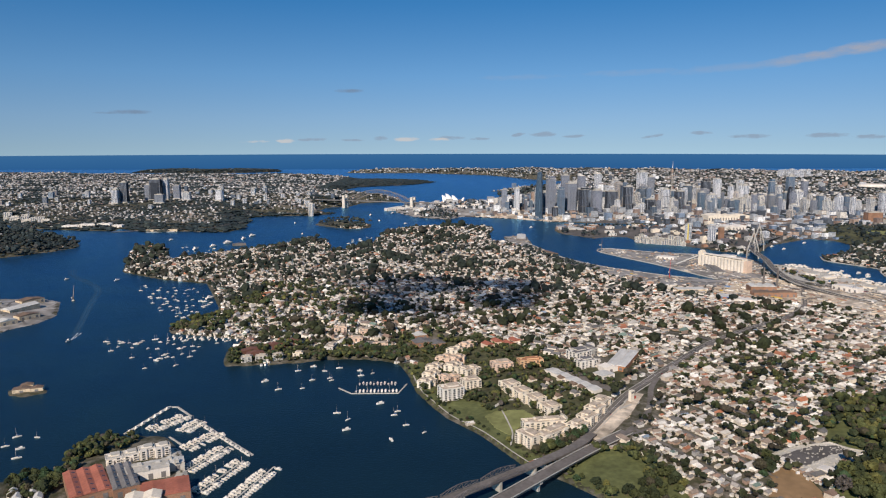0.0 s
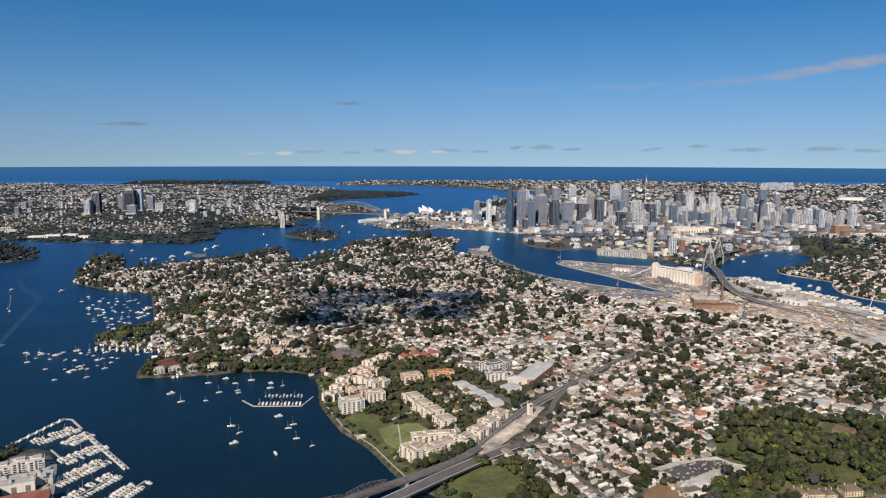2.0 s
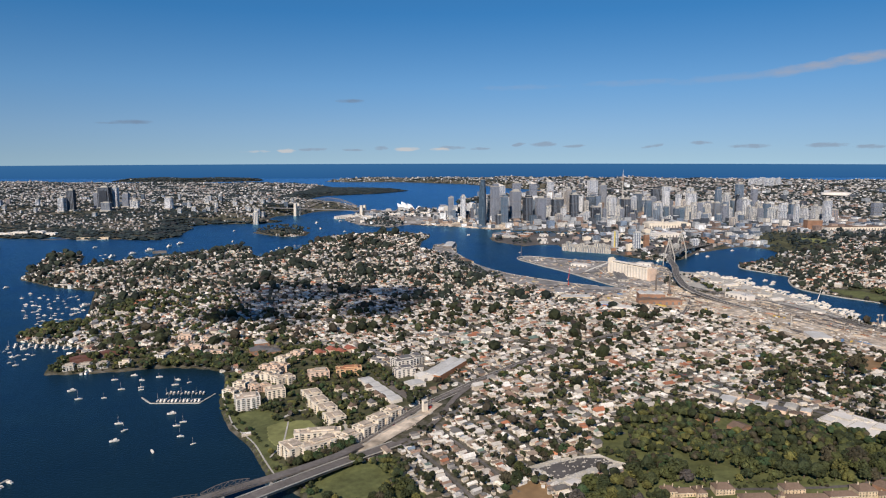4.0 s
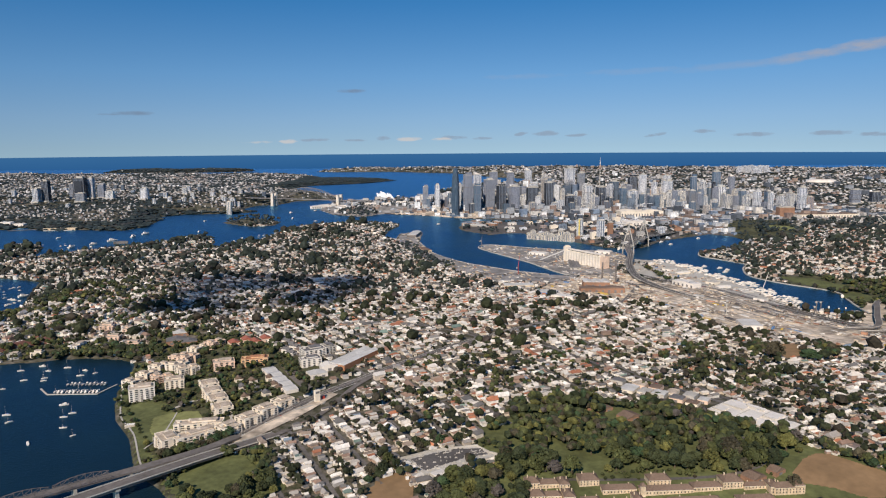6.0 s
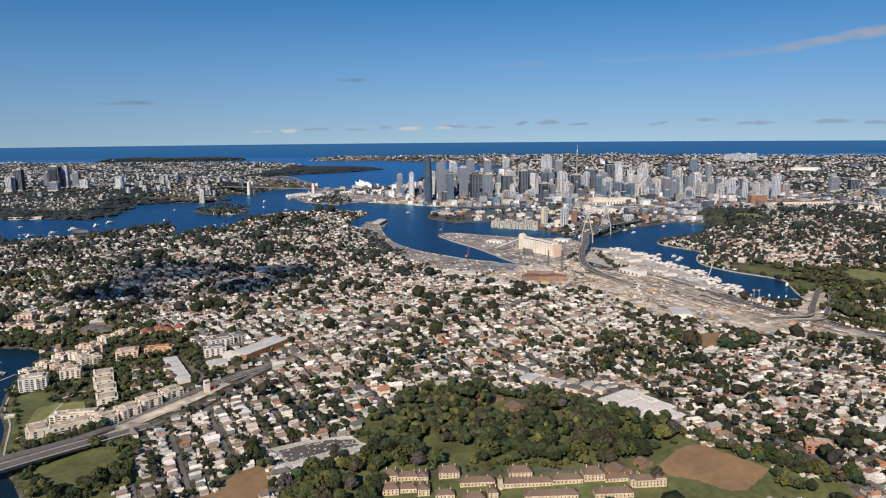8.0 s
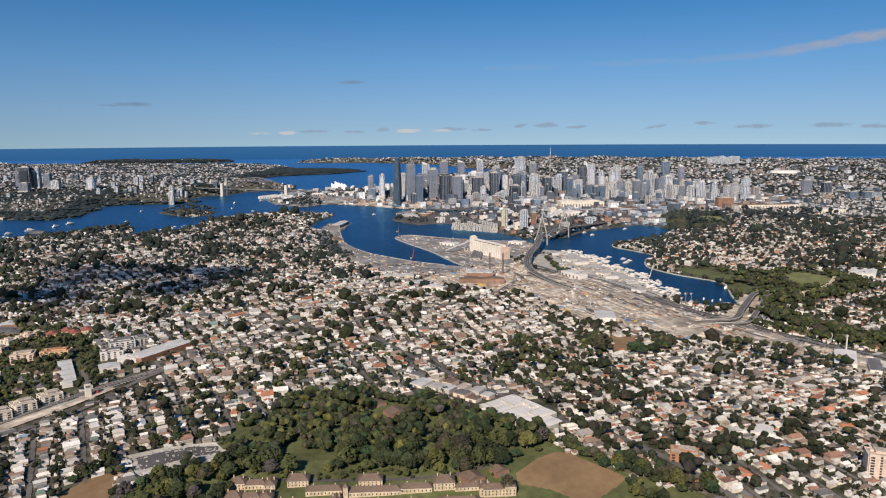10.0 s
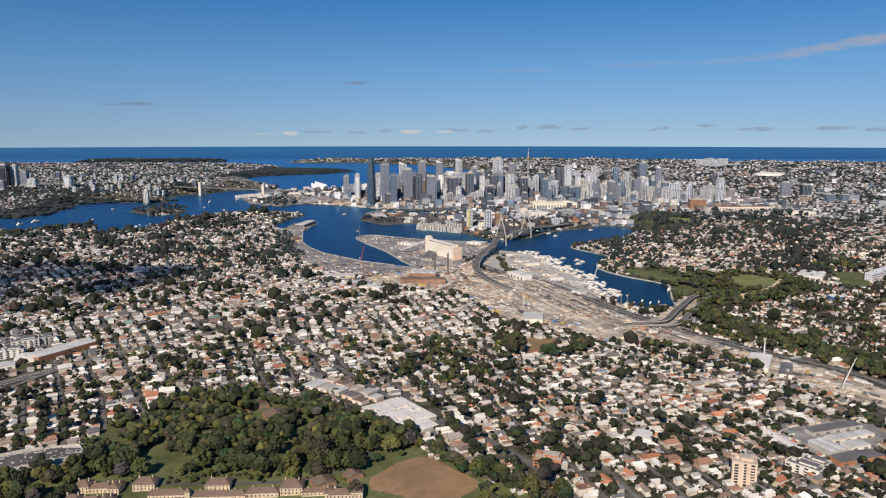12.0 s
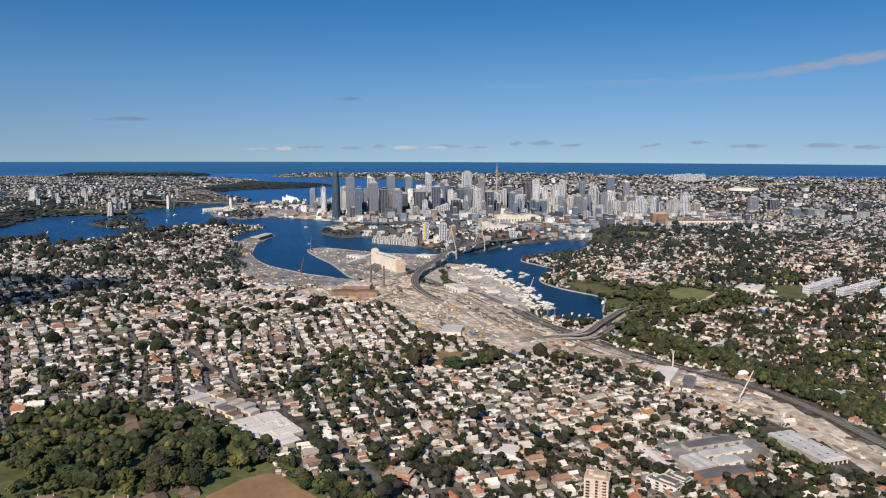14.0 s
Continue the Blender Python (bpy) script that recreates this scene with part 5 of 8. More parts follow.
def city():
    leaning_tower()
    observation_tower()
    T = [("slab_tower", 534, 1781, 24, 20, 99, F_PALE, "tall pale square tower with deep window bays", 10, "box"),
         ("unfinished_tower", 268, 1590, 18, 20, 92, F_ROSE, "tall tower under construction with grey cladding", 15, "mast"),
         ("office_tower", 288, 1570, 13, 18, 70, F_BLUE, "slender grey-blue glass tower on the waterfront", 15, "box"),
         ("office_tower", 317, 1608, 22, 26, 80, F_ROSE, "rose-grey waterfront office tower", 12, "box"),
         ("office_tower", 342, 1582, 18, 26, 68, F_DARK, "dark banded waterfront office tower", 12, "box"),
         ("office_tower", 371, 1582, 20, 26, 66, F_ROSE, "grey banded waterfront office tower", 12, "box"),
         ("dark_tower", 678, 1729, 20, 20, 79, F_DARK, "dark blue-black glass tower", 5, "box"),
         ("blue_tower", 628, 1625, 14, 16, 58, F_BLUE, "light blue glass tower", 5, "box"),
         ("pale_tower", 641, 1596, 20, 18, 54, F_PALE, "pale grey gridded tower", 5, "box"),
         ("ribbed_tower", 692, 1693, 16, 16, 86, F_PALE, "pale ribbed tower with a rounded top", 5, "mast"),
         ("grey_glass_tower", 862, 1675, 17, 17, 92, F_BLUE, "grey-blue glass residential tower", 0, "box"),
         ("slim_tower", 780, 1600, 12, 14, 84, F_BLUE, "slim blue-grey glass tower", 0, "box"),
         ("grey_glass_tower", 905, 1690, 13, 15, 80, F_ROSE, "slim grey tower", 0, "wedge"),
         ("tan_tower", 968, 1485, 16, 14, 65, F_PALE, "tan stepped residential tower", 0, "box"),
         ("white_tower", 880, 1500, 14, 14, 56, F_PALE, "pair of white residential towers", 0, "box"),
         ("white_tower", 905, 1490, 8, 12, 54, F_PALE, "slender white residential tower", 0, "box"),
         ("brick_block", 883, 1384, 32, 20, 33, M_BRICK, "red-brown brick block beside a rail yard", 0, "box"),
         ("dark_block", 420, 1640, 26, 20, 60, F_DARK, "dark glass office block", 8, "box"),
         ("dark_block", 500, 1600, 22, 18, 44, F_DARK, "black glass office block", 4, "box"),
         ("stone_tower", 200, 1660, 12, 14, 66, F_PALE, "cream rounded residential tower", 0, "box"),
         ("stone_tower", 172, 1680, 14, 14, 62, F_ROSE, "tan residential tower", 0, "box"),
         ("steel_tower", 390, 1830, 18, 18, 88, F_ROSE, "grey tower with a sloped top", 10, "wedge"),
         ("steel_tower", 345, 1820, 20, 18, 90, F_ROSE, "grey-brown office tower", 10, "box"),
         ("steel_tower", 300, 1760, 18, 18, 86, F_PALE, "pale tower with a curved white crown", 10, "wedge"),
         ("steel_tower", 440, 1860, 16, 18, 92, F_PALE, "pale tower with a slanted crown", 10, "wedge"),
         ("stone_tower", 480, 1840, 18, 16, 76, F_MIX, "stone-coloured office tower", 8, "box"),
         ("stone_tower", 575, 1840, 18, 16, 84, F_MIX, "brown office tower", 8, "box"),
         ("stone_tower", 740, 1650, 18, 16, 72, F_PALE, "pale concrete tower", 4, "box"),
         ("stone_tower", 760, 1720, 15, 16, 82, F_FINE, "cream residential tower", 4, "mast"),
         ("stone_tower", 815, 1640, 14, 16, 70, F_FINE, "white residential tower with balconies", 4, "box"),
         ("stone_tower", 840, 1600, 12, 14, 62, F_FINE, "white slim residential tower", 4, "box"),
         ("blue_tower", 690, 1590, 22, 16, 44, F_BLUE, "blue-grey curved glass block", 4, "box"),
         ("hospital_tower", 1206, 1688, 22, 16, 46, F_ROSE, "brown concrete tower block", 0, "box"),
         ("dark_block", 1255, 1690, 22, 16, 40, F_DARK, "dark grey office block", 0, "box"),
         ("grey_block", 1240, 1560, 20, 16, 28, F_BLUE, "blue-grey office block", 0, "box"),
         ("grey_block", 1280, 1570, 20, 16, 27, F_BLUE, "blue-grey office block with a flat roof", 0, "box"),
         ("yellow_slab", 435, 1183, 10, 8, 33, F_PALE, "apartment slab with a bright yellow end wall", 12, "box"),
         ("white_slab", 462, 1150, 12, 8, 35, F_PALE, "white apartment slab", 12, "box"),
         ("rust_slab", 478, 1150, 8, 8, 32, M_BRICK, "rust brown apartment slab", 12, "box")]
    for n, x, y, w, d, top, skin, label, yaw, crown in T:
        ob = tower(n, x, y, w * 0.94, d * 0.8, top, skin, label, yaw, crown)
        if n == "yellow_slab":
            part("end_wall", Form().box(-2.4, -3.35, 0, 2.6, 0.3, 31), M_YELLOW, ob, "bright yellow end wall")
    tall = random.Random(23)
    for k in range(40):
        x = 690 + 330 * (k + tall.random()) / 40
        y = 1640 - 0.30 * (x - 690) + tall.uniform(-60, 70)
        h = tall.uniform(24, 52) * (1.15 - 0.35 * abs(x - 830) / 160)
        tower("apartment_tower", x, y, tall.uniform(9, 15), tall.uniform(10, 14), 8 + max(h, 18), (F_FINE, F_PALE, F_FINE, F_MIX, F_PALE, F_BLUE)[k % 6], "pale high-rise apartment tower in the south of the city", tall.uniform(-6, 12), "box", "tower", "southern city towers")
    for k in range(22):
        x, y = 250 + 20 * k + tall.uniform(-8, 8), 1660 + tall.uniform(-30, 130)
        tower("office_tower", x, y, tall.uniform(13, 19), tall.uniform(14, 18), 8 + tall.uniform(34, 66), (F_MIX, F_NAVY, F_ROSE, F_PALE, F_DARK, F_FINE)[k % 6], "office tower in the middle of the city", tall.uniform(4, 14), "box", "tower", "city towers")
    # lower blocks that fill the city between the landmark towers
    skins = (F_MIX, F_MIX, F_MIX, F_FINE, F_PALE, F_ROSE, F_DARK, F_BLUE, F_NAVY)
    n, low = 0, []
    for x, y in scatter(CITY, 28, 0.48):
        if inland(np.array([x]), np.array([y]))[0] < 12 or within(PYRMONT, x, y) or (y < 1440 and x < 700) or within(WENTWORTH, x, y) or (x < 150 and y < 1840) or (x < 210 and y > 1900) or (x < 250 and y < 1640):
            continue
        ridge = math.exp(-((x - 480) / 270) ** 2 - ((y - 1760) / 150) ** 2) + 0.75 * math.exp(-((x - 790) / 140) ** 2 - ((y - 1640) / 110) ** 2)
        h = 7 + rng.uniform(0.05, 1.0) ** 1.15 * 62 * ridge + rng.uniform(0, 8)
        w, d = rng.uniform(6, 12.5), rng.uniform(7, 13)
        if h < 22:
            w, d = w * 1.3, d * 1.2
        z = float(height(np.array([x]), np.array([y]))[0])
        if h < 19 or n > 130:
            low.append((x, y, w, d, h))
            continue
        tower("city_block", x, y, w, d, z + h, skins[int(rng.integers(0, len(skins)))], "city office or apartment block of middling height", float(rng.normal(8, 4)), "box" if h > 20 else "none", "building", "city blocks")
        n += 1
    # low roofs between the towers
    A = scatter(CITY, 12, 0.5)
    A = A[~((A[:, 0] < 150) & (A[:, 1] < 1850) & (rng.random(len(A)) < 0.6) | (A[:, 0] < 150) & (A[:, 1] > 1935) | (np.hypot(A[:, 0] - 62, A[:, 1] - 2040) < 95))]
    A = A[inland(A[:, 0], A[:, 1]) > 6]
    A = A[~within(PYRMONT, A[:, 0], A[:, 1]) & ~within(WENTWORTH, A[:, 0], A[:, 1])]
    A = A[rng.random(len(A)) < 0.62]
    h = Heap().add(FAR_HOUSES[2], np.column_stack([A, drape(A[:, 0], A[:, 1], 0.5)]), rng.normal(0.14, 0.08, len(A)), np.column_stack([rng.uniform(5, 13, len(A)), rng.uniform(5, 12, len(A)), rng.uniform(2, 9, len(A))]))
    B = np.array(low)
    h.add(FAR_HOUSES[2], np.column_stack([B[:, :2], drape(B[:, 0], B[:, 1], 0.5)]), rng.normal(0.14, 0.08, len(B)), B[:, 2:])
    tagged(new("city_low_blocks", h.mesh("city_low_blocks", M_CITYWALL, M_CITYROOF)), "low city buildings with flat roofs between towers", "buildings", kind="stuff")
    # the business district across the harbour, and blocks of flats on its slopes
    N = [(-725, 1850, 28, 18, 81, F_DARK, "wide dark glass office tower"), (-705, 1868, 13, 14, 80, F_PALE, "slim white office tower"), (-785, 1798, 17, 14, 76, F_DARK, "dark office tower"),
         (-752, 1870, 18, 14, 66, F_ROSE, "grey office tower"), (-670, 1850, 16, 14, 64, F_ROSE, "brown office tower"), (-800, 1780, 14, 14, 58, F_PALE, "tan office block"), (-560, 1850, 18, 14, 54, F_PALE, "white apartment block"),
         (-640, 1830, 20, 14, 48, F_MIX, "mid-rise office block"), (-830, 1850, 18, 14, 56, F_MIX, "mid-rise office block"), (-690, 1780, 22, 14, 46, F_MIX, "low office block"), (-291, 1672, 11, 9, 30, M_SILO, "tan apartment tower on a point")]
    for x, y, w, d, top, skin, label in N:
        tower("office_tower", x, y, w, d, top, skin, label, 0, "box", "tower", "towers across the harbour")
    for k in range(60):
        x, y = rng.uniform(-560, -230), rng.uniform(1760, 2120)
        if k > 30:
            x, y = rng.uniform(-1150, -600), rng.uniform(1640, 2300)
        if inland(np.array([x]), np.array([y]))[0] < 14:
            continue
        z = float(height(np.array([x]), np.array([y]))[0])
        tower("apartment_block", x, y, rng.uniform(6, 12), rng.uniform(6, 10), z + rng.uniform(7, 20), (F_PALE, F_MIX, F_MIX)[k % 3], "pale mid-rise apartment block on a slope", 0, "box", "building", "apartment blocks across the harbour")
    for k in range(26):
        x, y = 1508 + rng.normal(0, 60), 2874 + rng.normal(0, 40)
        z = float(height(np.array([x]), np.array([y]))[0])
        tower("apartment_block", x, y, rng.uniform(12, 24), rng.uniform(12, 18), z + rng.uniform(12, 34), F_PALE, "white apartment tower on a far ridge", 0, "none", "building", "towers on the far ridge")
    for x, y, w in ((-738, 1430, 30), (-706, 1434, 32), (-672, 1436, 26), (-648, 1440, 22)):
        shed("navy_shed", x, y, w, 14, 5, tall.uniform(-4, 8), M_WHITE, M_WHITE, "white navy waterfront shed across the harbour", 2, 1.6, group="waterfront sheds")
    for k in range(12):
        x, y = -958 + 13 * k + tall.uniform(-4, 4), 1566 - 9.5 * k + tall.uniform(0, 26)
        tower("shore_flats", x, y, tall.uniform(11, 17), 12, at_land(x, y) + tall.uniform(6, 13), F_CREAM, "cream apartment block on the northern shore", 20, "none", "apartment building", "flats on the northern shore")
    wall = thing("sandstone_wharf", "long sandstone wharf wall below bushland", "wharf", at=pose(-535, 1381, 0, 0, 0, 5))
    part("wall", Form().box(0, 0, -1, 60, 12, 5), M_SANDSTONE, wall)
    part("apron", Form().box(0, -9, -1, 54, 8, 2.2), M_CONCRETE, wall)
    jetty = thing("long_jetty", "long dark timber jetty on the northern shore", "jetty", at=pose(-606, 1377, 0, 0, 0, 25))
    part("deck", Form().box(0, 0, 0.6, 50, 3, 0.8), M_STEEL, jetty)
    far = []
    for k in range(90):
        x, y = rng.uniform(950, 1900), rng.uniform(1420, 2500)
        z = float(height(np.array([x]), np.array([y]))[0])
        far.append((x, y, z, rng.uniform(8, 20), rng.uniform(8, 16), rng.uniform(6, 18)))
    for k in range(130):
        x, y = rng.uniform(100, 1100), rng.uniform(2250, 3900)
        if inland(np.array([x]), np.array([y]))[0] < 20:
            continue
        z = float(height(np.array([x]), np.array([y]))[0])
        far.append((x, y, z, rng.uniform(7, 14), rng.uniform(8, 13), rng.uniform(6, 20)))
    B = np.array(far)
    h = Heap().add(FAR_HOUSES[2], B[:, :3], rng.normal(0.1, 0.3, len(B)), B[:, 3:])
    tagged(new("far_mid_rise_blocks", h.mesh("far_mid_rise_blocks", M_CITYWALL, M_CITYROOF)), "distant pale mid-rise blocks among suburbs", "buildings", kind="stuff")
    return n



# ---- trees as things ----
def crown_form(seed, lobes=34, leaves=150):
    """A broad crown: many uneven lumps of foliage over a dome, with sprays of leaves breaking the outline."""
    r = random.Random(seed * 7 + 1)
    f = lump(5, seed, 1, 0.7)
    squat = r.uniform(0.75, 1.15)
    for k in range(lobes):
        a, b = k * 2.399 + r.uniform(-0.5, 0.5), math.asin(min(1, (k + 0.5) / lobes * 1.05)) - 0.12
        d = r.uniform(0.30, 0.46)
        c = Vector((math.cos(a) * math.cos(b) * d, math.sin(a) * math.cos(b) * d, 0.50 + 0.42 * squat * math.sin(b) * r.uniform(0.8, 1.2)))
        base = lump(1, seed * 100 + k, 1)
        w = r.uniform(0.16, 0.34)
        f.put([c + Vector((p[0] * w, p[1] * w, (p[2] - 0.5) * w * 0.85)) for p in base.v], (), base.t)
    for _ in range(leaves):
        a, b, d = r.uniform(0, math.tau), r.uniform(-0.2, 1.3), r.uniform(0.42, 0.60)
        c = Vector((math.cos(a) * math.cos(b) * d, math.sin(a) * math.cos(b) * d, 0.56 + 0.40 * squat * math.sin(b)))
        e = r.uniform(0.03, 0.07)
        f.put([c + Vector((r.uniform(-e, e), r.uniform(-e, e), r.uniform(-e, e))) for _ in range(3)], (), [(0, 1, 2)])
    return f


def trunk_form(seed):
    r = random.Random(seed)
    f = Form().tube((0, 0, -0.1), (0.02, 0, 0.34), 0.055, 0.035, 7)
    for k in range(4):
        a = k * 1.6 + r.uniform(0, 0.6)
        f.tube((0.02, 0, 0.30), (math.cos(a) * 0.26, math.sin(a) * 0.26, 0.62), 0.026, 0.012, 5)
    return f


TREE_PROTOS = []


def tree(x, y, w, h, k, label, group):
    """A tree of its own, from one of six kinds."""
    z = float(height(np.array([x]), np.array([y]))[0])
    if not TREE_PROTOS:
        for s in range(6):
            TREE_PROTOS.append((crown_form(40 + s).mesh("crown", M_LEAF_OB), trunk_form(s).mesh("trunk", M_BARK)))
    crown, trunk = TREE_PROTOS[k % 6]
    ob = thing("tree", label, "tree", group, at=pose(x, y, z, 0, 0, (k * 67) % 360) @ Matrix.Diagonal((w, w, h, 1)))
    part("crown", crown, None, ob)
    part("trunk", trunk, None, ob)
    return ob


CLEARINGS = [[(212, 378), (229, 378), (229, 357), (216, 363)], [(243, 353), (250, 332), (275, 332), (275, 344), (260, 345), (252, 359)], [(230, 300), (230, 324), (250, 329), (312, 325), (320, 321), (345, 321), (345, 300)],
             [(307, 372), (320, 374), (314, 353), (306, 357)], [(310, 353), (317, 349), (314, 334), (308, 339)], [(342, 368), (356, 367), (355, 349), (345, 349)], [(274, 410), (306, 398), (306, 378), (292, 384), (278, 398)],
             [(241, 375), (249, 373), (250, 364), (242, 366)], [(300, 362), (305, 364), (305, 355), (300, 355)], [(336, 312), (336, 326), (349, 326), (349, 312)]]
TREE_STUFF = []


def plant(poly, spacing, w0, w1, chance=1.0, avoid=(), things=0, label="broad dark green park tree", group="park trees"):
    """Trees over an area of the plan; the nearest as things, the rest kept for the joined wood."""
    A = scatter(poly, spacing, 0.48)
    A = A[rng.random(len(A)) < chance]
    for p in avoid:
        A = A[~within(p, A[:, 0], A[:, 1])]
    A = A[inland(A[:, 0], A[:, 1]) > 1.0]
    A = A[np.argsort(A[:, 1])]
    w = rng.uniform(w0, w1, len(A)) * rng.choice([1, 1, 1.25], len(A))
    h = w * rng.uniform(0.75, 1.15, len(A))
    for i in range(min(things, len(A))):
        tree(A[i, 0], A[i, 1], w[i], h[i], int(rng.integers(0, 60)), label, group)
    TREE_STUFF.append(np.column_stack([A, w, h])[things:])


def belt(line, wide, spacing, w0, w1, **kw):
    """A belt of trees along a line of the plan."""
    P = np.asarray(line, float)
    T = np.gradient(P, axis=0)
    T /= np.linalg.norm(T, axis=1)[:, None]
    N = np.stack([-T[:, 1], T[:, 0]], 1)
    plant([tuple(p) for p in np.concatenate([P + N * wide / 2, (P - N * wide / 2)[::-1]])], spacing, w0, w1, **kw)


plant(WOOD, 6.0, 4.2, 8.4, 0.95, CLEARINGS + [RUIN_YARD], things=112)
plant([(236, 323), (236, 332), (345, 328), (345, 319)], 3.6, 1.0, 2.8, 0.7, (), things=26, label="small garden shrub before the hospital", group="hospital garden shrubs")
belt([(350, 373), (358, 363), (366, 352), (374, 344)], 9, 4.8, 3.6, 6, chance=0.75, things=10, label="spreading tree between drive and supermarket", group="trees beside the oval")
belt([(376, 343), (384, 334), (394, 325), (405, 319), (418, 311), (432, 303)], 8, 4.2, 3.6, 6.2, things=26, label="dense green tree beside the oval", group="trees beside the oval")
belt([(396, 309), (404, 303), (412, 300)], 8, 4.6, 4, 6.5, things=5, label="dense green tree beside the oval", group="trees beside the oval")
belt([(351, 333), (356, 336), (362, 340)], 5, 4.0, 3.0, 4.6, chance=0.8, things=4, label="dark shrub at the oval's corner", group="trees beside the oval")
belt([(158, 328), (164, 338), (170, 345)], 7, 4.5, 4, 6, things=9, label="dark pine beside the bare lot", group="trees beside the bare lot")
belt([(176, 361), (190, 366), (206, 370)], 6, 4.4, 3, 5, chance=0.85, things=9, label="dense tree behind the rubble yard", group="trees behind the yard")
plant(BRIDGE_PARK, 5, 3.0, 5.6, 0.85, [[(68, 340), (74, 354), (90, 360), (104, 344), (96, 324), (82, 324)]], things=36, label="tree in the park beside the bridge", group="bridge park trees")
belt([(50, 361), (60, 367), (71, 374), (80, 381)], 5, 3.2, 3.8, 5.4, things=18, label="dark fig tree between road and apartments", group="trees beside the apartments")
plant(FLATS, 4.6, 2.4, 4.8, 0.54, [LAWN_NEAR_FLATS, [(72, 484), (84, 486), (112, 436), (98, 432)], [(96, 484), (96, 516), (120, 524), (126, 462), (108, 460)], [(-4, 420), (8, 440), (24, 434), (30, 420), (38, 388), (48, 370), (40, 352), (20, 380)], [(66, 362), (72, 380), (120, 440), (136, 466), (150, 458), (100, 380), (80, 360)]], things=0)
belt([(41, 368), (29, 391), (20, 404), (9, 420), (-1, 442), (-10, 468), (-16, 498)], 4, 4, 1.6, 3.0, chance=0.85, things=22, label="small round shrub on the foreshore", group="foreshore shrubs")
plant(SCHOOL, 5.5, 3.5, 6, 0.85, [[(-24, 552), (-8, 548), (6, 556), (-4, 572), (-20, 584)]])
belt([(-30, 540), (-60, 548), (-100, 545)], 18, 5, 4, 6.5)
plant([(-60, 538), (-120, 528), (-163, 522), (-168, 560), (-110, 580), (-60, 560)], 5.4, 3.2, 6, 0.62)
plant([(-250, 640), (-226, 660), (-212, 690), (-190, 690), (-200, 640), (-180, 615), (-240, 622)], 7, 5, 8, 0.95)
plant([(-210, 700), (-220, 740), (-190, 750), (-170, 700)], 8, 5, 8, 0.8)
plant([(130, 400), (160, 480), (250, 560), (400, 540), (420, 440), (330, 420), (220, 390)], 8.0, 3.0, 5.4, 0.34)
plant([(-170, 600), (-196, 690), (-200, 800), (-110, 800), (-60, 690), (-70, 605)], 8.5, 3.6, 6.6, 0.5)
plant([(692, 290), (690, 440), (676, 480), (700, 560), (800, 540), (860, 430), (830, 290)], 7, 3.6, 6.8, 0.46, [[(652, 458), (655, 404), (712, 392), (716, 446)]])
belt([(600, 392), (600, 372), (606, 352), (612, 338)], 6, 4.5, 3, 5, chance=0.85)
belt([(552, 374), (570, 382), (588, 390)], 4, 4.5, 2.5, 4, chance=0.7)
belt([(566, 600), (592, 552), (616, 515), (646, 476), (664, 424), (672, 370), (682, 300)], 10, 5, 4, 6.5, chance=0.9, avoid=[FLYOVER])
plant([(136, 1110), (160, 1000), (186, 915), (212, 890), (220, 905), (198, 950), (180, 1010), (156, 1120)], 8, 5, 8, 0.9)
plant(BAY_PARK, 7, 3.6, 7.0, 0.85, [[(674, 745), (704, 772), (728, 752), (724, 730), (692, 702), (676, 715)], [(592, 832), (624, 810), (646, 757), (622, 748), (596, 785)], [(604, 720), (631, 740), (640, 706), (606, 690)], FLYOVER])
plant([(786, 820), (860, 830), (850, 790), (800, 786)], 9, 5, 8, 0.8)
plant([(300, 1560), (480, 1545), (700, 1520), (860, 1440), (700, 1450), (480, 1470)], 15, 6, 10, 0.4)
plant([(560, 1150), (480, 1110), (440, 1150), (560, 1300), (640, 1240)], 12, 5, 8, 0.45)
plant([(-10, 1720), (140, 1700), (140, 1900), (10, 1930)], 15, 6, 11, 0.55)
plant([(150, 1980), (420, 2060), (420, 2140), (200, 2120)], 16, 8, 12, 0.7)
belt(LINK_BELT, 27, 5.5, 4, 7.5, chance=0.95, avoid=[FLYOVER])
belt([(505, 530), (520, 520), (555, 520), (580, 470), (594, 430)], 7, 6, 4, 6.5, chance=0.6)
plant([(424, 536), (440, 548), (438, 504), (420, 508)], 7, 5, 7.5, 0.9)
plant([(464, 498), (478, 536), (490, 526), (476, 498)], 7, 5, 7.5, 0.9)
plant([(566, 990), (578, 1030), (640, 1060), (640, 960), (598, 925), (586, 955)], 8, 4, 7.5, 0.7)
belt([(455, 930), (462, 905), (456, 860), (458, 824), (464, 790)], 7, 6, 3.5, 6, chance=0.85)
plant([(-222, 338), (-203, 349), (-203, 372), (-203, 382), (-182, 393), (-172, 386), (-178, 372), (-192, 360), (-190, 340), (-188, 318), (-210, 318)], 4.2, 3.0, 5.2, 0.9, things=34, label="dark green waterside tree on the point", group="trees on the marina point")
plant(GOAT_ISLAND, 14, 8, 13, 0.75)
plant([(-30, 1640), (40, 1600), (66, 1655), (60, 1690), (-50, 1710)], 9, 6, 9, 0.95)
plant([(-240, 1240), (-212, 1268), (-176, 1195), (-200, 1180)], 10, 6, 10, 0.9)
plant(WOOLWICH, 15, 9, 14, 0.8)
plant([(780, 1260), (1000, 1330), (1040, 1240), (800, 1180), (720, 1160)], 18, 9, 15, 0.75)
plant(WENTWORTH, 11, 4, 8, 0.6, [[(768, 1240), (800, 1268), (838, 1240), (800, 1184)]])
plant(PYRMONT, 14, 4, 8, 0.55)
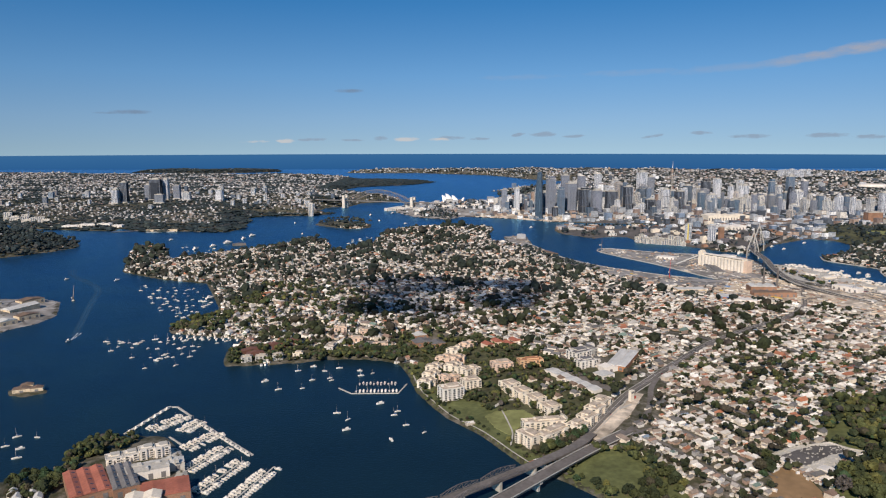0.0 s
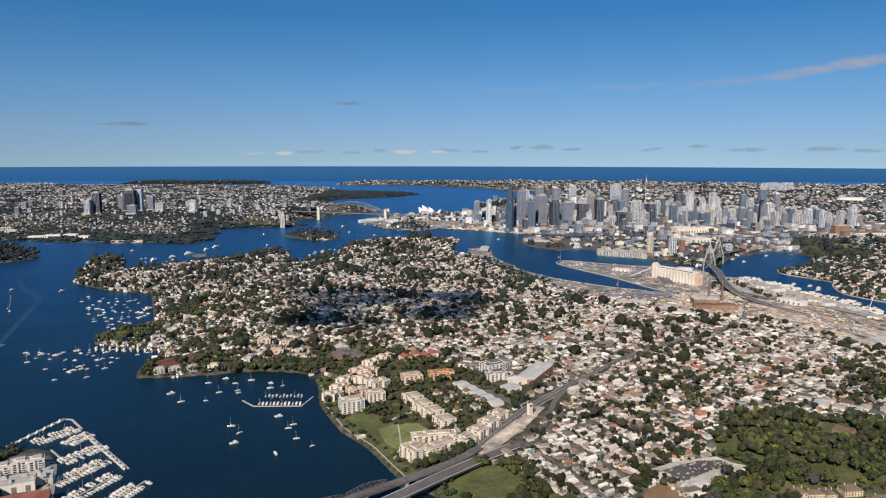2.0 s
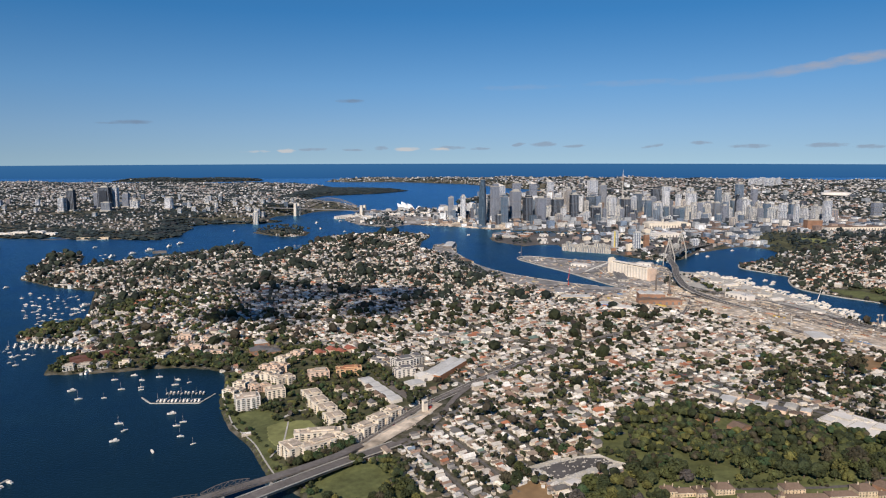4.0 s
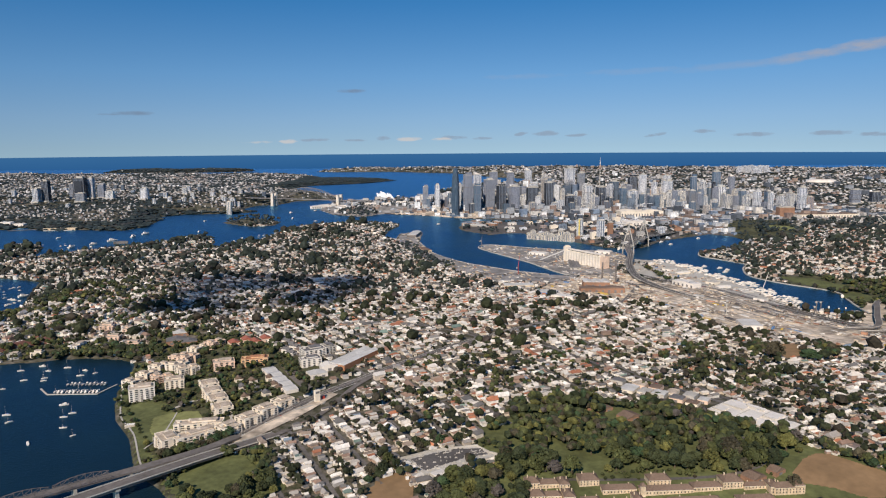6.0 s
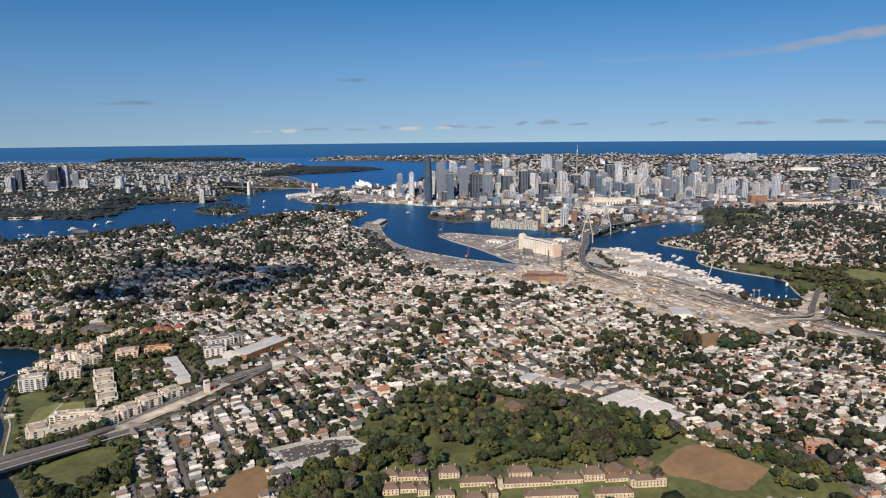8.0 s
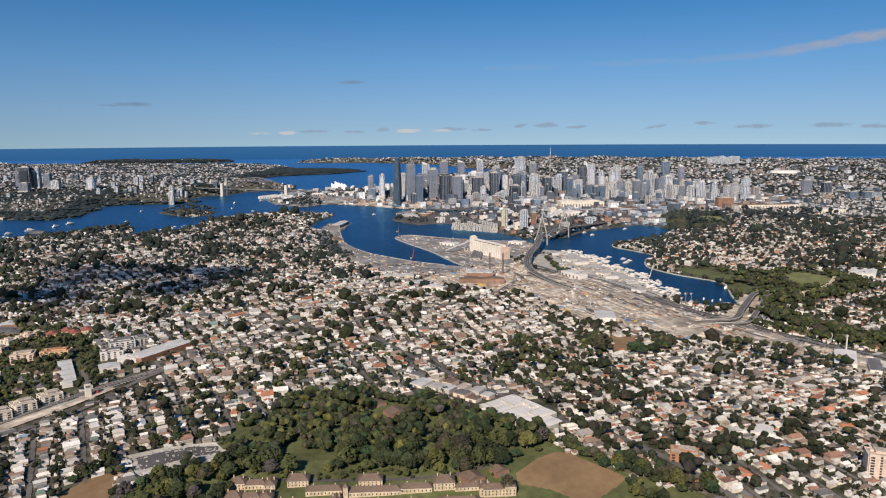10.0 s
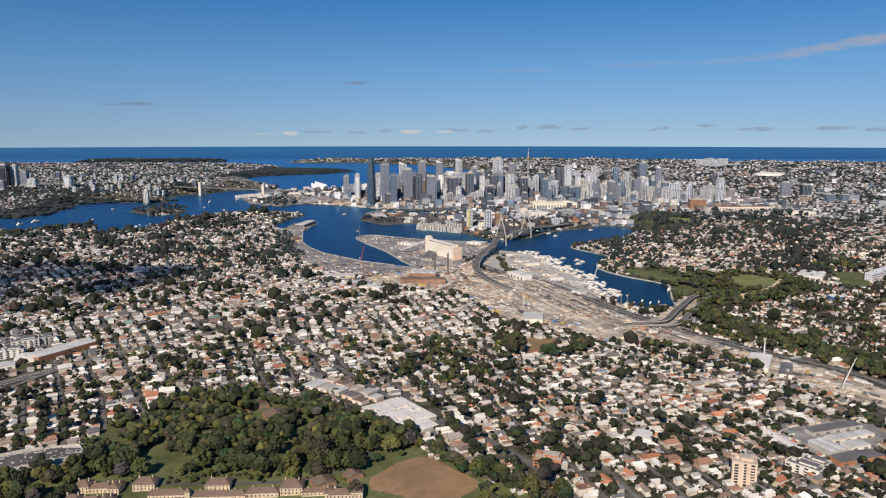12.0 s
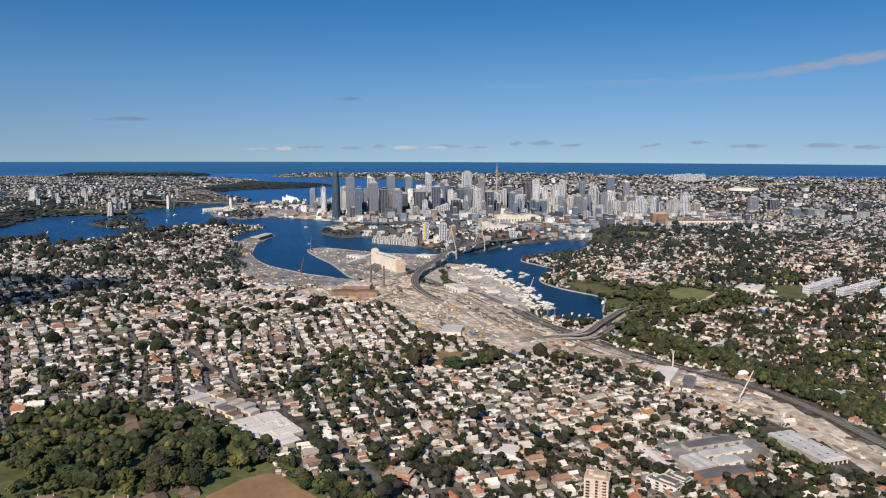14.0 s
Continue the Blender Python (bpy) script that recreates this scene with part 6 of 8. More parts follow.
plant([(220, 1350), (300, 1300), (320, 1275), (260, 1270)], 12, 6, 10, 0.7)
plant([(130, 2180), (220, 2240), (330, 2480), (420, 2400), (280, 2120)], 24, 14, 22, 0.8)


for k, (x, y, w, h) in enumerate(((433, 503, 13, 12), (455, 499, 14, 9), (467, 501, 9, 7), (483, 519, 9, 7.5), (527, 519, 8, 7))):
    tree(x, y, w, h, 3 + k, "huge dark fig tree beside the dry playing field", "fig trees beside the field")


def wood_mesh():
    A = np.concatenate(TREE_STUFF)
    z = drape(A[:, 0], A[:, 1])
    t, far = Heap(), Heap()
    big = [lump(9, 60 + s, 1, 1.1) for s in range(5)]
    k = rng.integers(0, 5, len(A))
    for i in range(5):
        for near in (True, False):
            m = (k == i) & ((A[:, 1] < 900) == near)
            (t if near else far).add(big[i] if near else MID_TREES[i % 4], np.column_stack([A[m, :2], z[m] - 0.4]), rng.uniform(0, 6, m.sum()), np.column_stack([A[m, 2], A[m, 2], A[m, 3]]))
    tagged(new("woodland_trees", t.mesh("woodland_trees", M_WOODLEAF)), "dense dark green trees in parks and along roads", "trees", kind="stuff")
    tagged(new("shore_trees", far.mesh("shore_trees", M_HAZELEAF)), "dark trees on far points and islands, tinted blue for haze", "trees", kind="stuff")


wood_mesh()


# ---- sheds, blocks and landmarks ----
def at_ground(x, y):
    return float(height(np.array([float(x)]), np.array([float(y)]))[0])


def shed(name, x, y, w, d, h, yaw, wall, roofing, label, gables=2, rise=0.8, category="building", group="", foot=None, lights=0):
    """A long low building: walls, a roof in several gables, roof lights and dark door openings."""
    z = max(at_ground(x, y), 0.6) if foot is None else foot
    label = label if len(label.split()) > 3 else label + " by the water"
    ob = thing(name, label, category, group, at=pose(x, y, z, 0, 0, yaw))
    part("wall", Form().box(0, 0, -1.0, w, d, h + 1.0), wall, ob)
    for g in range(gables):
        gw = w / gables
        cx = -w / 2 + gw * (g + 0.5)
        cover = part("roof", Form().roof(cx, 0, h, gw * 0.995, d * 1.02, rise, 0, 0, 0, 0.12).put([(cx - gw / 2, -d / 2, h), (cx + gw / 2, -d / 2, h), (cx, -d / 2, h + rise), (cx - gw / 2, d / 2, h), (cx + gw / 2, d / 2, h), (cx, d / 2, h + rise)], (), [(0, 1, 2), (4, 3, 5)]), roofing, ob)
        for k in range(lights):
            yy = -d / 2 + d * (k + 0.5) / lights
            part("roof_light", Form().put([(cx + gw * 0.12, yy - 0.5, h + rise * 0.80), (cx + gw * 0.36, yy - 0.5, h + rise * 0.32), (cx + gw * 0.36, yy + 0.5, h + rise * 0.32), (cx + gw * 0.12, yy + 0.5, h + rise * 0.80)], [(0, 1, 2, 3)]), M_GLASS, cover)
    n = max(1, int(w / 6))
    for k in range(n):
        part("door", Form().box(-w / 2 + w * (k + 0.5) / n, -d / 2 - 0.03, 0, min(2.2, w / n * 0.6), 0.1, h * 0.6), M_DARKROOF, ob, "dark door opening")
    return ob


city()


WINDOW = Form().box(0, 0, 0, 1.5, 0.10, 0.78).mesh("window", M_GLASS)


def flats(name, x, y, w, d, floors, yaw, wall, label, group="apartments by the water", step=True, roofing=None):
    """An apartment block: stepped body, window grid, balconies, parapet and penthouse."""
    z = at_ground(x, y)
    fh = 1.22
    h = floors * fh
    ob = thing(name, label, "apartment building", group, at=pose(x, y, z, 0, 0, yaw))
    body = Form().box(0, 0, -1.2, w, d, h + 1.2)
    bays = max(2, int(w / 3.6))
    for k in range(0, bays, 2):
        body.box(-w / 2 + w * (k + 0.5) / bays, -d / 2 - 0.45, -1.2, w / bays * 0.86, 1.1, h + 1.2 + (0.9 if (k + floors) % 4 == 0 else -fh * 0.8))
    for k in range(max(1, int(w / 6))):
        body.box(-w / 2 + 2.2 + k * 5.7, d * (0.3 if k % 2 else 0.12), h, 1.7, 1.6, 0.9 + 0.3 * (k % 3))
    part("wall", body, wall, ob)
    part("roof", Form().box(0, 0, h, w * 0.94, d * 0.9, 0.15), roofing or M_TERRACE, ob)
    part("parapet", Form().box(0, -d / 2, h, w, 0.3, 0.42).box(0, d / 2, h, w, 0.3, 0.42).box(-w / 2, 0, h, 0.3, d, 0.42).box(w / 2, 0, h, 0.3, d, 0.42), wall, ob)
    if step:
        top = part("penthouse", Form().box(w * 0.1, d * 0.1, h, w * 0.5, d * 0.5, 1.1), wall, ob)
        part("penthouse_roof", Form().box(w * 0.1, d * 0.1, h + 1.1, w * 0.56, d * 0.56, 0.18), roofing or M_TERRACE, top)
    n, m = max(2, int(w / 3.0)), max(2, int(d / 3.6))
    for f in range(floors):
        for k in range(n):
            u = -w / 2 + w * (k + 0.5) / n
            out = 1.02 if int((u + w / 2) / w * bays) % 2 == 0 else 0.02
            part("window", WINDOW, None, ob, at=pose(u, -d / 2 - out, f * fh + 0.26))
        for k in range(m):
            v = -d / 2 + d * (k + 0.5) / m
            part("window", WINDOW, None, ob, at=pose((w / 2 + 0.02) * (1 if yaw < 0 else -1), v, f * fh + 0.28, 0, 0, 90))
        if f:
            part("balcony", Form().box(w * 0.24, -d / 2 - 0.42, f * fh, w * 0.3, 0.9, 0.14).box(w * 0.22, -d / 2 - 0.84, f * fh, w * 0.3, 0.08, 0.5), wall, ob)
            part("balcony", Form().box(-w * 0.26, -d / 2 - 0.42, f * fh, w * 0.26, 0.9, 0.14).box(-w * 0.26, -d / 2 - 0.84, f * fh, w * 0.26, 0.08, 0.5), wall, ob)
    return ob


def apartments():
    cream, peach = M_CREAM, M_PEACH
    for x, y, w, d, fl, yaw, m in [(62, 380, 24, 8, 4, 40, cream), (48, 375.5, 13, 9, 5, -53, cream), (59, 393.5, 26, 7, 4, 9, cream),
                                   (46, 453, 11, 10, 4, -62, cream), (52, 440, 11, 10, 4, -62, cream), (59, 428, 11, 10, 4, -62, cream), (66, 414, 11, 10, 4, -62, cream),
                                   (77, 386, 11, 9, 4, 48, cream), (85, 396, 11, 9, 4, 48, cream), (92, 407, 11, 9, 4, 48, cream), (99, 421, 11, 9, 3, 48, cream)]:
        flats("apartment_block", x, y, w, d, fl, yaw, m, "cream rendered apartment block with balconies and flat roof")
    flats("apartment_tower", 6, 446, 15, 10, 7, 22, M_WHITE, "white seven-storey apartment block beside the lawn")
    flats("apartment_tower", 20, 463, 12, 9, 5, 22, cream, "cream mid-rise apartment block with balconies")
    for x, y, w, d, fl, yaw in [(-10, 472, 12, 9, 4, 66), (-7, 487, 13, 9, 4, 70), (-5, 503, 13, 9, 4, 74), (3, 520, 13, 9, 4, 66), (12, 534, 13, 9, 4, 60), (22, 541, 12, 9, 4, 60), (9, 498, 12, 10, 5, 70), (20, 487, 13, 10, 5, 40), (12, 512, 12, 9, 5, 66), (6, 478, 12, 9, 4, 40)]:
        c, s = math.cos(math.radians(yaw)), math.sin(math.radians(yaw))
        for o, lower in ((-0.27, 0), (0.27, 1)):
            flats("terraced_apartments", x + w * o * c - lower * 1.5 * -s, y + w * o * s - lower * 1.5 * c, w * 0.5, d - lower, fl - lower, yaw, peach if (x + y) % 3 else cream, "peach and cream terraced apartment block stepping down to the water", "terraced apartments")
    flats("apartment_block", 44, 491, 14, 10, 4, 20, peach, "peach rendered apartment block with balconies")
    flats("apartment_block", 65, 493, 18, 8, 4, 10, M_OCHRE, "sand-orange apartment block with terracotta roof", roofing=M_ORANGE)
    for x, y in ((38, 538), (46, 544), (54, 538), (60, 545)):
        shed("town_house", x, y, 8, 8, 2.8, 30, peach, M_REDROOF, "town house with a terracotta tiled roof", 1, 1.6, "house", "terracotta town houses")
    for k in range(8):
        shed("town_house", 74 + (k % 4) * 4.2, 530 - (k % 4) * 7 + (k // 4) * 14, 5, 7, 2.6, 60, M_WHITE, M_DARKROOF, "white town house with a dark roof", 1, 1.2, "house", "rows of white town houses")
    for x, y, a in ((62, 462, 25), (72, 458, 40), (82, 462, 20), (68, 448, 30), (78, 444, 35), (88, 450, 28), (74, 432, 30), (86, 436, 30), (92, 444, 12)):
        shed("villa", x, y, 5, 4.6, 2.4, a, M_CREAM, M_BROWNROOF if (x + y) % 3 else M_DARKROOF, "cream villa with a dark pitched roof among trees", 1, 1.6, "house", "villas beside the apartments")
    flats("modern_block", 103, 505, 16, 11, 5, 30, M_WHITE, "white and black modern apartment block", "modern blocks", roofing=M_DARKROOF)
    flats("modern_block", 104, 488, 14, 8, 4, 24, M_WHITE, "framed white and charcoal modern apartment block", "modern blocks", roofing=M_DARKROOF)
    flats("modern_block", 112, 514, 9, 11, 4, 30, M_CONCRETE, "grey modern apartment block beside the road", "modern blocks", roofing=M_DARKROOF)
    shed("warehouse", 133, 495, 14, 41, 3.2, -29, M_ORANGE, M_METALROOF, "long warehouse with orange brick walls and grey metal roofs", 2, 1.0)
    shed("warehouse", 112, 466, 12, 9, 3, 30, M_WHITE, M_METALROOF, "white shop building with a blue-grey metal roof", 1, 0.5)
    shed("warehouse", 118, 478, 11, 8, 3.4, 20, M_WHITE, M_WHITE, "white rounded factory hall", 1, 1.4)
    shed("school_hall", -14, 562, 16, 11, 3, 22, M_BRICK, M_DARKROOF, "low hall with a wide slate-grey roof among trees", 1, 1.6)
    shed("school_hall", -2, 555, 12, 9, 3, 22, M_BRICK, M_DARKROOF, "low grey-roofed school building", 1, 1.4)
    shed("school_hall", -16, 576, 12, 9, 3, 22, M_BRICK, M_METALROOF, "low pale-roofed school building", 1, 1.4)
    for k in range(5):
        shed("workshop", 79 + k * 4.9, 476 - k * 8.2, 11, 8, 2.2, -60, M_WHITE, M_METALROOF, "white-roofed workshop in a row", 1, 0.7, group="workshops behind the apartments")
    for x, y, w, d, a in ((300, 1330, 22, 9, -48), (312, 1352, 18, 8, -48), (330, 1300, 16, 9, 20), (338, 1330, 14, 10, 20), (330, 1280, 14, 8, 20)):
        shed("wharf_building", x, y, w, d, 4, a, M_WHITE if x % 4 else M_BRICK, M_METALROOF, "low wharf building with a pale roof on the peninsula", 2, 1.0, group="wharf buildings")
    # brick warehouses and flats on the wooded point
    for x, y, w, d, a in ((-151, 552, 16, 6, 30), (-135, 562, 16, 6, 30), (-146, 543, 13, 5, 26), (-121, 571, 12, 6, 30)):
        shed("brick_warehouse", x, y, w, d, 3.6, a, M_MAROON, M_MAROON, "dark red brick converted warehouse by the water", 1, 1.0, group="brick warehouses on the point")
    for x, y, w in ((-150, 532, 8), (-139, 534, 9), (-127, 537, 8), (-112, 541, 8)):
        flats("waterside_flats", x, y, w, 6, 3, 8, M_CONCRETE if int(x) % 4 else M_CREAM, "grey-cream waterside apartment block on the point", "flats on the point")
    flats("stepped_flats", -88, 556, 7, 15, 4, -8, M_WHITE, "white stepped apartment block on the hillside", "flats on the point")
    for x, y in ((-70, 575), (-62, 590), (-86, 600), (-48, 560)):
        flats("hillside_flats", x, y, 11, 9, 3, 10, peach, "cream hillside apartment block", "flats on the point")
    flats("brick_flats", 506, 319, 9.5, 8, 8, -20, M_PEACH, "orange-cream brick apartment tower with eight storeys", "brick flats")
    flats("brick_flats", 427, 331, 12, 8, 3, -20, M_ORANGE, "orange brick apartment block with flat roof", "brick flats")
    for x, y, w in ((536, 327, 14), (543, 331, 10)):
        flats("terrace_flats", x, y, w, 6, 3, -50, M_WHITE, "white terrace of town houses with grey roofs", "white terraces", roofing=M_DARKROOF)
    for x, y in ((829, 747), (848, 763), (870, 780), (852, 728), (876, 745), (898, 760), (888, 716), (912, 732)):
        tower("courtyard_flats", x, y, 22, 8, at_ground(x, y) + 8.5, F_PALE, "white five-storey apartment block with dark recesses", 35, "none", "apartment building", "white apartment blocks")


apartments()


def asylum():
    """A sandstone hospital: long ranges with hipped slate roofs, pavilions and a clock turret."""
    def pavilion(x, y, w, d, h, label):
        z = at_ground(x, y)
        ob = thing("sandstone_pavilion", label, "building", "old sandstone hospital", at=pose(x, y, z, 0, 0, 2))
        part("wall", Form().box(0, 0, -1, w, d, h + 1), M_SANDSTONE, ob)
        part("roof", Form().roof(0, 0, h, d * 1.08 if w > d else w * 1.08, w * 1.04 if w > d else d * 1.04, min(w, d) * 0.30, math.pi / 2 if w > d else 0, min(w, d) * 0.45, 0, 0.15), M_BROWNROOF, ob)
        for s in (-1, 1):
            part("chimney", Form().box(s * w * 0.3, 0.3, h, 0.4, 0.4, min(w, d) * 0.30 + 0.5), M_SANDSTONE, ob)
        n = max(2, int(w / 1.5))
        for k in range(n):
            for f in range(1 if h < 2.6 else 2):
                part("window", Form().box(-w / 2 + w * (k + 0.5) / n, -d / 2 - 0.02, 0.5 + f * 1.25, 0.42, 0.08, 0.75), M_GLASS, ob)
        part("string_course", Form().box(0, -d / 2 - 0.06, h - 0.35, w * 1.01, 0.14, 0.18), M_CREAM, ob)
        return ob
    for x, y, w, d, h in [(x, y, w, d, h * 0.68) for x, y, w, d, h in [(232.5, 321, 6.5, 6, 4.6), (240, 320.5, 9, 4.6, 3.2), (246.5, 319.5, 4.6, 7, 4.2), (258, 321.5, 9, 6.5, 4.2), (270, 314, 15, 4.8, 3), (289, 319, 10, 6, 4.0), (290.5, 312, 23, 4.8, 3), (308.5, 313, 13, 4.8, 3),
                          (320, 315, 9, 7, 4.6), (330, 312.5, 11, 3.6, 2.4), (342, 309, 12, 5, 4.6), (347, 309.5, 4.6, 6, 5.6), (336.5, 310, 4.4, 6.5, 5), (233, 311, 7, 6, 4.4), (240, 311.5, 8, 4.4, 3), (247, 310, 5, 7, 4.2),
                          (256, 306, 8, 4.6, 3), (268, 303, 9, 6, 3.2), (276, 306, 4, 7, 4), (300, 303, 22, 5, 3.2), (326, 303, 16, 5, 3.2)]]:
        pavilion(x, y, w, d, h, "sandstone hospital range with a hipped slate roof and chimneys")
    z = at_ground(277, 312)
    ob = thing("clock_turret", "square sandstone turret with a pyramid roof", "tower", at=pose(279.5, 309.5, z))
    part("shaft", Form().box(0, 0, -1, 2.0, 2.0, 6), M_SANDSTONE, ob)
    part("roof", Form().roof(0, 0, 5, 2.4, 2.4, 1.5, 0, 1.15), M_BROWNROOF, ob)
    for x, y, w, d in ((283, 402, 13, 7), (296, 390, 11, 8), (332, 318, 9, 7), (344, 322, 7, 5)):
        shed("park_cottage", x, y, w, d, 2.0, 30, M_BRICK, M_BROWNROOF, "low brick hall with a red-brown tiled roof among trees", 1, 1.6)
    # the walled yard with broken slabs and stacked pale rubble
    ob = thing("yard_wall", "low concrete wall round a rubble yard", "wall", at=pose(0, 0, 0))
    pts = RUIN_YARD + RUIN_YARD[:1]
    for a, b in zip(pts, pts[1:]):
        f = Form()
        n = 6
        for i in range(n):
            p, q = Vector(a).lerp(Vector(b), i / n), Vector(a).lerp(Vector(b), (i + 1) / n)
            mid = (p + q) / 2
            f.box(mid.x, mid.y, at_ground(mid.x, mid.y) - 0.4, (q - p).length + 0.1, 0.3, 1.5, math.atan2(q.y - p.y, q.x - p.x))
        part("wall_panel", f, M_CONCRETE, ob)
    patch("asphalt_yard", [(177, 349), (188, 354.5), (201, 359.5), (212, 358.5), (215, 352.5), (202, 348.5), (184, 338)], M_ASPHALT, "dark asphalt yard with parked rubble", "yard", up=0.42, step=1)
    h = Heap()
    P = np.column_stack([rng.uniform(174, 220, 460), rng.uniform(328, 361, 460)])
    P = P[within(RUIN_YARD, P[:, 0], P[:, 1]) & ((rng.random(len(P)) < 0.35) | ~within([(177, 349), (188, 354.5), (201, 359.5), (212, 358.5), (215, 352.5), (202, 348.5), (184, 338)], P[:, 0], P[:, 1]))]
    h.add(Form().box(0, 0, 0, 1, 1, 1, 0, 0, 0.7), np.column_stack([P, drape(P[:, 0], P[:, 1], 0.3)]), rng.normal(0.35, 0.3, len(P)), np.column_stack([rng.gamma(1.5, 0.5, len(P)) + 0.3, rng.gamma(1.5, 0.22, len(P)) + 0.2, rng.uniform(0.2, 0.7, len(P))]))
    tagged(new("rubble", h.mesh("rubble", M_CONCRETE)), "pale concrete rubble and stacked posts in a yard", "rubble", kind="stuff")
    shed("yard_shed", 191.5, 331.5, 8.4, 6.4, 1.7, -56, M_CONCRETE, M_WHITE, "white-roofed shed at the yard's corner", 1, 0.5)


asylum()


def shops_and_sheds():
    market = shed("supermarket", 359.5, 386, 33, 24, 3.0, -54, M_CONCRETE, M_WHITE, "big supermarket with a white metal roof", 4, 0.22)
    for x, y, w, d, h in ((-9, 5, 12, 9, 0.7), (4, -3, 9, 14, 0.5), (12, 5, 7, 10, 0.9), (-12, -6, 6, 7, 0.4), (0, 9, 10, 3.4, 1.0)):
        step = part("raised_roof", Form().box(x, y, 3.1, w, d, h), M_WHITE, market)
        part("roof_edge", Form().box(x, y - d / 2, 3.1, w * 1.02, 0.25, h + 0.2).box(x - w / 2, y, 3.1, 0.25, d, h + 0.2), M_CONCRETE, step)
    for x, y in ((-6, -9), (3, 6), (9, -8), (14, 1), (-13, 9)):
        part("roof_plant", Form().box(x, y, 3.1, 1.6, 1.1, 1.1), M_METALROOF, market)
    shed("supermarket_wing", 372.5, 371, 13, 9, 2.4, -54, M_CONCRETE, M_WHITE, "white-roofed supermarket wing over a loading bay", 2, 0.4)
    for k, (x, y, w, d) in enumerate(((309, 436, 9, 12), (318, 443, 8, 7), (306, 450, 8, 6), (317, 430, 7, 9), (326, 437, 7, 8), (324, 424, 8, 8), (333, 428, 6, 9), (332, 416, 8, 7), (341, 420, 7, 8), (338, 408, 7, 6), (346, 412, 6, 6))):
        shed("shop_building", x, y, w, d, 2.0 + 0.35 * (k % 3), -38, (M_CREAM, M_PEACH, M_CONCRETE)[k % 3], (M_METALROOF, M_TERRACE, M_DARKROOF, M_CONCRETE, M_BROWNROOF)[k % 5], "two-storey shop building with parapet and low metal roof", 1 + k % 2, 0.35, group="shops on the high street")
    shed("white_hall", 474, 357, 11, 10, 3, -20, M_WHITE, M_WHITE, "white-roofed hall among houses", 1, 0.6)
    shed("long_workshop", 542, 350, 5.5, 32, 2.2, 14, M_CONCRETE, M_WHITE, "long narrow white-roofed workshop", 1, 0.5)
    shed("factory", 565, 338, 24, 7, 2.6, 15, M_ORANGE, M_DARKROOF, "factory with a grey roof and orange brick front", 1, 0.8)
    shed("factory_hall", 573.5, 371, 31, 5.5, 2.2, 17, M_CONCRETE, M_DARKROOF, "long low grey factory hall", 1, 0.6, group="factory halls")
    shed("factory_hall", 576, 362, 26, 5, 1.8, 17, M_CREAM, M_METALROOF, "low pale workshop range beside a yard", 3, 0.4, group="factory halls")
    shed("factory_hall", 558.5, 349.5, 10, 13, 2.4, 22, M_CONCRETE, M_METALROOF, "grey ribbed factory hall with pale roof", 2, 0.4, group="factory halls")
    shed("factory_hall", 573, 352, 12, 6, 2.0, 17, M_WHITE, M_METALROOF, "small pale warehouse beside a yard", 1, 0.4, group="factory halls")
    hall = shed("transport_shed", 616, 367, 14.5, 31, 2.8, 17, M_CONCRETE, M_METALROOF, "very long white-roofed transport shed beside the works", 3, 0.2, lights=4)
    for k in range(6):
        part("post", Form().box(-6.4 + k * 2.5, -17.6, -1, 0.5, 0.5, 3.6), M_WHITE, hall)
    part("canopy", Form().box(0, -17, 2.5, 14.2, 3.2, 0.3), M_WHITE, hall)
    shed("works_shed", 587, 479, 13, 30, 3.4, -30, M_WHITE, M_WHITE, "white acoustic shed on the construction site", 1, 0.6)
    shed("works_shed", 596, 462, 7, 24, 3, -28, M_WHITE, M_DARKROOF, "grey-white acoustic shed on the construction site", 1, 0.6)
    shed("works_shed", 458, 600, 16, 22, 3.4, -8, M_WHITE, M_METALROOF, "pale site office shed", 1, 0.4)
    shed("orange_depot", 280, 756, 32, 12, 4, 0, M_SANDSTONE, M_METALROOF, "long depot with orange-yellow walls", 3, 0.6)
    shed("blue_depot", 306, 722, 18, 14, 3.4, -20, M_BLUE, M_METALROOF, "depot with blue walls and pale roof", 2, 0.6)
    shed("white_depot", 318, 704, 22, 12, 3.4, -25, M_WHITE, M_WHITE, "white-roofed depot beside the bay road", 2, 0.5)
    shed("power_station", 366, 770, 28, 16, 7, -6, M_BRICK, M_METALROOF, "derelict brown brick power station", 3, 1.5)
    shed("power_station_hall", 366, 742, 46, 11, 5, -2, M_BRICK, M_BROWNROOF, "long rust-brown turbine hall", 2, 1.2)
    for x, y in ((378, 790), (392, 786)):
        ob = thing("chimney_stack", "tall dark steel chimney stack", "chimney", at=pose(x, y, 1))
        part("stack", Form().tube((0, 0, 0), (0, 0, 26), 1.2, 0.9, 10), M_STEEL, ob)
        part("base", Form().box(0, 0, -0.5, 4, 4, 5), M_BRICK, ob)
    shed("boat_hall", 468, 776, 30, 12, 5, -62, M_WHITE, M_WHITE, "long white boat storage hall by the bay", 1, 0.6, lights=3)
    for k in range(9):
        x, y = 476 + k * 5.6, 920 - k * 27
        if k % 3 == 1:
            continue
        shed("boat_shed", x - 4 + 3 * (k % 2), y + 5 * (k % 4), 7 + 2 * (k % 3), 9 + 3 * (k % 4), 2.0 + 0.4 * (k % 3), -70 + 9 * (k % 3), (M_WHITE, M_CREAM)[k % 2], (M_WHITE, M_METALROOF, M_CONCRETE)[k % 3], "white-roofed boat shed along the bay", 2, 0.5, group="boat sheds along the bay")
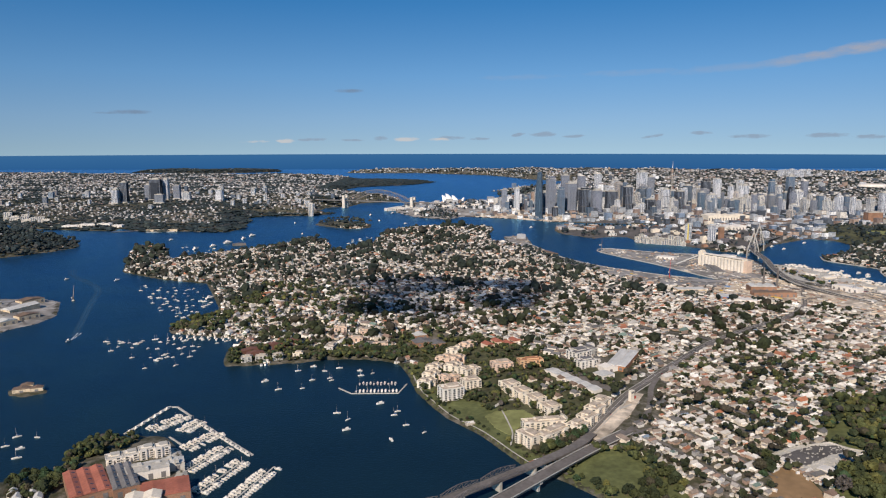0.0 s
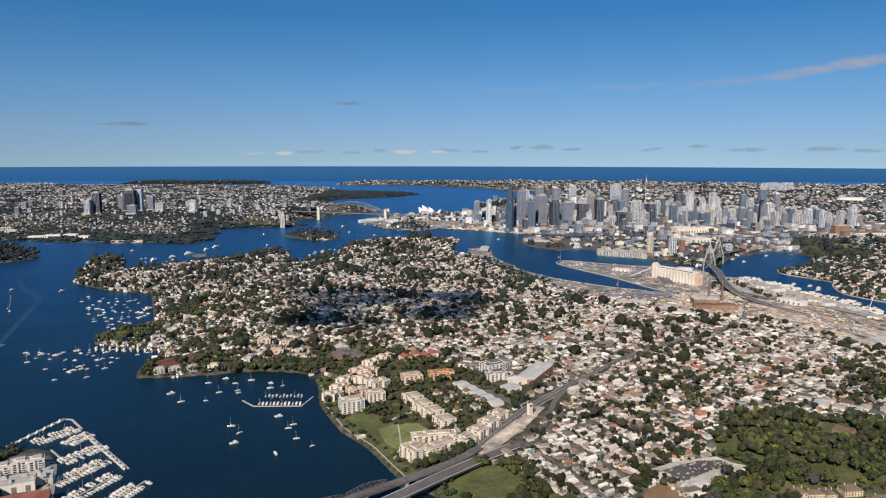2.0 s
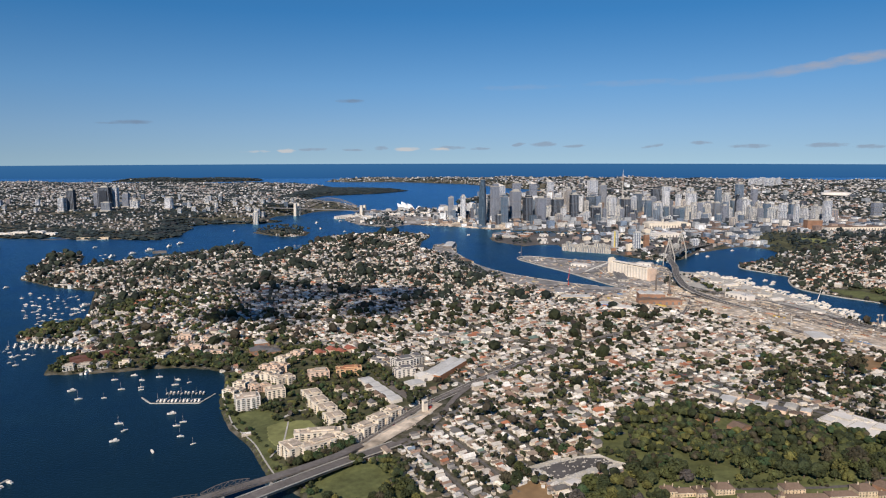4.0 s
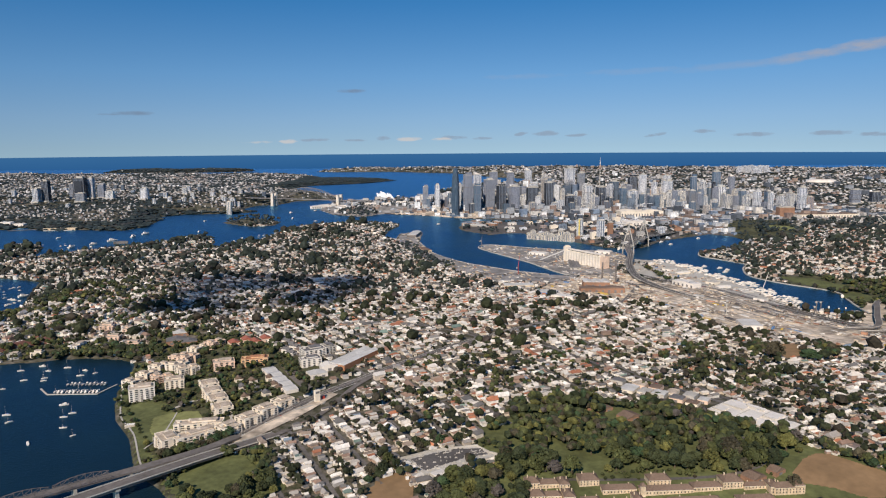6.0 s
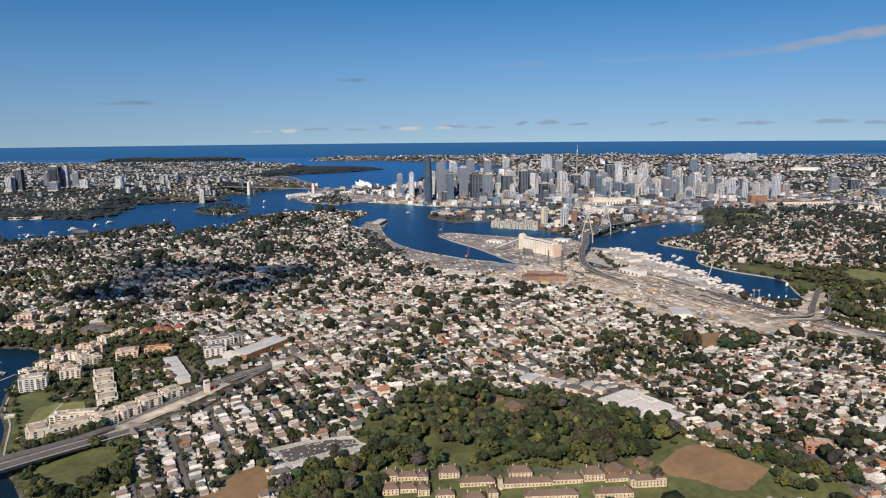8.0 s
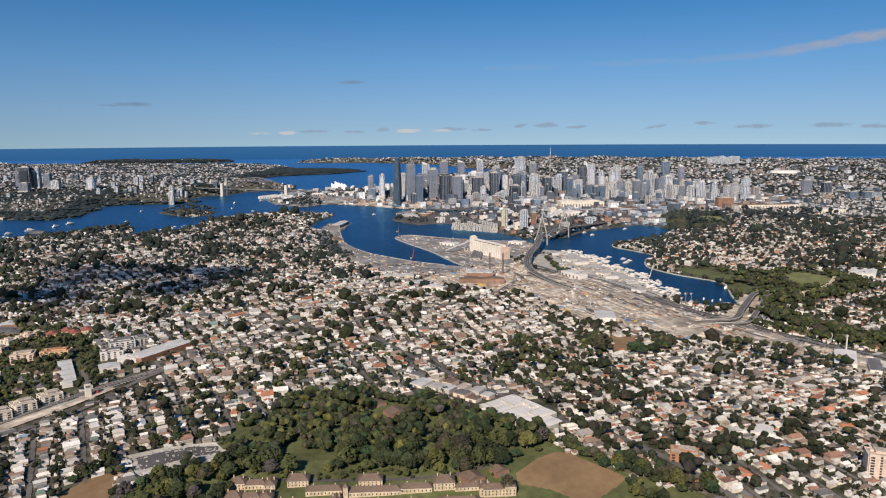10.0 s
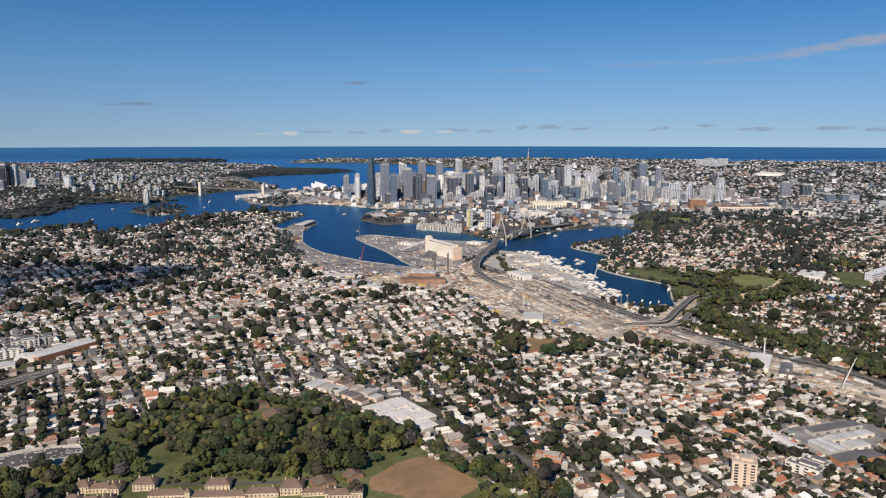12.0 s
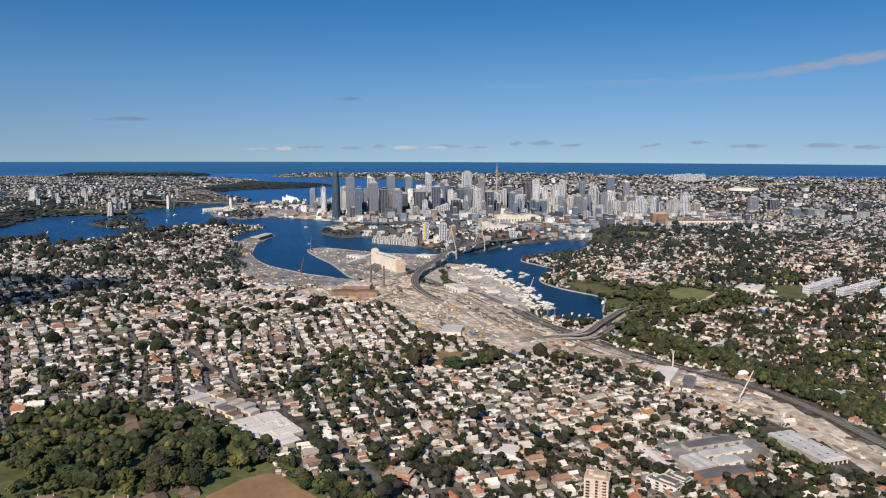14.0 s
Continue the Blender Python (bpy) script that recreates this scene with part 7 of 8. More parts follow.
    shed("port_shed", 374, 930, 13, 88, 3.2, -8, M_CONCRETE, M_DARKROOF, "low saw-tooth port shed with grey roof", 3, 1.0, lights=9)
    shed("port_shed", 340, 1010, 26, 12, 3.4, -40, M_WHITE, M_WHITE, "white-roofed cargo shed on the port apron", 2, 0.6)
    shed("port_shed", 436, 1020, 22, 14, 3.4, -32, M_WHITE, M_WHITE, "white-roofed shed beneath the cable bridge", 2, 0.6)
    shed("cruise_terminal", 156, 1240, 16, 60, 4.5, -8, M_STEEL, M_METALROOF, "cruise terminal with a curved grey roof on the wharf", 1, 1.2)
    shed("wharf_shed", 176, 1060, 12, 34, 3.4, 18, M_SANDSTONE, M_BROWNROOF, "brown-roofed wharf shed", 1, 0.8)
    for k, (x, y, a) in enumerate(((-95, 1820, -60), (-80, 1850, -60), (-64, 1880, -60), (-45, 1910, -60))):
        shed("finger_wharf", x, y, 62, 14, 6, a + 90, M_WHITE, M_WHITE, "long white finger wharf building", 1, 2, group="finger wharves", foot=0.6)
    for x, y, w in ((-34, 1742, 30), (0, 1752, 24), (34, 1762, 28), (72, 1764, 24), (110, 1800, 30)):
        shed("wharf_store", x, y, w, 10, 5, 4, M_WHITE, M_WHITE, "long white harbour store above the point", 2, 1.2, group="stores above the point")
    shed("wharf_hall", 276, 1350, 74, 16, 6, -52, M_CONCRETE, M_METALROOF, "long silver-roofed wharf building", 1, 1.6, foot=0.6)
    shed("convention_hall", 620, 1470, 90, 34, 12, 4, M_CREAM, M_CREAM, "large cream exhibition hall", 2, 3)
    shed("convention_hall", 740, 1420, 100, 36, 9, 4, M_CREAM, M_BROWNROOF, "broad tan exhibition hall", 3, 2)
    shed("market_hall", 560, 1290, 46, 22, 7, 10, M_WHITE, M_WHITE, "white market building by the bay", 2, 2)
    shed("rail_shed", 960, 1380, 120, 26, 7, 3, M_CREAM, M_BROWNROOF, "long tan rail building", 3, 1.5)
    shed("grandstand_hall", 1020, 1270, 56, 22, 8, 3, M_CREAM, M_WHITE, "pale grandstand building beside playing fields", 1, 2)
    shed("bay_depot", 770, 757, 24, 32, 4.5, -35, M_WHITE, M_WHITE, "wide white-roofed depot beside the park", 3, 0.8)
    shed("ochre_depot", 684, 440, 40, 8, 3.4, -20, M_SANDSTONE, M_METALROOF, "long ochre-walled depot beside the link road", 1, 0.8)
    shed("blue_hall", 742, 664, 11, 7, 2.4, 0, M_BLUE, M_WHITE, "sports hall with a bright blue wall", 1, 1.5)
    bay = random.Random(8)
    for k in range(20):
        t = (k % 10) / 9
        x, y = 352 + 64 * t + bay.uniform(-2, 2), 1186 - 34 * t + 11 * (k // 10) + bay.uniform(-3, 3)
        tower("waterfront_flats", x, y, bay.uniform(5, 9), bay.uniform(6, 9), 3 + bay.uniform(3.5, 9) + 3 * (k // 10), F_CREAM, "cream stepped waterfront apartment block", 20 + bay.uniform(-14, 8), "box" if k % 3 else "none", "apartment building", "waterfront flats")
    n = 0
    for x, y in scatter(PYRMONT, 19, 0.45):
        if inland(np.array([x]), np.array([y]))[0] > 8 and n < 110 and rng.random() < 0.6 and not (x < 350 and y > 1262):
            tower("pyrmont_block", x, y, rng.uniform(6, 14), rng.uniform(6, 12), at_ground(x, y) + rng.uniform(2, 6) * (2.0 if n % 7 == 0 else 1), (F_MIX, M_CREAM, F_FINE, M_BRICK, F_PALE, F_MIX)[n % 6], "mid-rise block on the peninsula before the city", float(rng.normal(12, 8)), "none", "building", "peninsula blocks")
            n += 1


shops_and_sheds()


def silos():
    ob = thing("grain_silo", "long cream concrete grain silo with a head house", "silo", at=pose(388, 922, 2, 0, 0, -61))
    n = 13
    for k in range(n):
        for s in (-1, 1):
            part("silo_bin", Form().tube((-32 + k * 5.2, s * 2.9, -1), (-32 + k * 5.2, s * 2.9, 14.6), 2.75, 2.75, 12), M_SILO, ob)
    gallery = part("gallery", Form().box(-0.5, 0, 14.6, 66, 7, 2.6), M_CREAM, ob)
    part("gallery_windows", Form().box(-0.5, -3.53, 15.6, 60, 0.1, 0.7), M_GLASS, gallery)
    part("roof", Form().roof(-0.5, 0, 17.2, 7.4, 66, 0.8, math.pi / 2), M_WHITE, ob)
    part("head_house", Form().box(-37, 0, -1, 6, 8, 20).box(-37, 0, 19, 6.4, 8.4, 0.5).box(-37, 0, 19.4, 4, 5, 1.6), M_CREAM, ob)
    part("end_block", Form().box(36, 0, -1, 5, 11, 16), M_PEACH, ob, "rust-pink end bay")
    part("conveyor", Form().tube((-38, -5, 14), (-52, -34, 2), 0.8, 0.8, 4), M_METALROOF, ob)


silos()


def cable_bridge():
    """The cable-stayed bridge: curved approach, deck, two pylons and fans of stays."""
    line = [(470, 690, 2.5), (440, 745, 4), (424, 805, 6.5), (432, 872, 9.5), (452, 940, 12), (471, 1018, 13.5), (517, 1098, 13), (560, 1160, 9), (620, 1232, 6), (700, 1300, 5)]
    ob = thing("cable_stayed_bridge", "cable-stayed road bridge with two concrete pylons and fans of pale stays", "bridge")
    ribbon("deck", line, 8, M_ASPHALT, "", thick=1.2, parent=ob)
    for o in (-2.4, 0.0, 2.4):
        ribbon("lane_marking", [(x - o, y + o * 0.3, z + 0.08) for x, y, z in line], 0.28, M_CONCRETE, "", parent=ob)
    ribbon("kerb", [(x - 4, y + 0.8, z + 0.4) for x, y, z in line], 0.4, M_CONCRETE, "", thick=1.4, parent=ob)
    ribbon("kerb", [(x + 4, y - 0.8, z + 0.4) for x, y, z in line], 0.4, M_CONCRETE, "", thick=1.4, parent=ob)
    d = Vector((517 - 471, 1098 - 1018, 0)).normalized()
    s = Vector((-d.y, d.x, 0))
    for cx, cy in ((471, 1018), (517, 1098)):
        c = Vector((cx, cy, 0))
        for k in (-1, 1):
            part("pylon_leg", Form().tube(c + s * 8 * k, c + s * 7.6 * k + Vector((0, 0, 13)), 1.0, 0.9, 6).tube(c + s * 7.6 * k + Vector((0, 0, 13)), c + s * 0.9 * k + Vector((0, 0, 38)), 0.9, 0.7, 6), M_CONCRETE, ob)
        part("pylon_head", Form().tube(c + Vector((0, 0, 36)), c + Vector((0, 0, 45)), 1.1, 0.7, 6), M_CONCRETE, ob)
        for way in (-1, 1):
            for k in range(1, 10):
                for side in (-1, 1):
                    foot = c + d * way * (4.2 * k + 3) + s * side * 5.5 + Vector((0, 0, 13.5 - 0.2 * k))
                    part("stay", Form().tube(foot, c + Vector((0, 0, 36 + 0.8 * k)), 0.06, 0.06, 3), M_CONCRETE, ob)
    for x, y, z in line[2:5] + line[7:9]:
        part("pier", Form().box(x, y, -2, 7, 2, z + 1, 0.5), M_CONCRETE, ob)
    # slip roads and flyovers at the head of the bay
    for wide, pts in ((5, [(526, 592, 1.5), (540, 587, 4), (562, 590, 5), (581, 620, 5.2), (600, 650, 5), (618, 678, 4.4), (640, 700, 3)]), (4, [(532, 582, 1.5), (546, 579, 3.6), (566, 578, 4.6), (588, 608, 5), (606, 636, 5), (624, 668, 4.4), (644, 694, 3.0)])):
        fl = thing("flyover", "curved pale concrete road flyover on piers", "bridge", "flyovers")
        ribbon("deck", pts, wide, M_ROAD, "", thick=0.9, parent=fl)
        for off in (-1, 1):
            ribbon("barrier", [(x - off * wide * 0.42, y + off * wide * 0.25, z + 0.35) for x, y, z in pts], 0.3, M_CONCRETE, "", thick=0.6, parent=fl)
        for x, y, z in pts[1:-1]:
            part("pier", Form().box(x, y, -1, 2, 1.2, z + 0.4), M_CONCRETE, fl)
    fl = thing("flyover", "curved grey footbridge over the link road", "bridge", "flyovers")
    ribbon("deck", [(612, 492, 4), (634, 500, 5.5), (650, 490, 5.5), (660, 470, 4)], 3, M_CONCRETE, "", thick=0.6, parent=fl)
    for x, y in ((634, 500), (650, 490)):
        part("pier", Form().tube((x, y, 0), (x, y, 5.2), 0.6), M_CONCRETE, fl)
    via = thing("rail_viaduct", "brick arched rail viaduct through the park", "viaduct")
    for k in range(12):
        t = k / 11
        x, y = 654 + 76 * t - 6 * math.sin(3.0 * t), 668 + 70 * t * t
        part("arch_pier", Form().box(x, y, 0, 1.6, 3, 6.5, 0.6), M_SANDSTONE, via)
    ribbon("deck", [(654 + 76 * t - 6 * math.sin(3.0 * t), 668 + 70 * t * t, 8.4) for t in np.linspace(0, 1, 8)], 3.4, M_SANDSTONE, "", thick=2.0, parent=via)


cable_bridge()


def road_bridges():
    """The old truss bridge and the newer concrete bridge beside it."""
    old = thing("truss_bridge", "old steel truss road bridge over the bay", "bridge")
    a, b = Vector((-60, 258, 6.4)), Vector((66, 357, 6.0))
    d = (b - a).normalized()
    s = Vector((-d.y, d.x, 0))
    ribbon("deck", [tuple(a), tuple(a.lerp(b, 0.5)), tuple(b), (84, 379, 5.6)], 5.6, M_ROAD, "", thick=0.9, parent=old)
    ln = (b - a).length
    for side in (-1, 1):
        for sp in range(5):
            o, n, bay = a + d * (sp * 25.0) + s * side * 3.3, 7, 3.4
            for i in range(n):
                t0, t1 = i / n, (i + 1) / n
                h0, h1 = 0.9 + 1.7 * math.sin(math.pi * t0), 0.9 + 1.7 * math.sin(math.pi * t1)
                p, q = o + d * bay * i, o + d * bay * (i + 1)
                up = Vector((0, 0, 1))
                part("chord", Form().tube(p + up * h0, q + up * h1, 0.16, n=4), M_STEEL, old)
                part("truss_post", Form().tube(p, p + up * h0, 0.12, n=4), M_STEEL, old)
                part("brace", Form().tube(p, q + up * h1, 0.10, n=4), M_STEEL, old)
            part("bottom_chord", Form().tube(o, o + d * bay * n, 0.14, n=4), M_STEEL, old)
    for k in range(6):
        c = a + d * (12 + k * 24)
        if c.x < 45:
            part("pier", Form().box(c.x, c.y, -4, 1.4, 6, 9.6, math.atan2(d.y, d.x)), M_CONCRETE, old)
    nw = thing("concrete_bridge", "newer concrete road bridge on tall piers", "bridge")
    pts = [(-30, 250, 6.6), (27, 307, 6.4), (63, 343, 6.0), (82, 361, 5.8), (104, 380, 5.8)]
    ribbon("deck", pts, 6.0, M_ROAD, "", thick=1.5, parent=nw)
    for off in (-1, 1):
        ribbon("barrier", [(x - off * 2.6, y + off * 2.4, z + 0.35) for x, y, z in pts], 0.3, M_CONCRETE, "", thick=0.5, parent=nw)
    for x, y in ((-4, 276), (22, 302), (44, 324)):
        part("pier", Form().box(x, y, -4, 1.6, 3.4, 9.4, 0.8, taper=1.0).box(x, y, 4.2, 2.2, 6.4, 1.0, 0.8), M_CONCRETE, nw)
    patch("trench_floor", [(80, 374), (98, 388), (112, 404), (118, 420), (108, 418), (96, 402)], M_SAND, "pale trench floor of road works between carriageways", "ground", up=0.3, step=2)
    ob = thing("ventilation_tower", "white concrete ventilation tower at a tunnel mouth", "tower", at=pose(119, 424, 6, 0, 0, 35))
    shaft = part("shaft", Form().box(0, 0, -1, 3.2, 2.0, 9), M_CREAM, ob)
    part("collar", Form().tube((0, 0, -1.5), (0, 0, 0.9), 5.2, 5.0, 20), M_CONCRETE, ob)
    part("louvre", Form().box(0, -1.06, 6.2, 2.4, 0.08, 1.2), M_DARKROOF, shaft)
    part("red_hoarding", Form().box(4.5, 1, 0, 2.0, 0.4, 3.0), M_RED, ob)
    ob = thing("tunnel_portal", "concrete tunnel mouth below the main road", "tunnel", at=pose(113, 415, 5, 0, 0, 35))
    part("lintel", Form().box(0, 0, 1.0, 11, 1.6, 1.0), M_CONCRETE, ob)
    # solid block, its dark colour standing for the shade inside the tunnel
    part("mouth", Form().box(0, 0.1, -1, 9, 1.2, 2.0), M_DARKROOF, ob, "dark block standing for the unlit tunnel opening")


road_bridges()


M_SHELL = surface("glazed_white_tiles", (0.86, 0.85, 0.83), 0.35, var=0.05, grain=1.0)


def harbour_landmarks():
    br = thing("arch_bridge", "great grey steel arch bridge with paired stone pylons", "bridge")
    a, b = Vector((-55, 1823, 0)), Vector((-233, 1900, 0))
    d = (b - a).normalized()
    s = Vector((-d.y, d.x, 0))
    ln = (b - a).length
    part("deck", Form().box(*((a + b) / 2).xy, 19, ln + 200, 9, 2.0, math.atan2(d.y, d.x)), M_DARKROOF, br)
    n = 18
    for side in (-1, 1):
        f = Form()
        for i in range(n):
            t0, t1 = i / n, (i + 1) / n
            lo = lambda t: 6 + 36 * math.sin(math.pi * t)
            hi = lambda t: 26 + 25 * math.sin(math.pi * t)
            p0, p1 = a + d * ln * t0 + s * side * 4.6, a + d * ln * t1 + s * side * 4.6
            up = Vector((0, 0, 1))
            f.tube(p0 + up * lo(t0), p1 + up * lo(t1), 0.7, n=4).tube(p0 + up * hi(t0), p1 + up * hi(t1), 0.7, n=4)
            f.tube(p0 + up * lo(t0), p0 + up * hi(t0), 0.4, n=4).tube(p0 + up * lo(t0), p1 + up * hi(t1), 0.4, n=4)
            if lo(t0) > 21:
                f.tube(p0 + up * 20, p0 + up * lo(t0), 0.25, n=3)
        part("arch_truss", f, M_DARKROOF, br)
    for c in (a - d * 4, b + d * 4):
        for side in (-1, 1):
            p = c + s * side * 8
            part("pylon", Form().box(p.x, p.y, 0, 8, 6, 33, math.atan2(d.y, d.x), taper=0.86).box(p.x, p.y, 33, 7.6, 5.8, 1.2, math.atan2(d.y, d.x)), M_SILO, br, "pale granite pylon")
    op = thing("shell_hall", "white concert hall with clustered sail-shaped roofs on a point", "hall", at=pose(62, 2040, 1, 0, 0, 78))
    part("podium", Form().box(0, 0, -1, 40, 74, 4.5), M_PEACH, op)
    for cx, big in ((-9, 1.0), (9, 0.85)):
        for cy, r, way in ((22, 20, 1), (8, 25, 1), (-8, 20, 1), (-24, 14, -1)):
            r, f, m = r * big, Form(), 9
            vs = []
            for i in range(m):
                t = i / (m - 1)
                for j in range(m):
                    u = -1 + 2 * j / (m - 1)
                    rise = r * math.sin(t * math.pi / 2) * (1 - abs(u) ** 1.6)
                    vs.append((cx + u * r * 0.42 * math.sqrt(0.08 + 0.92 * t), cy + way * (r * 0.75 * (t - 0.6) + 0.28 * rise), 3.2 + rise))
            f.put(vs, [(i * m + j, i * m + j + 1, (i + 1) * m + j + 1, (i + 1) * m + j) for i in range(m - 1) for j in range(m - 1)])
            f.put([(x, y - way * 0.4, z - 0.4) for x, y, z in vs], [(i * m + j, (i + 1) * m + j, (i + 1) * m + j + 1, i * m + j + 1) for i in range(m - 1) for j in range(m - 1)])
            part("shell", f, M_SHELL, op, "white tiled shell")
    st = thing("stadium", "white domed stadium roof on a far rise", "stadium", at=pose(1453, 2281, at_ground(1453, 2281)))
    f, m = Form(), 28
    vs = [(math.cos(i * math.tau / m) * r * 1.35, math.sin(i * math.tau / m) * r, z) for r, z in ((36, 4), (34, 11), (20, 14)) for i in range(m)]
    f.put(vs, [(k * m + i, k * m + (i + 1) % m, (k + 1) * m + (i + 1) % m, (k + 1) * m + i) for k in range(2) for i in range(m)])
    part("roof_ring", f, M_WHITE, st)
    part("stand", Form().tube((0, 0, 0), (0, 0, 5), 34, 36, 28), M_CONCRETE, st)
    isl = thing("navy_store", "long pale navy store building on an island", "building", "island stores", at=pose(-420, 700, 2, 0, 0, 70))
    part("wall", Form().box(0, 0, -1, 34, 12, 6), M_SANDSTONE, isl)
    part("roof", Form().roof(0, 0, 5, 12.6, 34.4, 2.2, math.pi / 2), M_METALROOF, isl)
    for x, y, w, d in ((-398, 672, 20, 10), (-405, 650, 16, 10), (-430, 735, 24, 12), (-440, 660, 26, 12), (-455, 700, 26, 12)):
        shed("island_store", x, y, w, d, 4, 60, M_SANDSTONE, M_METALROOF if int(x) % 2 else M_BROWNROOF, "pale roofed store on the navy island", 1, 1.6, group="island stores")
    for x, y, w, d in ((-286, 468, 11, 6), (-277, 470, 8, 5), (-287, 476, 8, 5)):
        shed("islet_hut", x, y, w, d, 2.2, 20, M_SANDSTONE, M_BROWNROOF, "brown-roofed stone hut on a small islet", 1, 1.0, group="islet huts")


harbour_landmarks()


# ---- cranes, marina, boats and cars ----
def crane(x, y, h, jib, yaw, tilt, paint, label, foot=None):
    z = max(at_ground(x, y), 0.6) if foot is None else foot
    ob = thing("crane", label, "crane", "cranes", at=pose(x, y, z, 0, 0, yaw))
    part("mast", Form().tube((0, 0, 0), (0, 0, h), 0.55, 0.45, 4), paint, ob)
    c, s = math.cos(tilt), math.sin(tilt)
    part("jib", Form().tube((0, 0, h), (jib * c, 0, h + jib * s), 0.4, 0.2, 4), paint, ob)
    part("counter_jib", Form().tube((0, 0, h), (-jib * 0.25, 0, h + 0.3), 0.5, 0.5, 4).box(-jib * 0.25, 0, h - 1, 1.6, 1.2, 1.4), M_CONCRETE, ob)
    part("base", Form().box(0, 0, -0.5, 2.6, 2.6, 1.4), M_CONCRETE, ob)


crane(292, 858, 9, 15, 60, 1.25, M_RED, "red harbour crane on the wharf")
crane(264, 1092, 10, 12, 0, 1.5, M_STEEL, "dark harbour crane at the pier head")
crane(540, 748, 5, 17, 20, 1.2, M_WHITE, "pale mobile crane by the bay")
crane(614, 432, 3, 18, 30, 0.9, M_WHITE, "pale crawler crane with a raised jib on the works")
crane(600, 500, 12, 1, 0, 0.2, M_WHITE, "white drilling mast beside the link road")
crane(580, 430, 12, 1, 0, 0.2, M_STEEL, "dark drilling mast on the works")
crane(455, 640, 10, 1, 0, 0.2, M_CONCRETE, "pale pole mast on the works")
crane(-395, 755, 4, 13, 90, 1.3, M_STEEL, "dark dockside crane on the navy island")
crane(268, 1590, 92, 12, 40, 0.9, M_WHITE, "white tower crane on an unfinished tower", foot=2)
crane(550, 655, 10, 2, 0, 0.2, M_DARKROOF, "dark piling rig by the bay head")
crane(543, 650, 11, 2, 0, 0.2, M_DARKROOF, "dark piling rig by the bay head")
crane(536, 640, 9, 2, 0, 0.2, M_DARKROOF, "dark piling rig by the bay head")
crane(985, 1230, 4, 26, 120, 0.7, M_WHITE, "long pale leaning crane by the playing fields")


def works_clutter():
    h = Heap()
    P = np.concatenate([scatter(WORKS, 5.5, 0.5), scatter(BAY_YARDS, 6, 0.5), scatter(GLEBE_ISLAND, 7, 0.5), scatter(WHARVES, 8, 0.5)])
    P = P[inland(P[:, 0], P[:, 1]) > 3]
    P = P[rng.random(len(P)) < np.clip(0.5 + 1.6 * town(8.0, P * 4), 0.12, 1.0)]
    line = np.array(LINK_ROAD, float)
    near = np.array([np.hypot(*(line[:-1] + np.diff(line, axis=0) / 2 - p).T).argmin() for p in P])
    along = np.arctan2(np.diff(line, axis=0)[near, 1], np.diff(line, axis=0)[near, 0])
    h.add(Form().box(0, 0, -0.2, 1, 1, 1, 0, 0, 0.96), np.column_stack([P, drape(P[:, 0], P[:, 1])]), along + rng.normal(0, 0.3, len(P)) + np.where(rng.random(len(P)) < 0.25, 1.57, 0), np.column_stack([rng.gamma(1.6, 1.6, len(P)) + 0.6, rng.gamma(1.6, 0.6, len(P)) + 0.5, rng.gamma(2, 0.4, len(P)) + 0.3]))
    M = scatter(WORKS, 13, 0.5)
    M = M[rng.random(len(M)) < 0.6]
    h.add(Form().box(0, 0, -0.6, 1, 1, 1, 0, 0, 0.62), np.column_stack([M, drape(M[:, 0], M[:, 1])]), rng.uniform(-1.4, -0.7, len(M)), np.column_stack([rng.uniform(6, 17, len(M)), rng.uniform(3, 8, len(M)), rng.uniform(1.0, 2.6, len(M))]))
    strips = P[rng.random(len(P)) < 0.28]
    sa = along[:len(strips)]
    near = np.array([np.hypot(*(line[:-1] + np.diff(line, axis=0) / 2 - p).T).argmin() for p in strips])
    sa = np.arctan2(np.diff(line, axis=0)[near, 1], np.diff(line, axis=0)[near, 0]) + rng.normal(0, 0.12, len(strips))
    h.add(Form().box(0, 0, -1.5, 1, 1, 1), np.column_stack([strips, drape(strips[:, 0], strips[:, 1], 0.9)]), sa, np.column_stack([rng.uniform(6, 17, len(strips)), rng.uniform(0.5, 2.2, len(strips)), rng.uniform(0.75, 1.2, len(strips))]))
    m = surface("site_clutter", None, 0.7, var=0.2, palette=[(3, (0.60, 0.50, 0.38)), (2.4, (0.74, 0.70, 0.64)), (1.6, (0.34, 0.27, 0.21)), (1.4, (0.14, 0.125, 0.115)), (0.7, (0.40, 0.22, 0.14)), (0.12, (0.12, 0.22, 0.40)), (0.15, (0.6, 0.42, 0.1))])
    tagged(new("site_clutter", h.mesh("site_clutter", m)), "containers, plant and stacked material on works and wharves", "clutter", kind="stuff")
    for k, (pts, w) in enumerate((([(590, 470), (570, 510), (552, 560), (530, 600), (505, 660), (480, 730)], 3), ([(640, 380), (625, 430), (602, 462), (580, 500), (566, 540)], 3.5), ([(420, 640), (450, 620), (480, 610), (520, 580)], 3), ([(440, 760), (470, 700), (490, 650)], 5), ([(420, 800), (450, 720), (480, 640), (510, 570)], 4))):
        ribbon("haul_road", pts, w, (M_CONCRETE, M_ASPHALT)[k % 2], "dusty haul road through the works", up=0.14)


works_clutter()


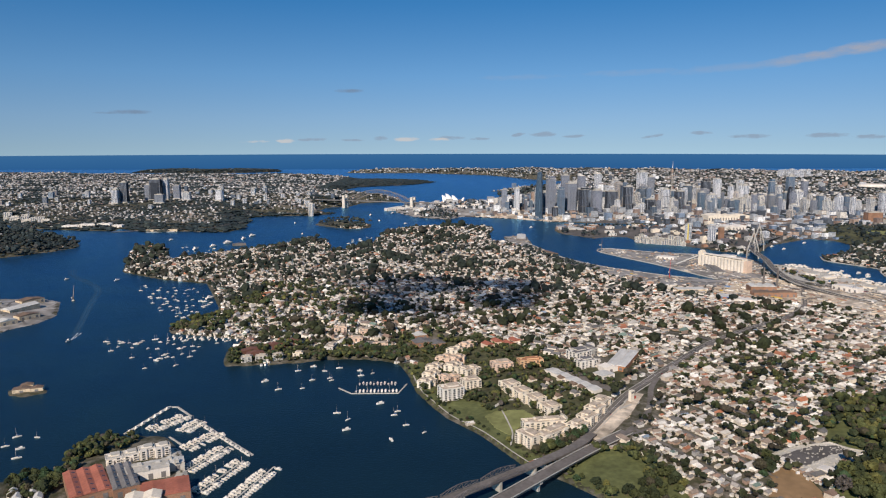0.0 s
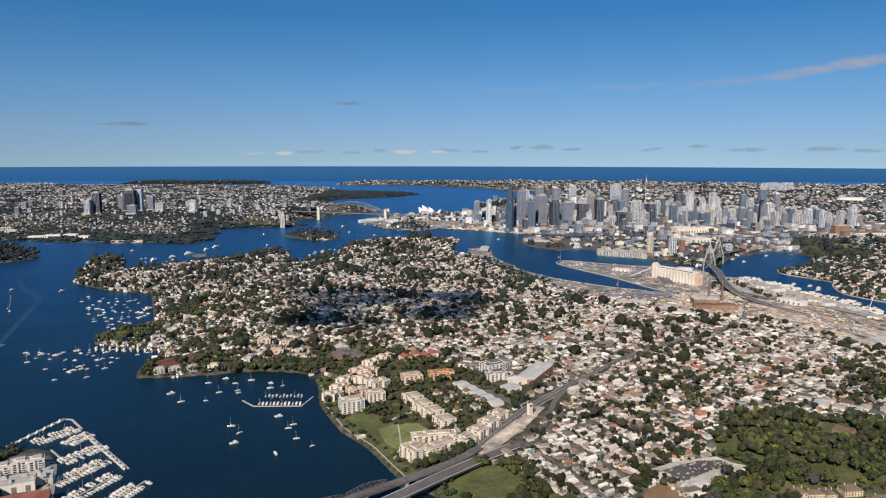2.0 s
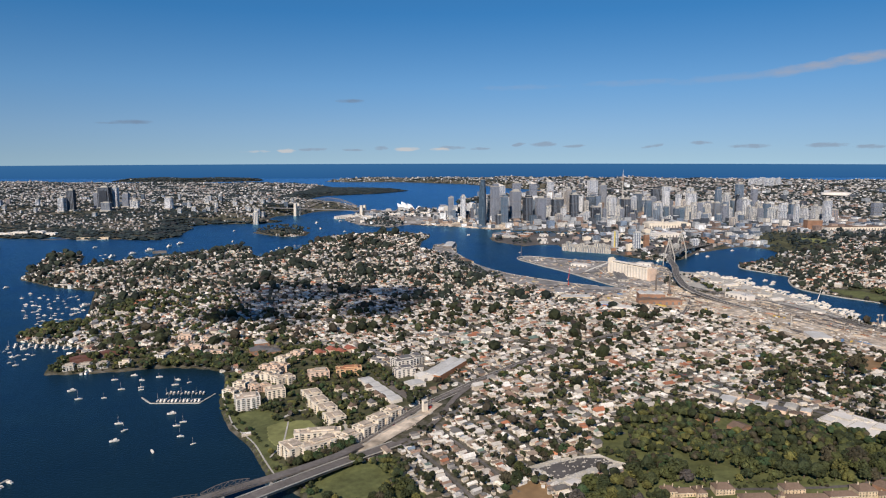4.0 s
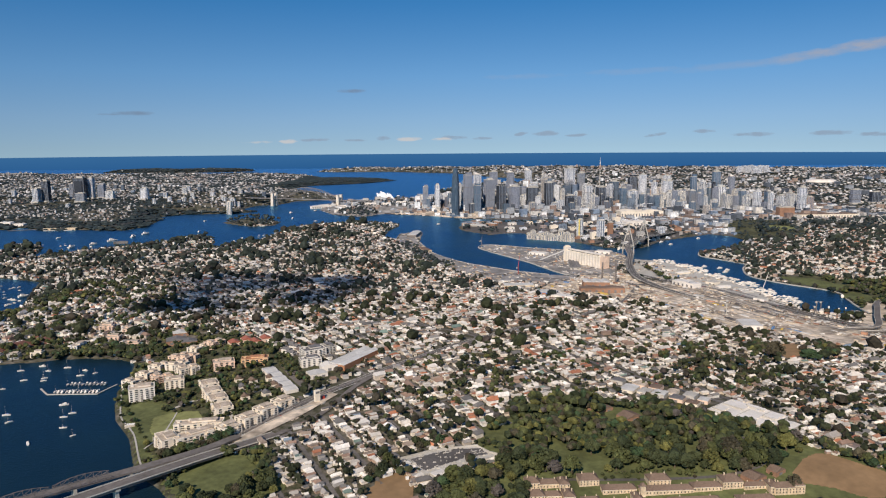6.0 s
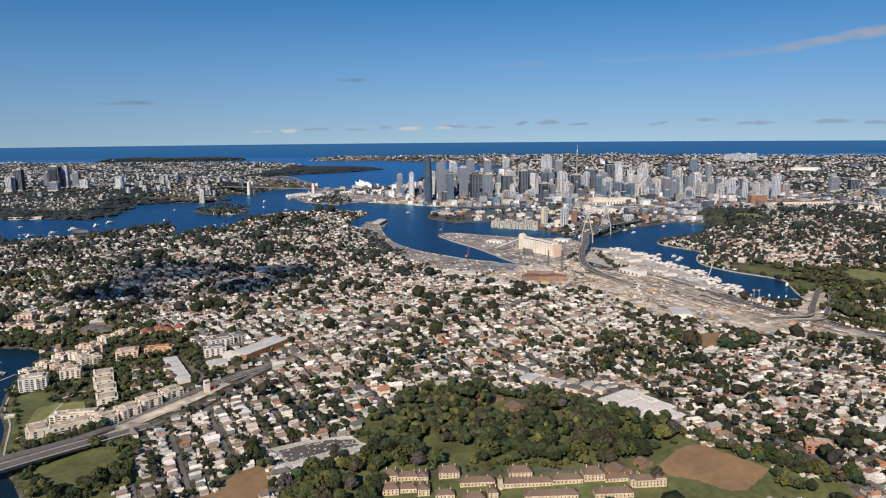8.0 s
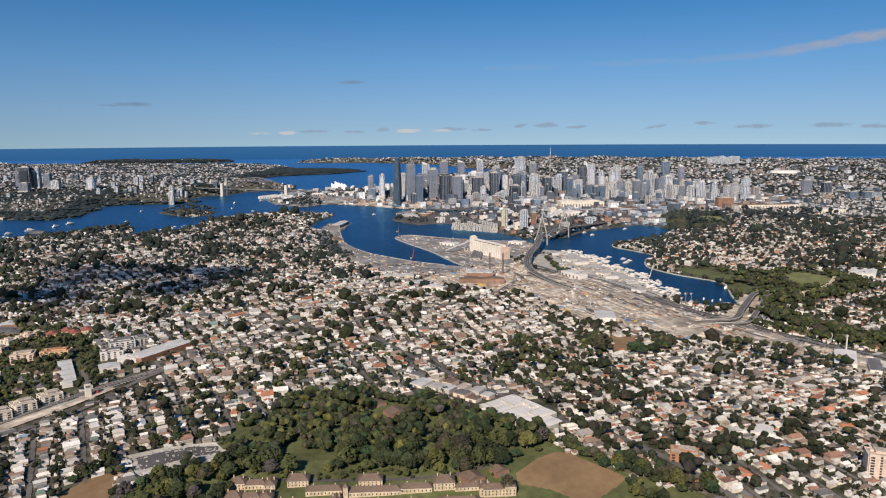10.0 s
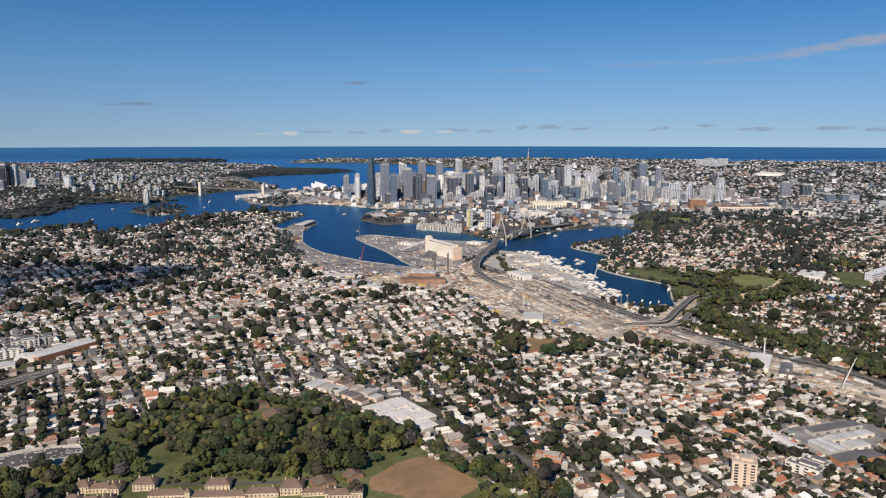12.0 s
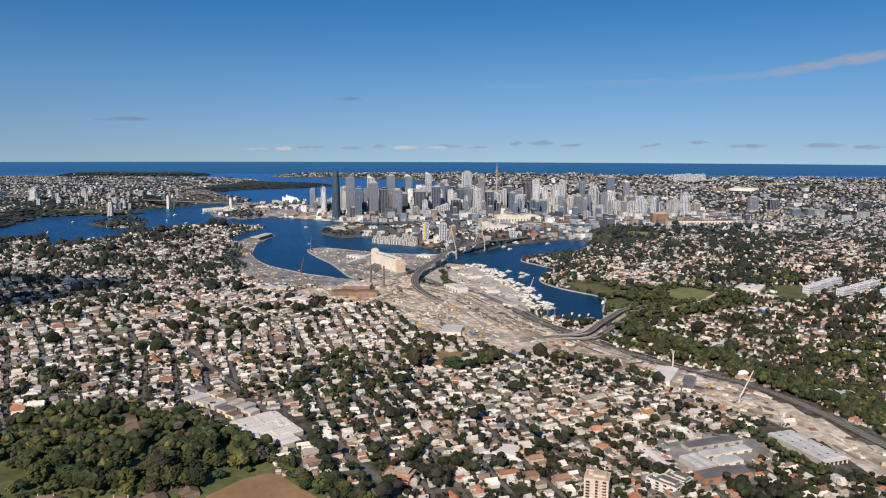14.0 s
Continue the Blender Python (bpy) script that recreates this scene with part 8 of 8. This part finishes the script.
def works_lines():
    """Temporary lanes, pale barriers and dark trenches that run along the works beside the link road."""
    line = [(452, 812), (486, 770), (510, 715), (533, 645), (556, 592), (580, 545), (604, 506), (634, 468)]
    for k, (off, i0, i1, w) in enumerate(((-7, 0, 8, 0.8), (-10, 0, 7, 1.6), (-13, 1, 8, 0.6), (-17, 0, 6, 2.2), (-21, 1, 5, 0.7), (-26, 0, 5, 1.6), (-31, 1, 4, 0.7), (-37, 0, 4, 2.4), (-44, 1, 4, 0.8), (-52, 0, 4, 1.4), (7, 0, 7, 0.7), (10, 0, 5, 1.2), (14, 0, 4, 0.6))):
        pts = [(x + off * 0.9 + 1.5 * math.sin(k + 0.04 * y), y + off * 0.42) for x, y in line[i0:i1]]
        pts = [p for p in pts if inland(np.array([p[0]]), np.array([p[1]]))[0] > 2]
        if len(pts) > 2:
            ribbon("works_lane", pts, w, (M_CONCRETE, M_QUAY, M_WHITE, M_ROAD)[k % 4], "temporary lane or barrier along the road works", "road", up=0.45 + 0.02 * k, step=5)


works_lines()


def boat_protos():
    yacht = thing("sailing_yacht", "white sailing yacht with bare mast at a mooring", "boat", "moored yachts")
    hull = Form()
    prof = [(-2.3, 0.45, 0.6), (-1.4, 0.66, 0.58), (0.2, 0.72, 0.6), (1.4, 0.48, 0.68), (2.4, 0.03, 0.8)]
    vs = [(x, s * w * k, z) for x, w, top in prof for s, k, z in ((-1, 0.45, -0.2), (-1, 1, top), (1, 1, top), (1, 0.45, -0.2))]
    hull.put(vs, [(i * 4 + j, i * 4 + j + 1, i * 4 + 5 + j, i * 4 + 4 + j) for i in range(4) for j in range(3)] + [(3, 2, 1, 0)])
    part("hull", hull, M_WHITE, yacht)
    part("cabin", Form().box(0.1, 0, 0.58, 1.7, 0.75, 0.32, 0, 0, 0.85), M_CREAM, yacht)
    mast = part("mast", Form().tube((0.35, 0, 0.5), (0.35, 0, 6.2), 0.05, 0.035, 5), M_WHITE, yacht)
    part("boom", Form().tube((0.35, 0, 1.3), (-1.5, 0, 1.25), 0.11, 0.11, 5), M_BLUE, mast, "blue sail cover on the boom")
    cruiser = thing("motor_cruiser", "white motor cruiser with flybridge at a berth", "boat", "berthed cruisers")
    hull = Form()
    prof = [(-2.6, 0.8, 0.7), (-1.2, 0.95, 0.75), (0.8, 0.92, 0.85), (2.0, 0.6, 0.98), (3.0, 0.04, 1.1)]
    vs = [(x, s * w * k, z) for x, w, top in prof for s, k, z in ((-1, 0.6, -0.2), (-1, 1, top), (1, 1, top), (1, 0.6, -0.2))]
    hull.put(vs, [(i * 4 + j, i * 4 + j + 1, i * 4 + 5 + j, i * 4 + 4 + j) for i in range(4) for j in range(3)] + [(3, 2, 1, 0)])
    part("hull", hull, M_WHITE, cruiser)
    cabin = part("cabin", Form().box(-0.2, 0, 0.75, 2.6, 1.4, 0.7, 0, 0, 0.88).box(-0.6, 0, 1.45, 1.5, 1.1, 0.35, 0, 0, 0.9), M_WHITE, cruiser)
    part("windscreen", Form().box(0.85, 0, 0.95, 0.5, 1.25, 0.4, 0, 0, 0.9), M_GLASS, cabin)
    return yacht, cruiser


def boats():
    yacht, cruiser = boat_protos()
    first = {yacht: True, cruiser: True}

    def moor(proto, x, y, yaw, k=1.0):
        m = pose(x, y, 0.12, 0, 0, yaw)
        if first[proto]:
            proto.matrix_basis, first[proto] = m, False
            return proto
        ob = copy_thing(proto, m)
        ob.scale = (k, k, k)
        return ob

    spots = [(-125, 486), (-112, 469), (-96, 471), (-269, 564), (-244, 545), (-221, 551), (-214, 569), (-223, 518), (-202, 524), (-284, 591), (-270, 587), (-255, 587), (-246, 597), (-221, 542), (-106, 509),
             (-96, 519), (-86, 508), (-92, 488), (-80, 492), (-76, 515), (-60, 508), (-50, 502), (-58, 497), (-66, 425), (-58, 414), (-40, 441), (-30, 421), (-28, 427), (-22, 405), (-11, 394), (-57, 399),
             (-78, 487), (-246, 393), (-234, 392), (-245, 380), (-235, 377), (-230, 365)]
    for i, (x, y) in enumerate(spots):
        moor(yacht if i % 5 else cruiser, x, y, 205 + rng.normal(0, 14), rng.uniform(0.68, 1.05))
    moor(cruiser, -30, 384, 120, 0.8)
    for poly, n in (([(-364, 858), (-264, 805), (-232, 718), (-245, 662), (-275, 695), (-343, 791)], 56), ([(-288, 593), (-220, 606), (-178, 590), (-198, 535), (-237, 536)], 34), ([(-470, 1180), (-420, 1180), (-330, 1120), (-380, 1060)], 10), ([(-160, 1140), (-112, 1210), (-108, 1290), (-150, 1240)], 16)):
        A = scatter(poly, math.sqrt(9000 / n) * 0.7, 0.45)
        A = A[inland(A[:, 0], A[:, 1]) < -4]
        for x, y in A[rng.permutation(len(A))[:n]]:
            moor(yacht if rng.random() < 0.6 else cruiser, x, y, 200 + rng.normal(0, 20), rng.uniform(0.5, 0.95))
    # the big marina: pontoons with a row of cruisers on either side
    rows = [((-173, 400), (-159, 422)), ((-153, 398), (-147, 415)), ((-143, 373), (-131, 396)), ((-134, 347), (-120, 377)), ((-120, 324), (-107, 359)), ((-101, 316), (-89, 352))]
    jetty = thing("marina_pontoon", "long pale marina pontoons with finger berths", "pontoon")
    def plank(a, b, w):
        a, b = Vector(a), Vector(b)
        c = (a + b) / 2
        part("walkway", Form().box(c.x, c.y, -0.3, (b - a).length, w, 0.75, math.atan2(b.y - a.y, b.x - a.x)), M_CONCRETE, jetty)
    for a, b in rows:
        plank(a, b, 1.0)
        va, vb = Vector(a), Vector(b)
        d = (vb - va).normalized()
        s = Vector((-d.y, d.x))
        n = int((vb - va).length / 2.15)
        for i in range(n):
            for side in (-1, 1):
                if rng.random() < 0.88:
                    p = va + d * (i * 2.15 + 1.2) + s * side * 3.5
                    moor(cruiser if rng.random() < 0.8 else yacht, p.x, p.y, math.degrees(math.atan2(-s.y * side, -s.x * side)) + rng.normal(0, 4), rng.uniform(0.55, 0.98))
    outer = [(-186, 396), (-176, 438), (-170, 438), (-156, 422), (-151, 417), (-132, 396), (-104, 366)]
    for a, b in zip(outer[:4], outer[1:4]):
        plank(a, b, 1.3)
    for a, b in zip(outer[4:], outer[5:]):
        plank(a, b, 1.3)
    for a, b, n in ((outer[0], outer[1], 7), (outer[4], outer[5], 4), (outer[5], outer[6], 7)):
        va, vb = Vector(a), Vector(b)
        d = (vb - va).normalized()
        s = Vector((-d.y, d.x))
        for i in range(n):
            p = va + (vb - va) * ((i + 0.5) / n) + s * (-1.8)
            moor(cruiser, p.x, p.y, math.degrees(math.atan2(d.y, d.x)), rng.uniform(0.8, 1.0))
    plank((-146, 379), (-158, 391), 1.0)
    # the small marina off the foreshore park
    small = [(-71, 471), (-61, 460), (-29, 460), (-24, 478)]
    for a, b in zip(small, small[1:]):
        plank(a, b, 1.0)
    for i in range(12):
        moor(cruiser if i % 3 else yacht, -58 + i * 2.5, 464.5, 90, 0.85)
        if i < 11:
            moor(cruiser if i % 4 else yacht, -57 + i * 2.5, 478 + (i % 2), 270, 0.85)
    for k in range(22):
        moor(cruiser if k % 3 else yacht, -236 + k * 3.1, 600 - k * 0.3 + 6 * (k % 2), 95, 0.95)
    for k in range(4):
        p = (530 + 14 * math.sin(k) + (k % 6) * 3, 905 - k * 13)
        if inland(np.array([p[0] + 8.0]), np.array([p[1]]))[0] < -2:
            moor(cruiser, p[0] + 8, p[1], 20, 1.4)
    for k in range(26):
        x, y = rng.uniform(500, 640), rng.uniform(1090, 1220)
        if inland(np.array([x]), np.array([y]))[0] < -3 and abs(inland(np.array([x]), np.array([y]))[0]) < 30:
            moor(cruiser, x, y, 30, 1.5)
    for x, y, k in ((-232, 770, 2.3), (-250, 762, 2.0), (610, 722, 1.6), (560, 668, 0.8), (575, 668, 0.9), (570, 676, 0.9), (584, 672, 0.8), (470, 1062, 2.2), (480, 1050, 2.0), (-466, 880, 1.0), (-399, 870, 1.3), (590, 800, 1.2)):
        moor(cruiser, x, y, 60, k)
    for x, y, k in ((-388, 1134, 2.6), (-370, 1168, 2.2), (-356, 1206, 3.0), (-344, 1262, 2.4), (-338, 1300, 2.6), (-470, 1250, 1.5), (-250, 1330, 1.4), (-300, 1520, 1.4), (-120, 1560, 1.6), (-60, 1500, 1.4), (-150, 1690, 2.2), (-100, 1740, 1.8), (200, 1420, 1.6), (640, 860, 1.2)):
        if inland(np.array([float(x)]), np.array([float(y)]))[0] < -6:
            moor(cruiser, x, y, rng.uniform(20, 90), k)
    fast = moor(cruiser, -319, 594, 262, 1.2)
    tagged(fast, "white speedboat running fast with a long wake")
    foam = surface("wake_foam", (0.42, 0.48, 0.52), 0.6, var=0.5, grain=0.5, patch=0.1)
    stir = surface("stirred_water", (0.034, 0.080, 0.125), 0.4, var=0.4, grain=0.2, patch=0.05)
    trail = [(-323, 612), (-331, 634), (-343, 668), (-362, 720), (-378, 766), (-392, 806), (-410, 836), (-436, 866), (-470, 905), (-494, 950)]
    for off in (-1.0, 1.0):
        tagged(ribbon("wake", [(-319 + off * 0.3, 597, 0.06), (-320 + off * 0.8, 606, 0.06), (-323 + off * 1.6, 622, 0.06)], 0.8, foam, ""), "white foam of a speedboat's wake", "wake", kind="structure")
        for k, w in ((1.0, 0.7), (2.2, 0.5), (3.6, 0.4)):
            tagged(ribbon("wake_trail", [(x + off * k * (0.6 + 0.08 * i), y + off * k * 0.3, 0.04) for i, (x, y) in enumerate(trail)], w, stir, ""), "faint boat wake fading on the water", "wake", kind="structure")
    # close rows of white boats berthed along the boatyards
    h, shore = Heap(), [(497, 962), (513, 927), (527, 855), (541, 804), (544, 763), (547, 728), (549, 690)]
    hull = Form().put([(-0.5, -0.16, 0), (0.3, -0.16, 0), (0.5, 0, 0.05), (0.3, 0.16, 0), (-0.5, 0.16, 0), (-0.5, -0.19, 0.16), (0.32, -0.19, 0.18), (0.55, 0, 0.22), (0.32, 0.19, 0.18), (-0.5, 0.19, 0.16)],
                      [(0, 1, 6, 5), (1, 2, 7, 6), (2, 3, 8, 7), (3, 4, 9, 8), (4, 0, 5, 9), (5, 6, 8, 9)], [(6, 7, 8)]).box(-0.1, 0, 0.15, 0.5, 0.26, 0.14, 0, 0, 0.8)
    for a, b in zip(shore, shore[1:]):
        a, b = Vector(a), Vector(b)
        d = (b - a).normalized()
        s = Vector((-d.y, d.x)) if b.y < a.y else Vector((d.y, -d.x))
        n = int((b - a).length / 2.0)
        for row in range(4):
            n = max(2, n - int(rng.integers(0, 4)))
            q = np.array([tuple(a + d * (i * 2.0) + s * ((-12, -6, 2.5, 8.5)[row] + float(rng.normal(0, 1.6)))) for i in range(n)])
            q = q[(rng.random(n) < (0.3, 0.45, 0.75, 0.35)[row])]
            if len(q):
                h.add(hull, np.column_stack([q, np.maximum(drape(q[:, 0], q[:, 1], 0.3), 0.05)]), np.full(len(q), math.atan2(s.y, s.x)) + rng.normal(0, 0.3, len(q)), np.column_stack([rng.uniform(2.6, 6.4, len(q))] * 3))
    tagged(new("berthed_boats", h.mesh("berthed_boats", M_WHITE)), "close rows of white boats berthed along the boatyards", "boats", kind="stuff")
    # the long jetty with a moored ferry off the northern point
    shed("ferry_wharf", -330, 1180, 22, 8, 3, 20, M_STEEL, M_DARKROOF, "dark moored barge and wharf", 1, 1, foot=0.3)


boats()


def marina_village():
    """Warehouses and shops on the marina point."""
    shed("red_roofed_warehouse", -174, 327, 18, 30, 4.4, 33, M_BRICK, M_REDROOF, "old warehouse with a weathered orange-red steel roof and skylights", 3, 0.9, lights=5)
    shed("sawtooth_warehouse", -159, 332, 12, 28, 4.6, 31, M_BRICK, M_DARKROOF, "warehouse with a dark grey skylit roof", 3, 0.9, lights=6)
    shed("red_roofed_centre", -134, 321, 22, 17, 4.4, 22, M_BRICK, M_REDROOF, "shopping hall with a dull red roof", 2, 0.4)
    shed("white_centre", -152, 340, 24, 9, 5, 25, M_WHITE, M_CONCRETE, "white flat-roofed shopping centre with roof plant", 1, 0.3)
    shed("grey_centre", -145, 348, 20, 7, 4.4, 22, M_CONCRETE, M_METALROOF, "grey-roofed shopping arcade", 2, 0.4)
    for x, y, f in ((-174, 356, 3), (-167, 360, 3), (-160, 364, 4), (-153, 367, 4)):
        flats("marina_flats", x, y, 8, 7, f, 28, M_WHITE, "white waterside apartment block with balconies", "flats on the marina point", roofing=M_CONCRETE)
    for x, y, w, d, h in ((-156, 342, 5, 3, 1.2), (-148, 345, 6, 2.4, 0.9), (-150, 338, 3, 4, 1.4), (-142, 343, 4, 3, 1.0), (-144, 350, 5, 2, 1.1), (-138, 347, 2.4, 2.4, 1.6)):
        plant_room = thing("roof_plant", "grey air plant on the shopping centre roof", "roof plant", "roof plant on the centre", at=pose(x, y, max(at_ground(x, y), 0.6) + 4.6, 0, 0, 24))
        part("housing", Form().box(0, 0, 0, w, d, h), M_CONCRETE, plant_room)
        part("duct", Form().box(w * 0.2, 0, h, w * 0.4, d * 0.4, 0.5), M_METALROOF, plant_room)
    shed("tank_house", -140, 310, 16, 8, 5.5, 15, M_CREAM, M_CREAM, "cream round-cornered roof hall", 2, 1.2)
    for k in range(4):
        shed("foreshore_house", -207 + k * 5, 322 - (k % 2) * 5, 4, 5, 2.2, 20, M_CREAM, M_METALROOF, "pale house on the near foreshore", 1, 1.2, "house", "foreshore houses")
    patch("quay", [(-142, 378), (-130, 350), (-120, 322), (-128, 320), (-140, 352), (-152, 372)], M_CONCRETE, "pale concrete quay beside the marina", "quay", up=0.15, step=3)


marina_village()


def cars():
    """Cars and vans along the main roads."""
    paints = [surface("car_paint", c, 0.3, 0.2, var=0.05, bump=0) for c in ((0.7, 0.7, 0.7), (0.08, 0.08, 0.09), (0.35, 0.36, 0.38), (0.45, 0.05, 0.04), (0.75, 0.74, 0.70))]
    protos = []
    for p in paints:
        ob = thing("car", "small parked or driving car on the main road", "car", "cars on the main roads")
        part("body", Form().box(0, 0, 0.10, 1.75, 0.72, 0.26), p, ob)
        part("cabin", Form().box(-0.08, 0, 0.36, 1.0, 0.64, 0.22, 0, 0, 0.8), M_GLASS, ob)
        protos.append(ob)
    used = set()
    n = 0
    deck = [(470, 690), (440, 745), (424, 805), (432, 872), (452, 940), (471, 1018), (517, 1098), (560, 1160)]
    for line, offs, count in ((VIC_ROAD, (-1.9, -0.7, 0.7, 1.9), 64), (HIGH_ST, (-1.6, 1.6), 36), (LINK_ROAD, (-3, -1, 1, 3), 60), (DARLING_ST, (-1.5, 1.5), 6)):
        P = [Vector(p) for p in line]
        total = sum((b - a).length for a, b in zip(P, P[1:]))
        for k in range(count):
            s = rng.uniform(4, total * (0.75 if line is not HIGH_ST else 1.0))
            for a, b in zip(P, P[1:]):
                if s < (b - a).length:
                    break
                s -= (b - a).length
            d = (b - a).normalized()
            q = a + d * s + Vector((-d.y, d.x)) * offs[k % len(offs)]
            m = pose(q.x, q.y, at_ground(q.x, q.y) + 0.2, 0, 0, math.degrees(math.atan2(d.y, d.x)))
            i = n % 5
            if i not in used:
                protos[i].matrix_basis = m
                used.add(i)
            else:
                copy_thing(protos[i], m)
            n += 1


cars()


def cumulus():
    """A fair-weather cloud, out of sight overhead, whose shade lies on the peninsula."""
    up = 420.0
    off = up / math.tan(SUN_UP)
    f = lump(26, 5, 2, 2.1)
    vapour = surface("cloud_vapour", (0.8, 0.8, 0.8), 1.0, var=0.05)
    t = vapour.node_tree
    thin, blend = t.nodes.new("ShaderNodeBsdfTransparent"), t.nodes.new("ShaderNodeMixShader")
    blend.inputs[0].default_value = 0.34
    t.links.new(thin.outputs[0], blend.inputs[1])
    t.links.new(t.nodes["Principled BSDF"].outputs[0], blend.inputs[2])
    t.links.new(blend.outputs[0], t.nodes["Material Output"].inputs[0])
    ob = new("cloud", f.mesh("cloud", vapour))
    ob.matrix_basis = pose(12 + SUN_FROM.x * off, 745 + SUN_FROM.y * off, up - 20, 0, 0, 15) @ Matrix.Diagonal((104, 92, 45, 1))
    tagged(ob, "small white fair-weather cloud over the harbour", "cloud", kind="structure")


cumulus()
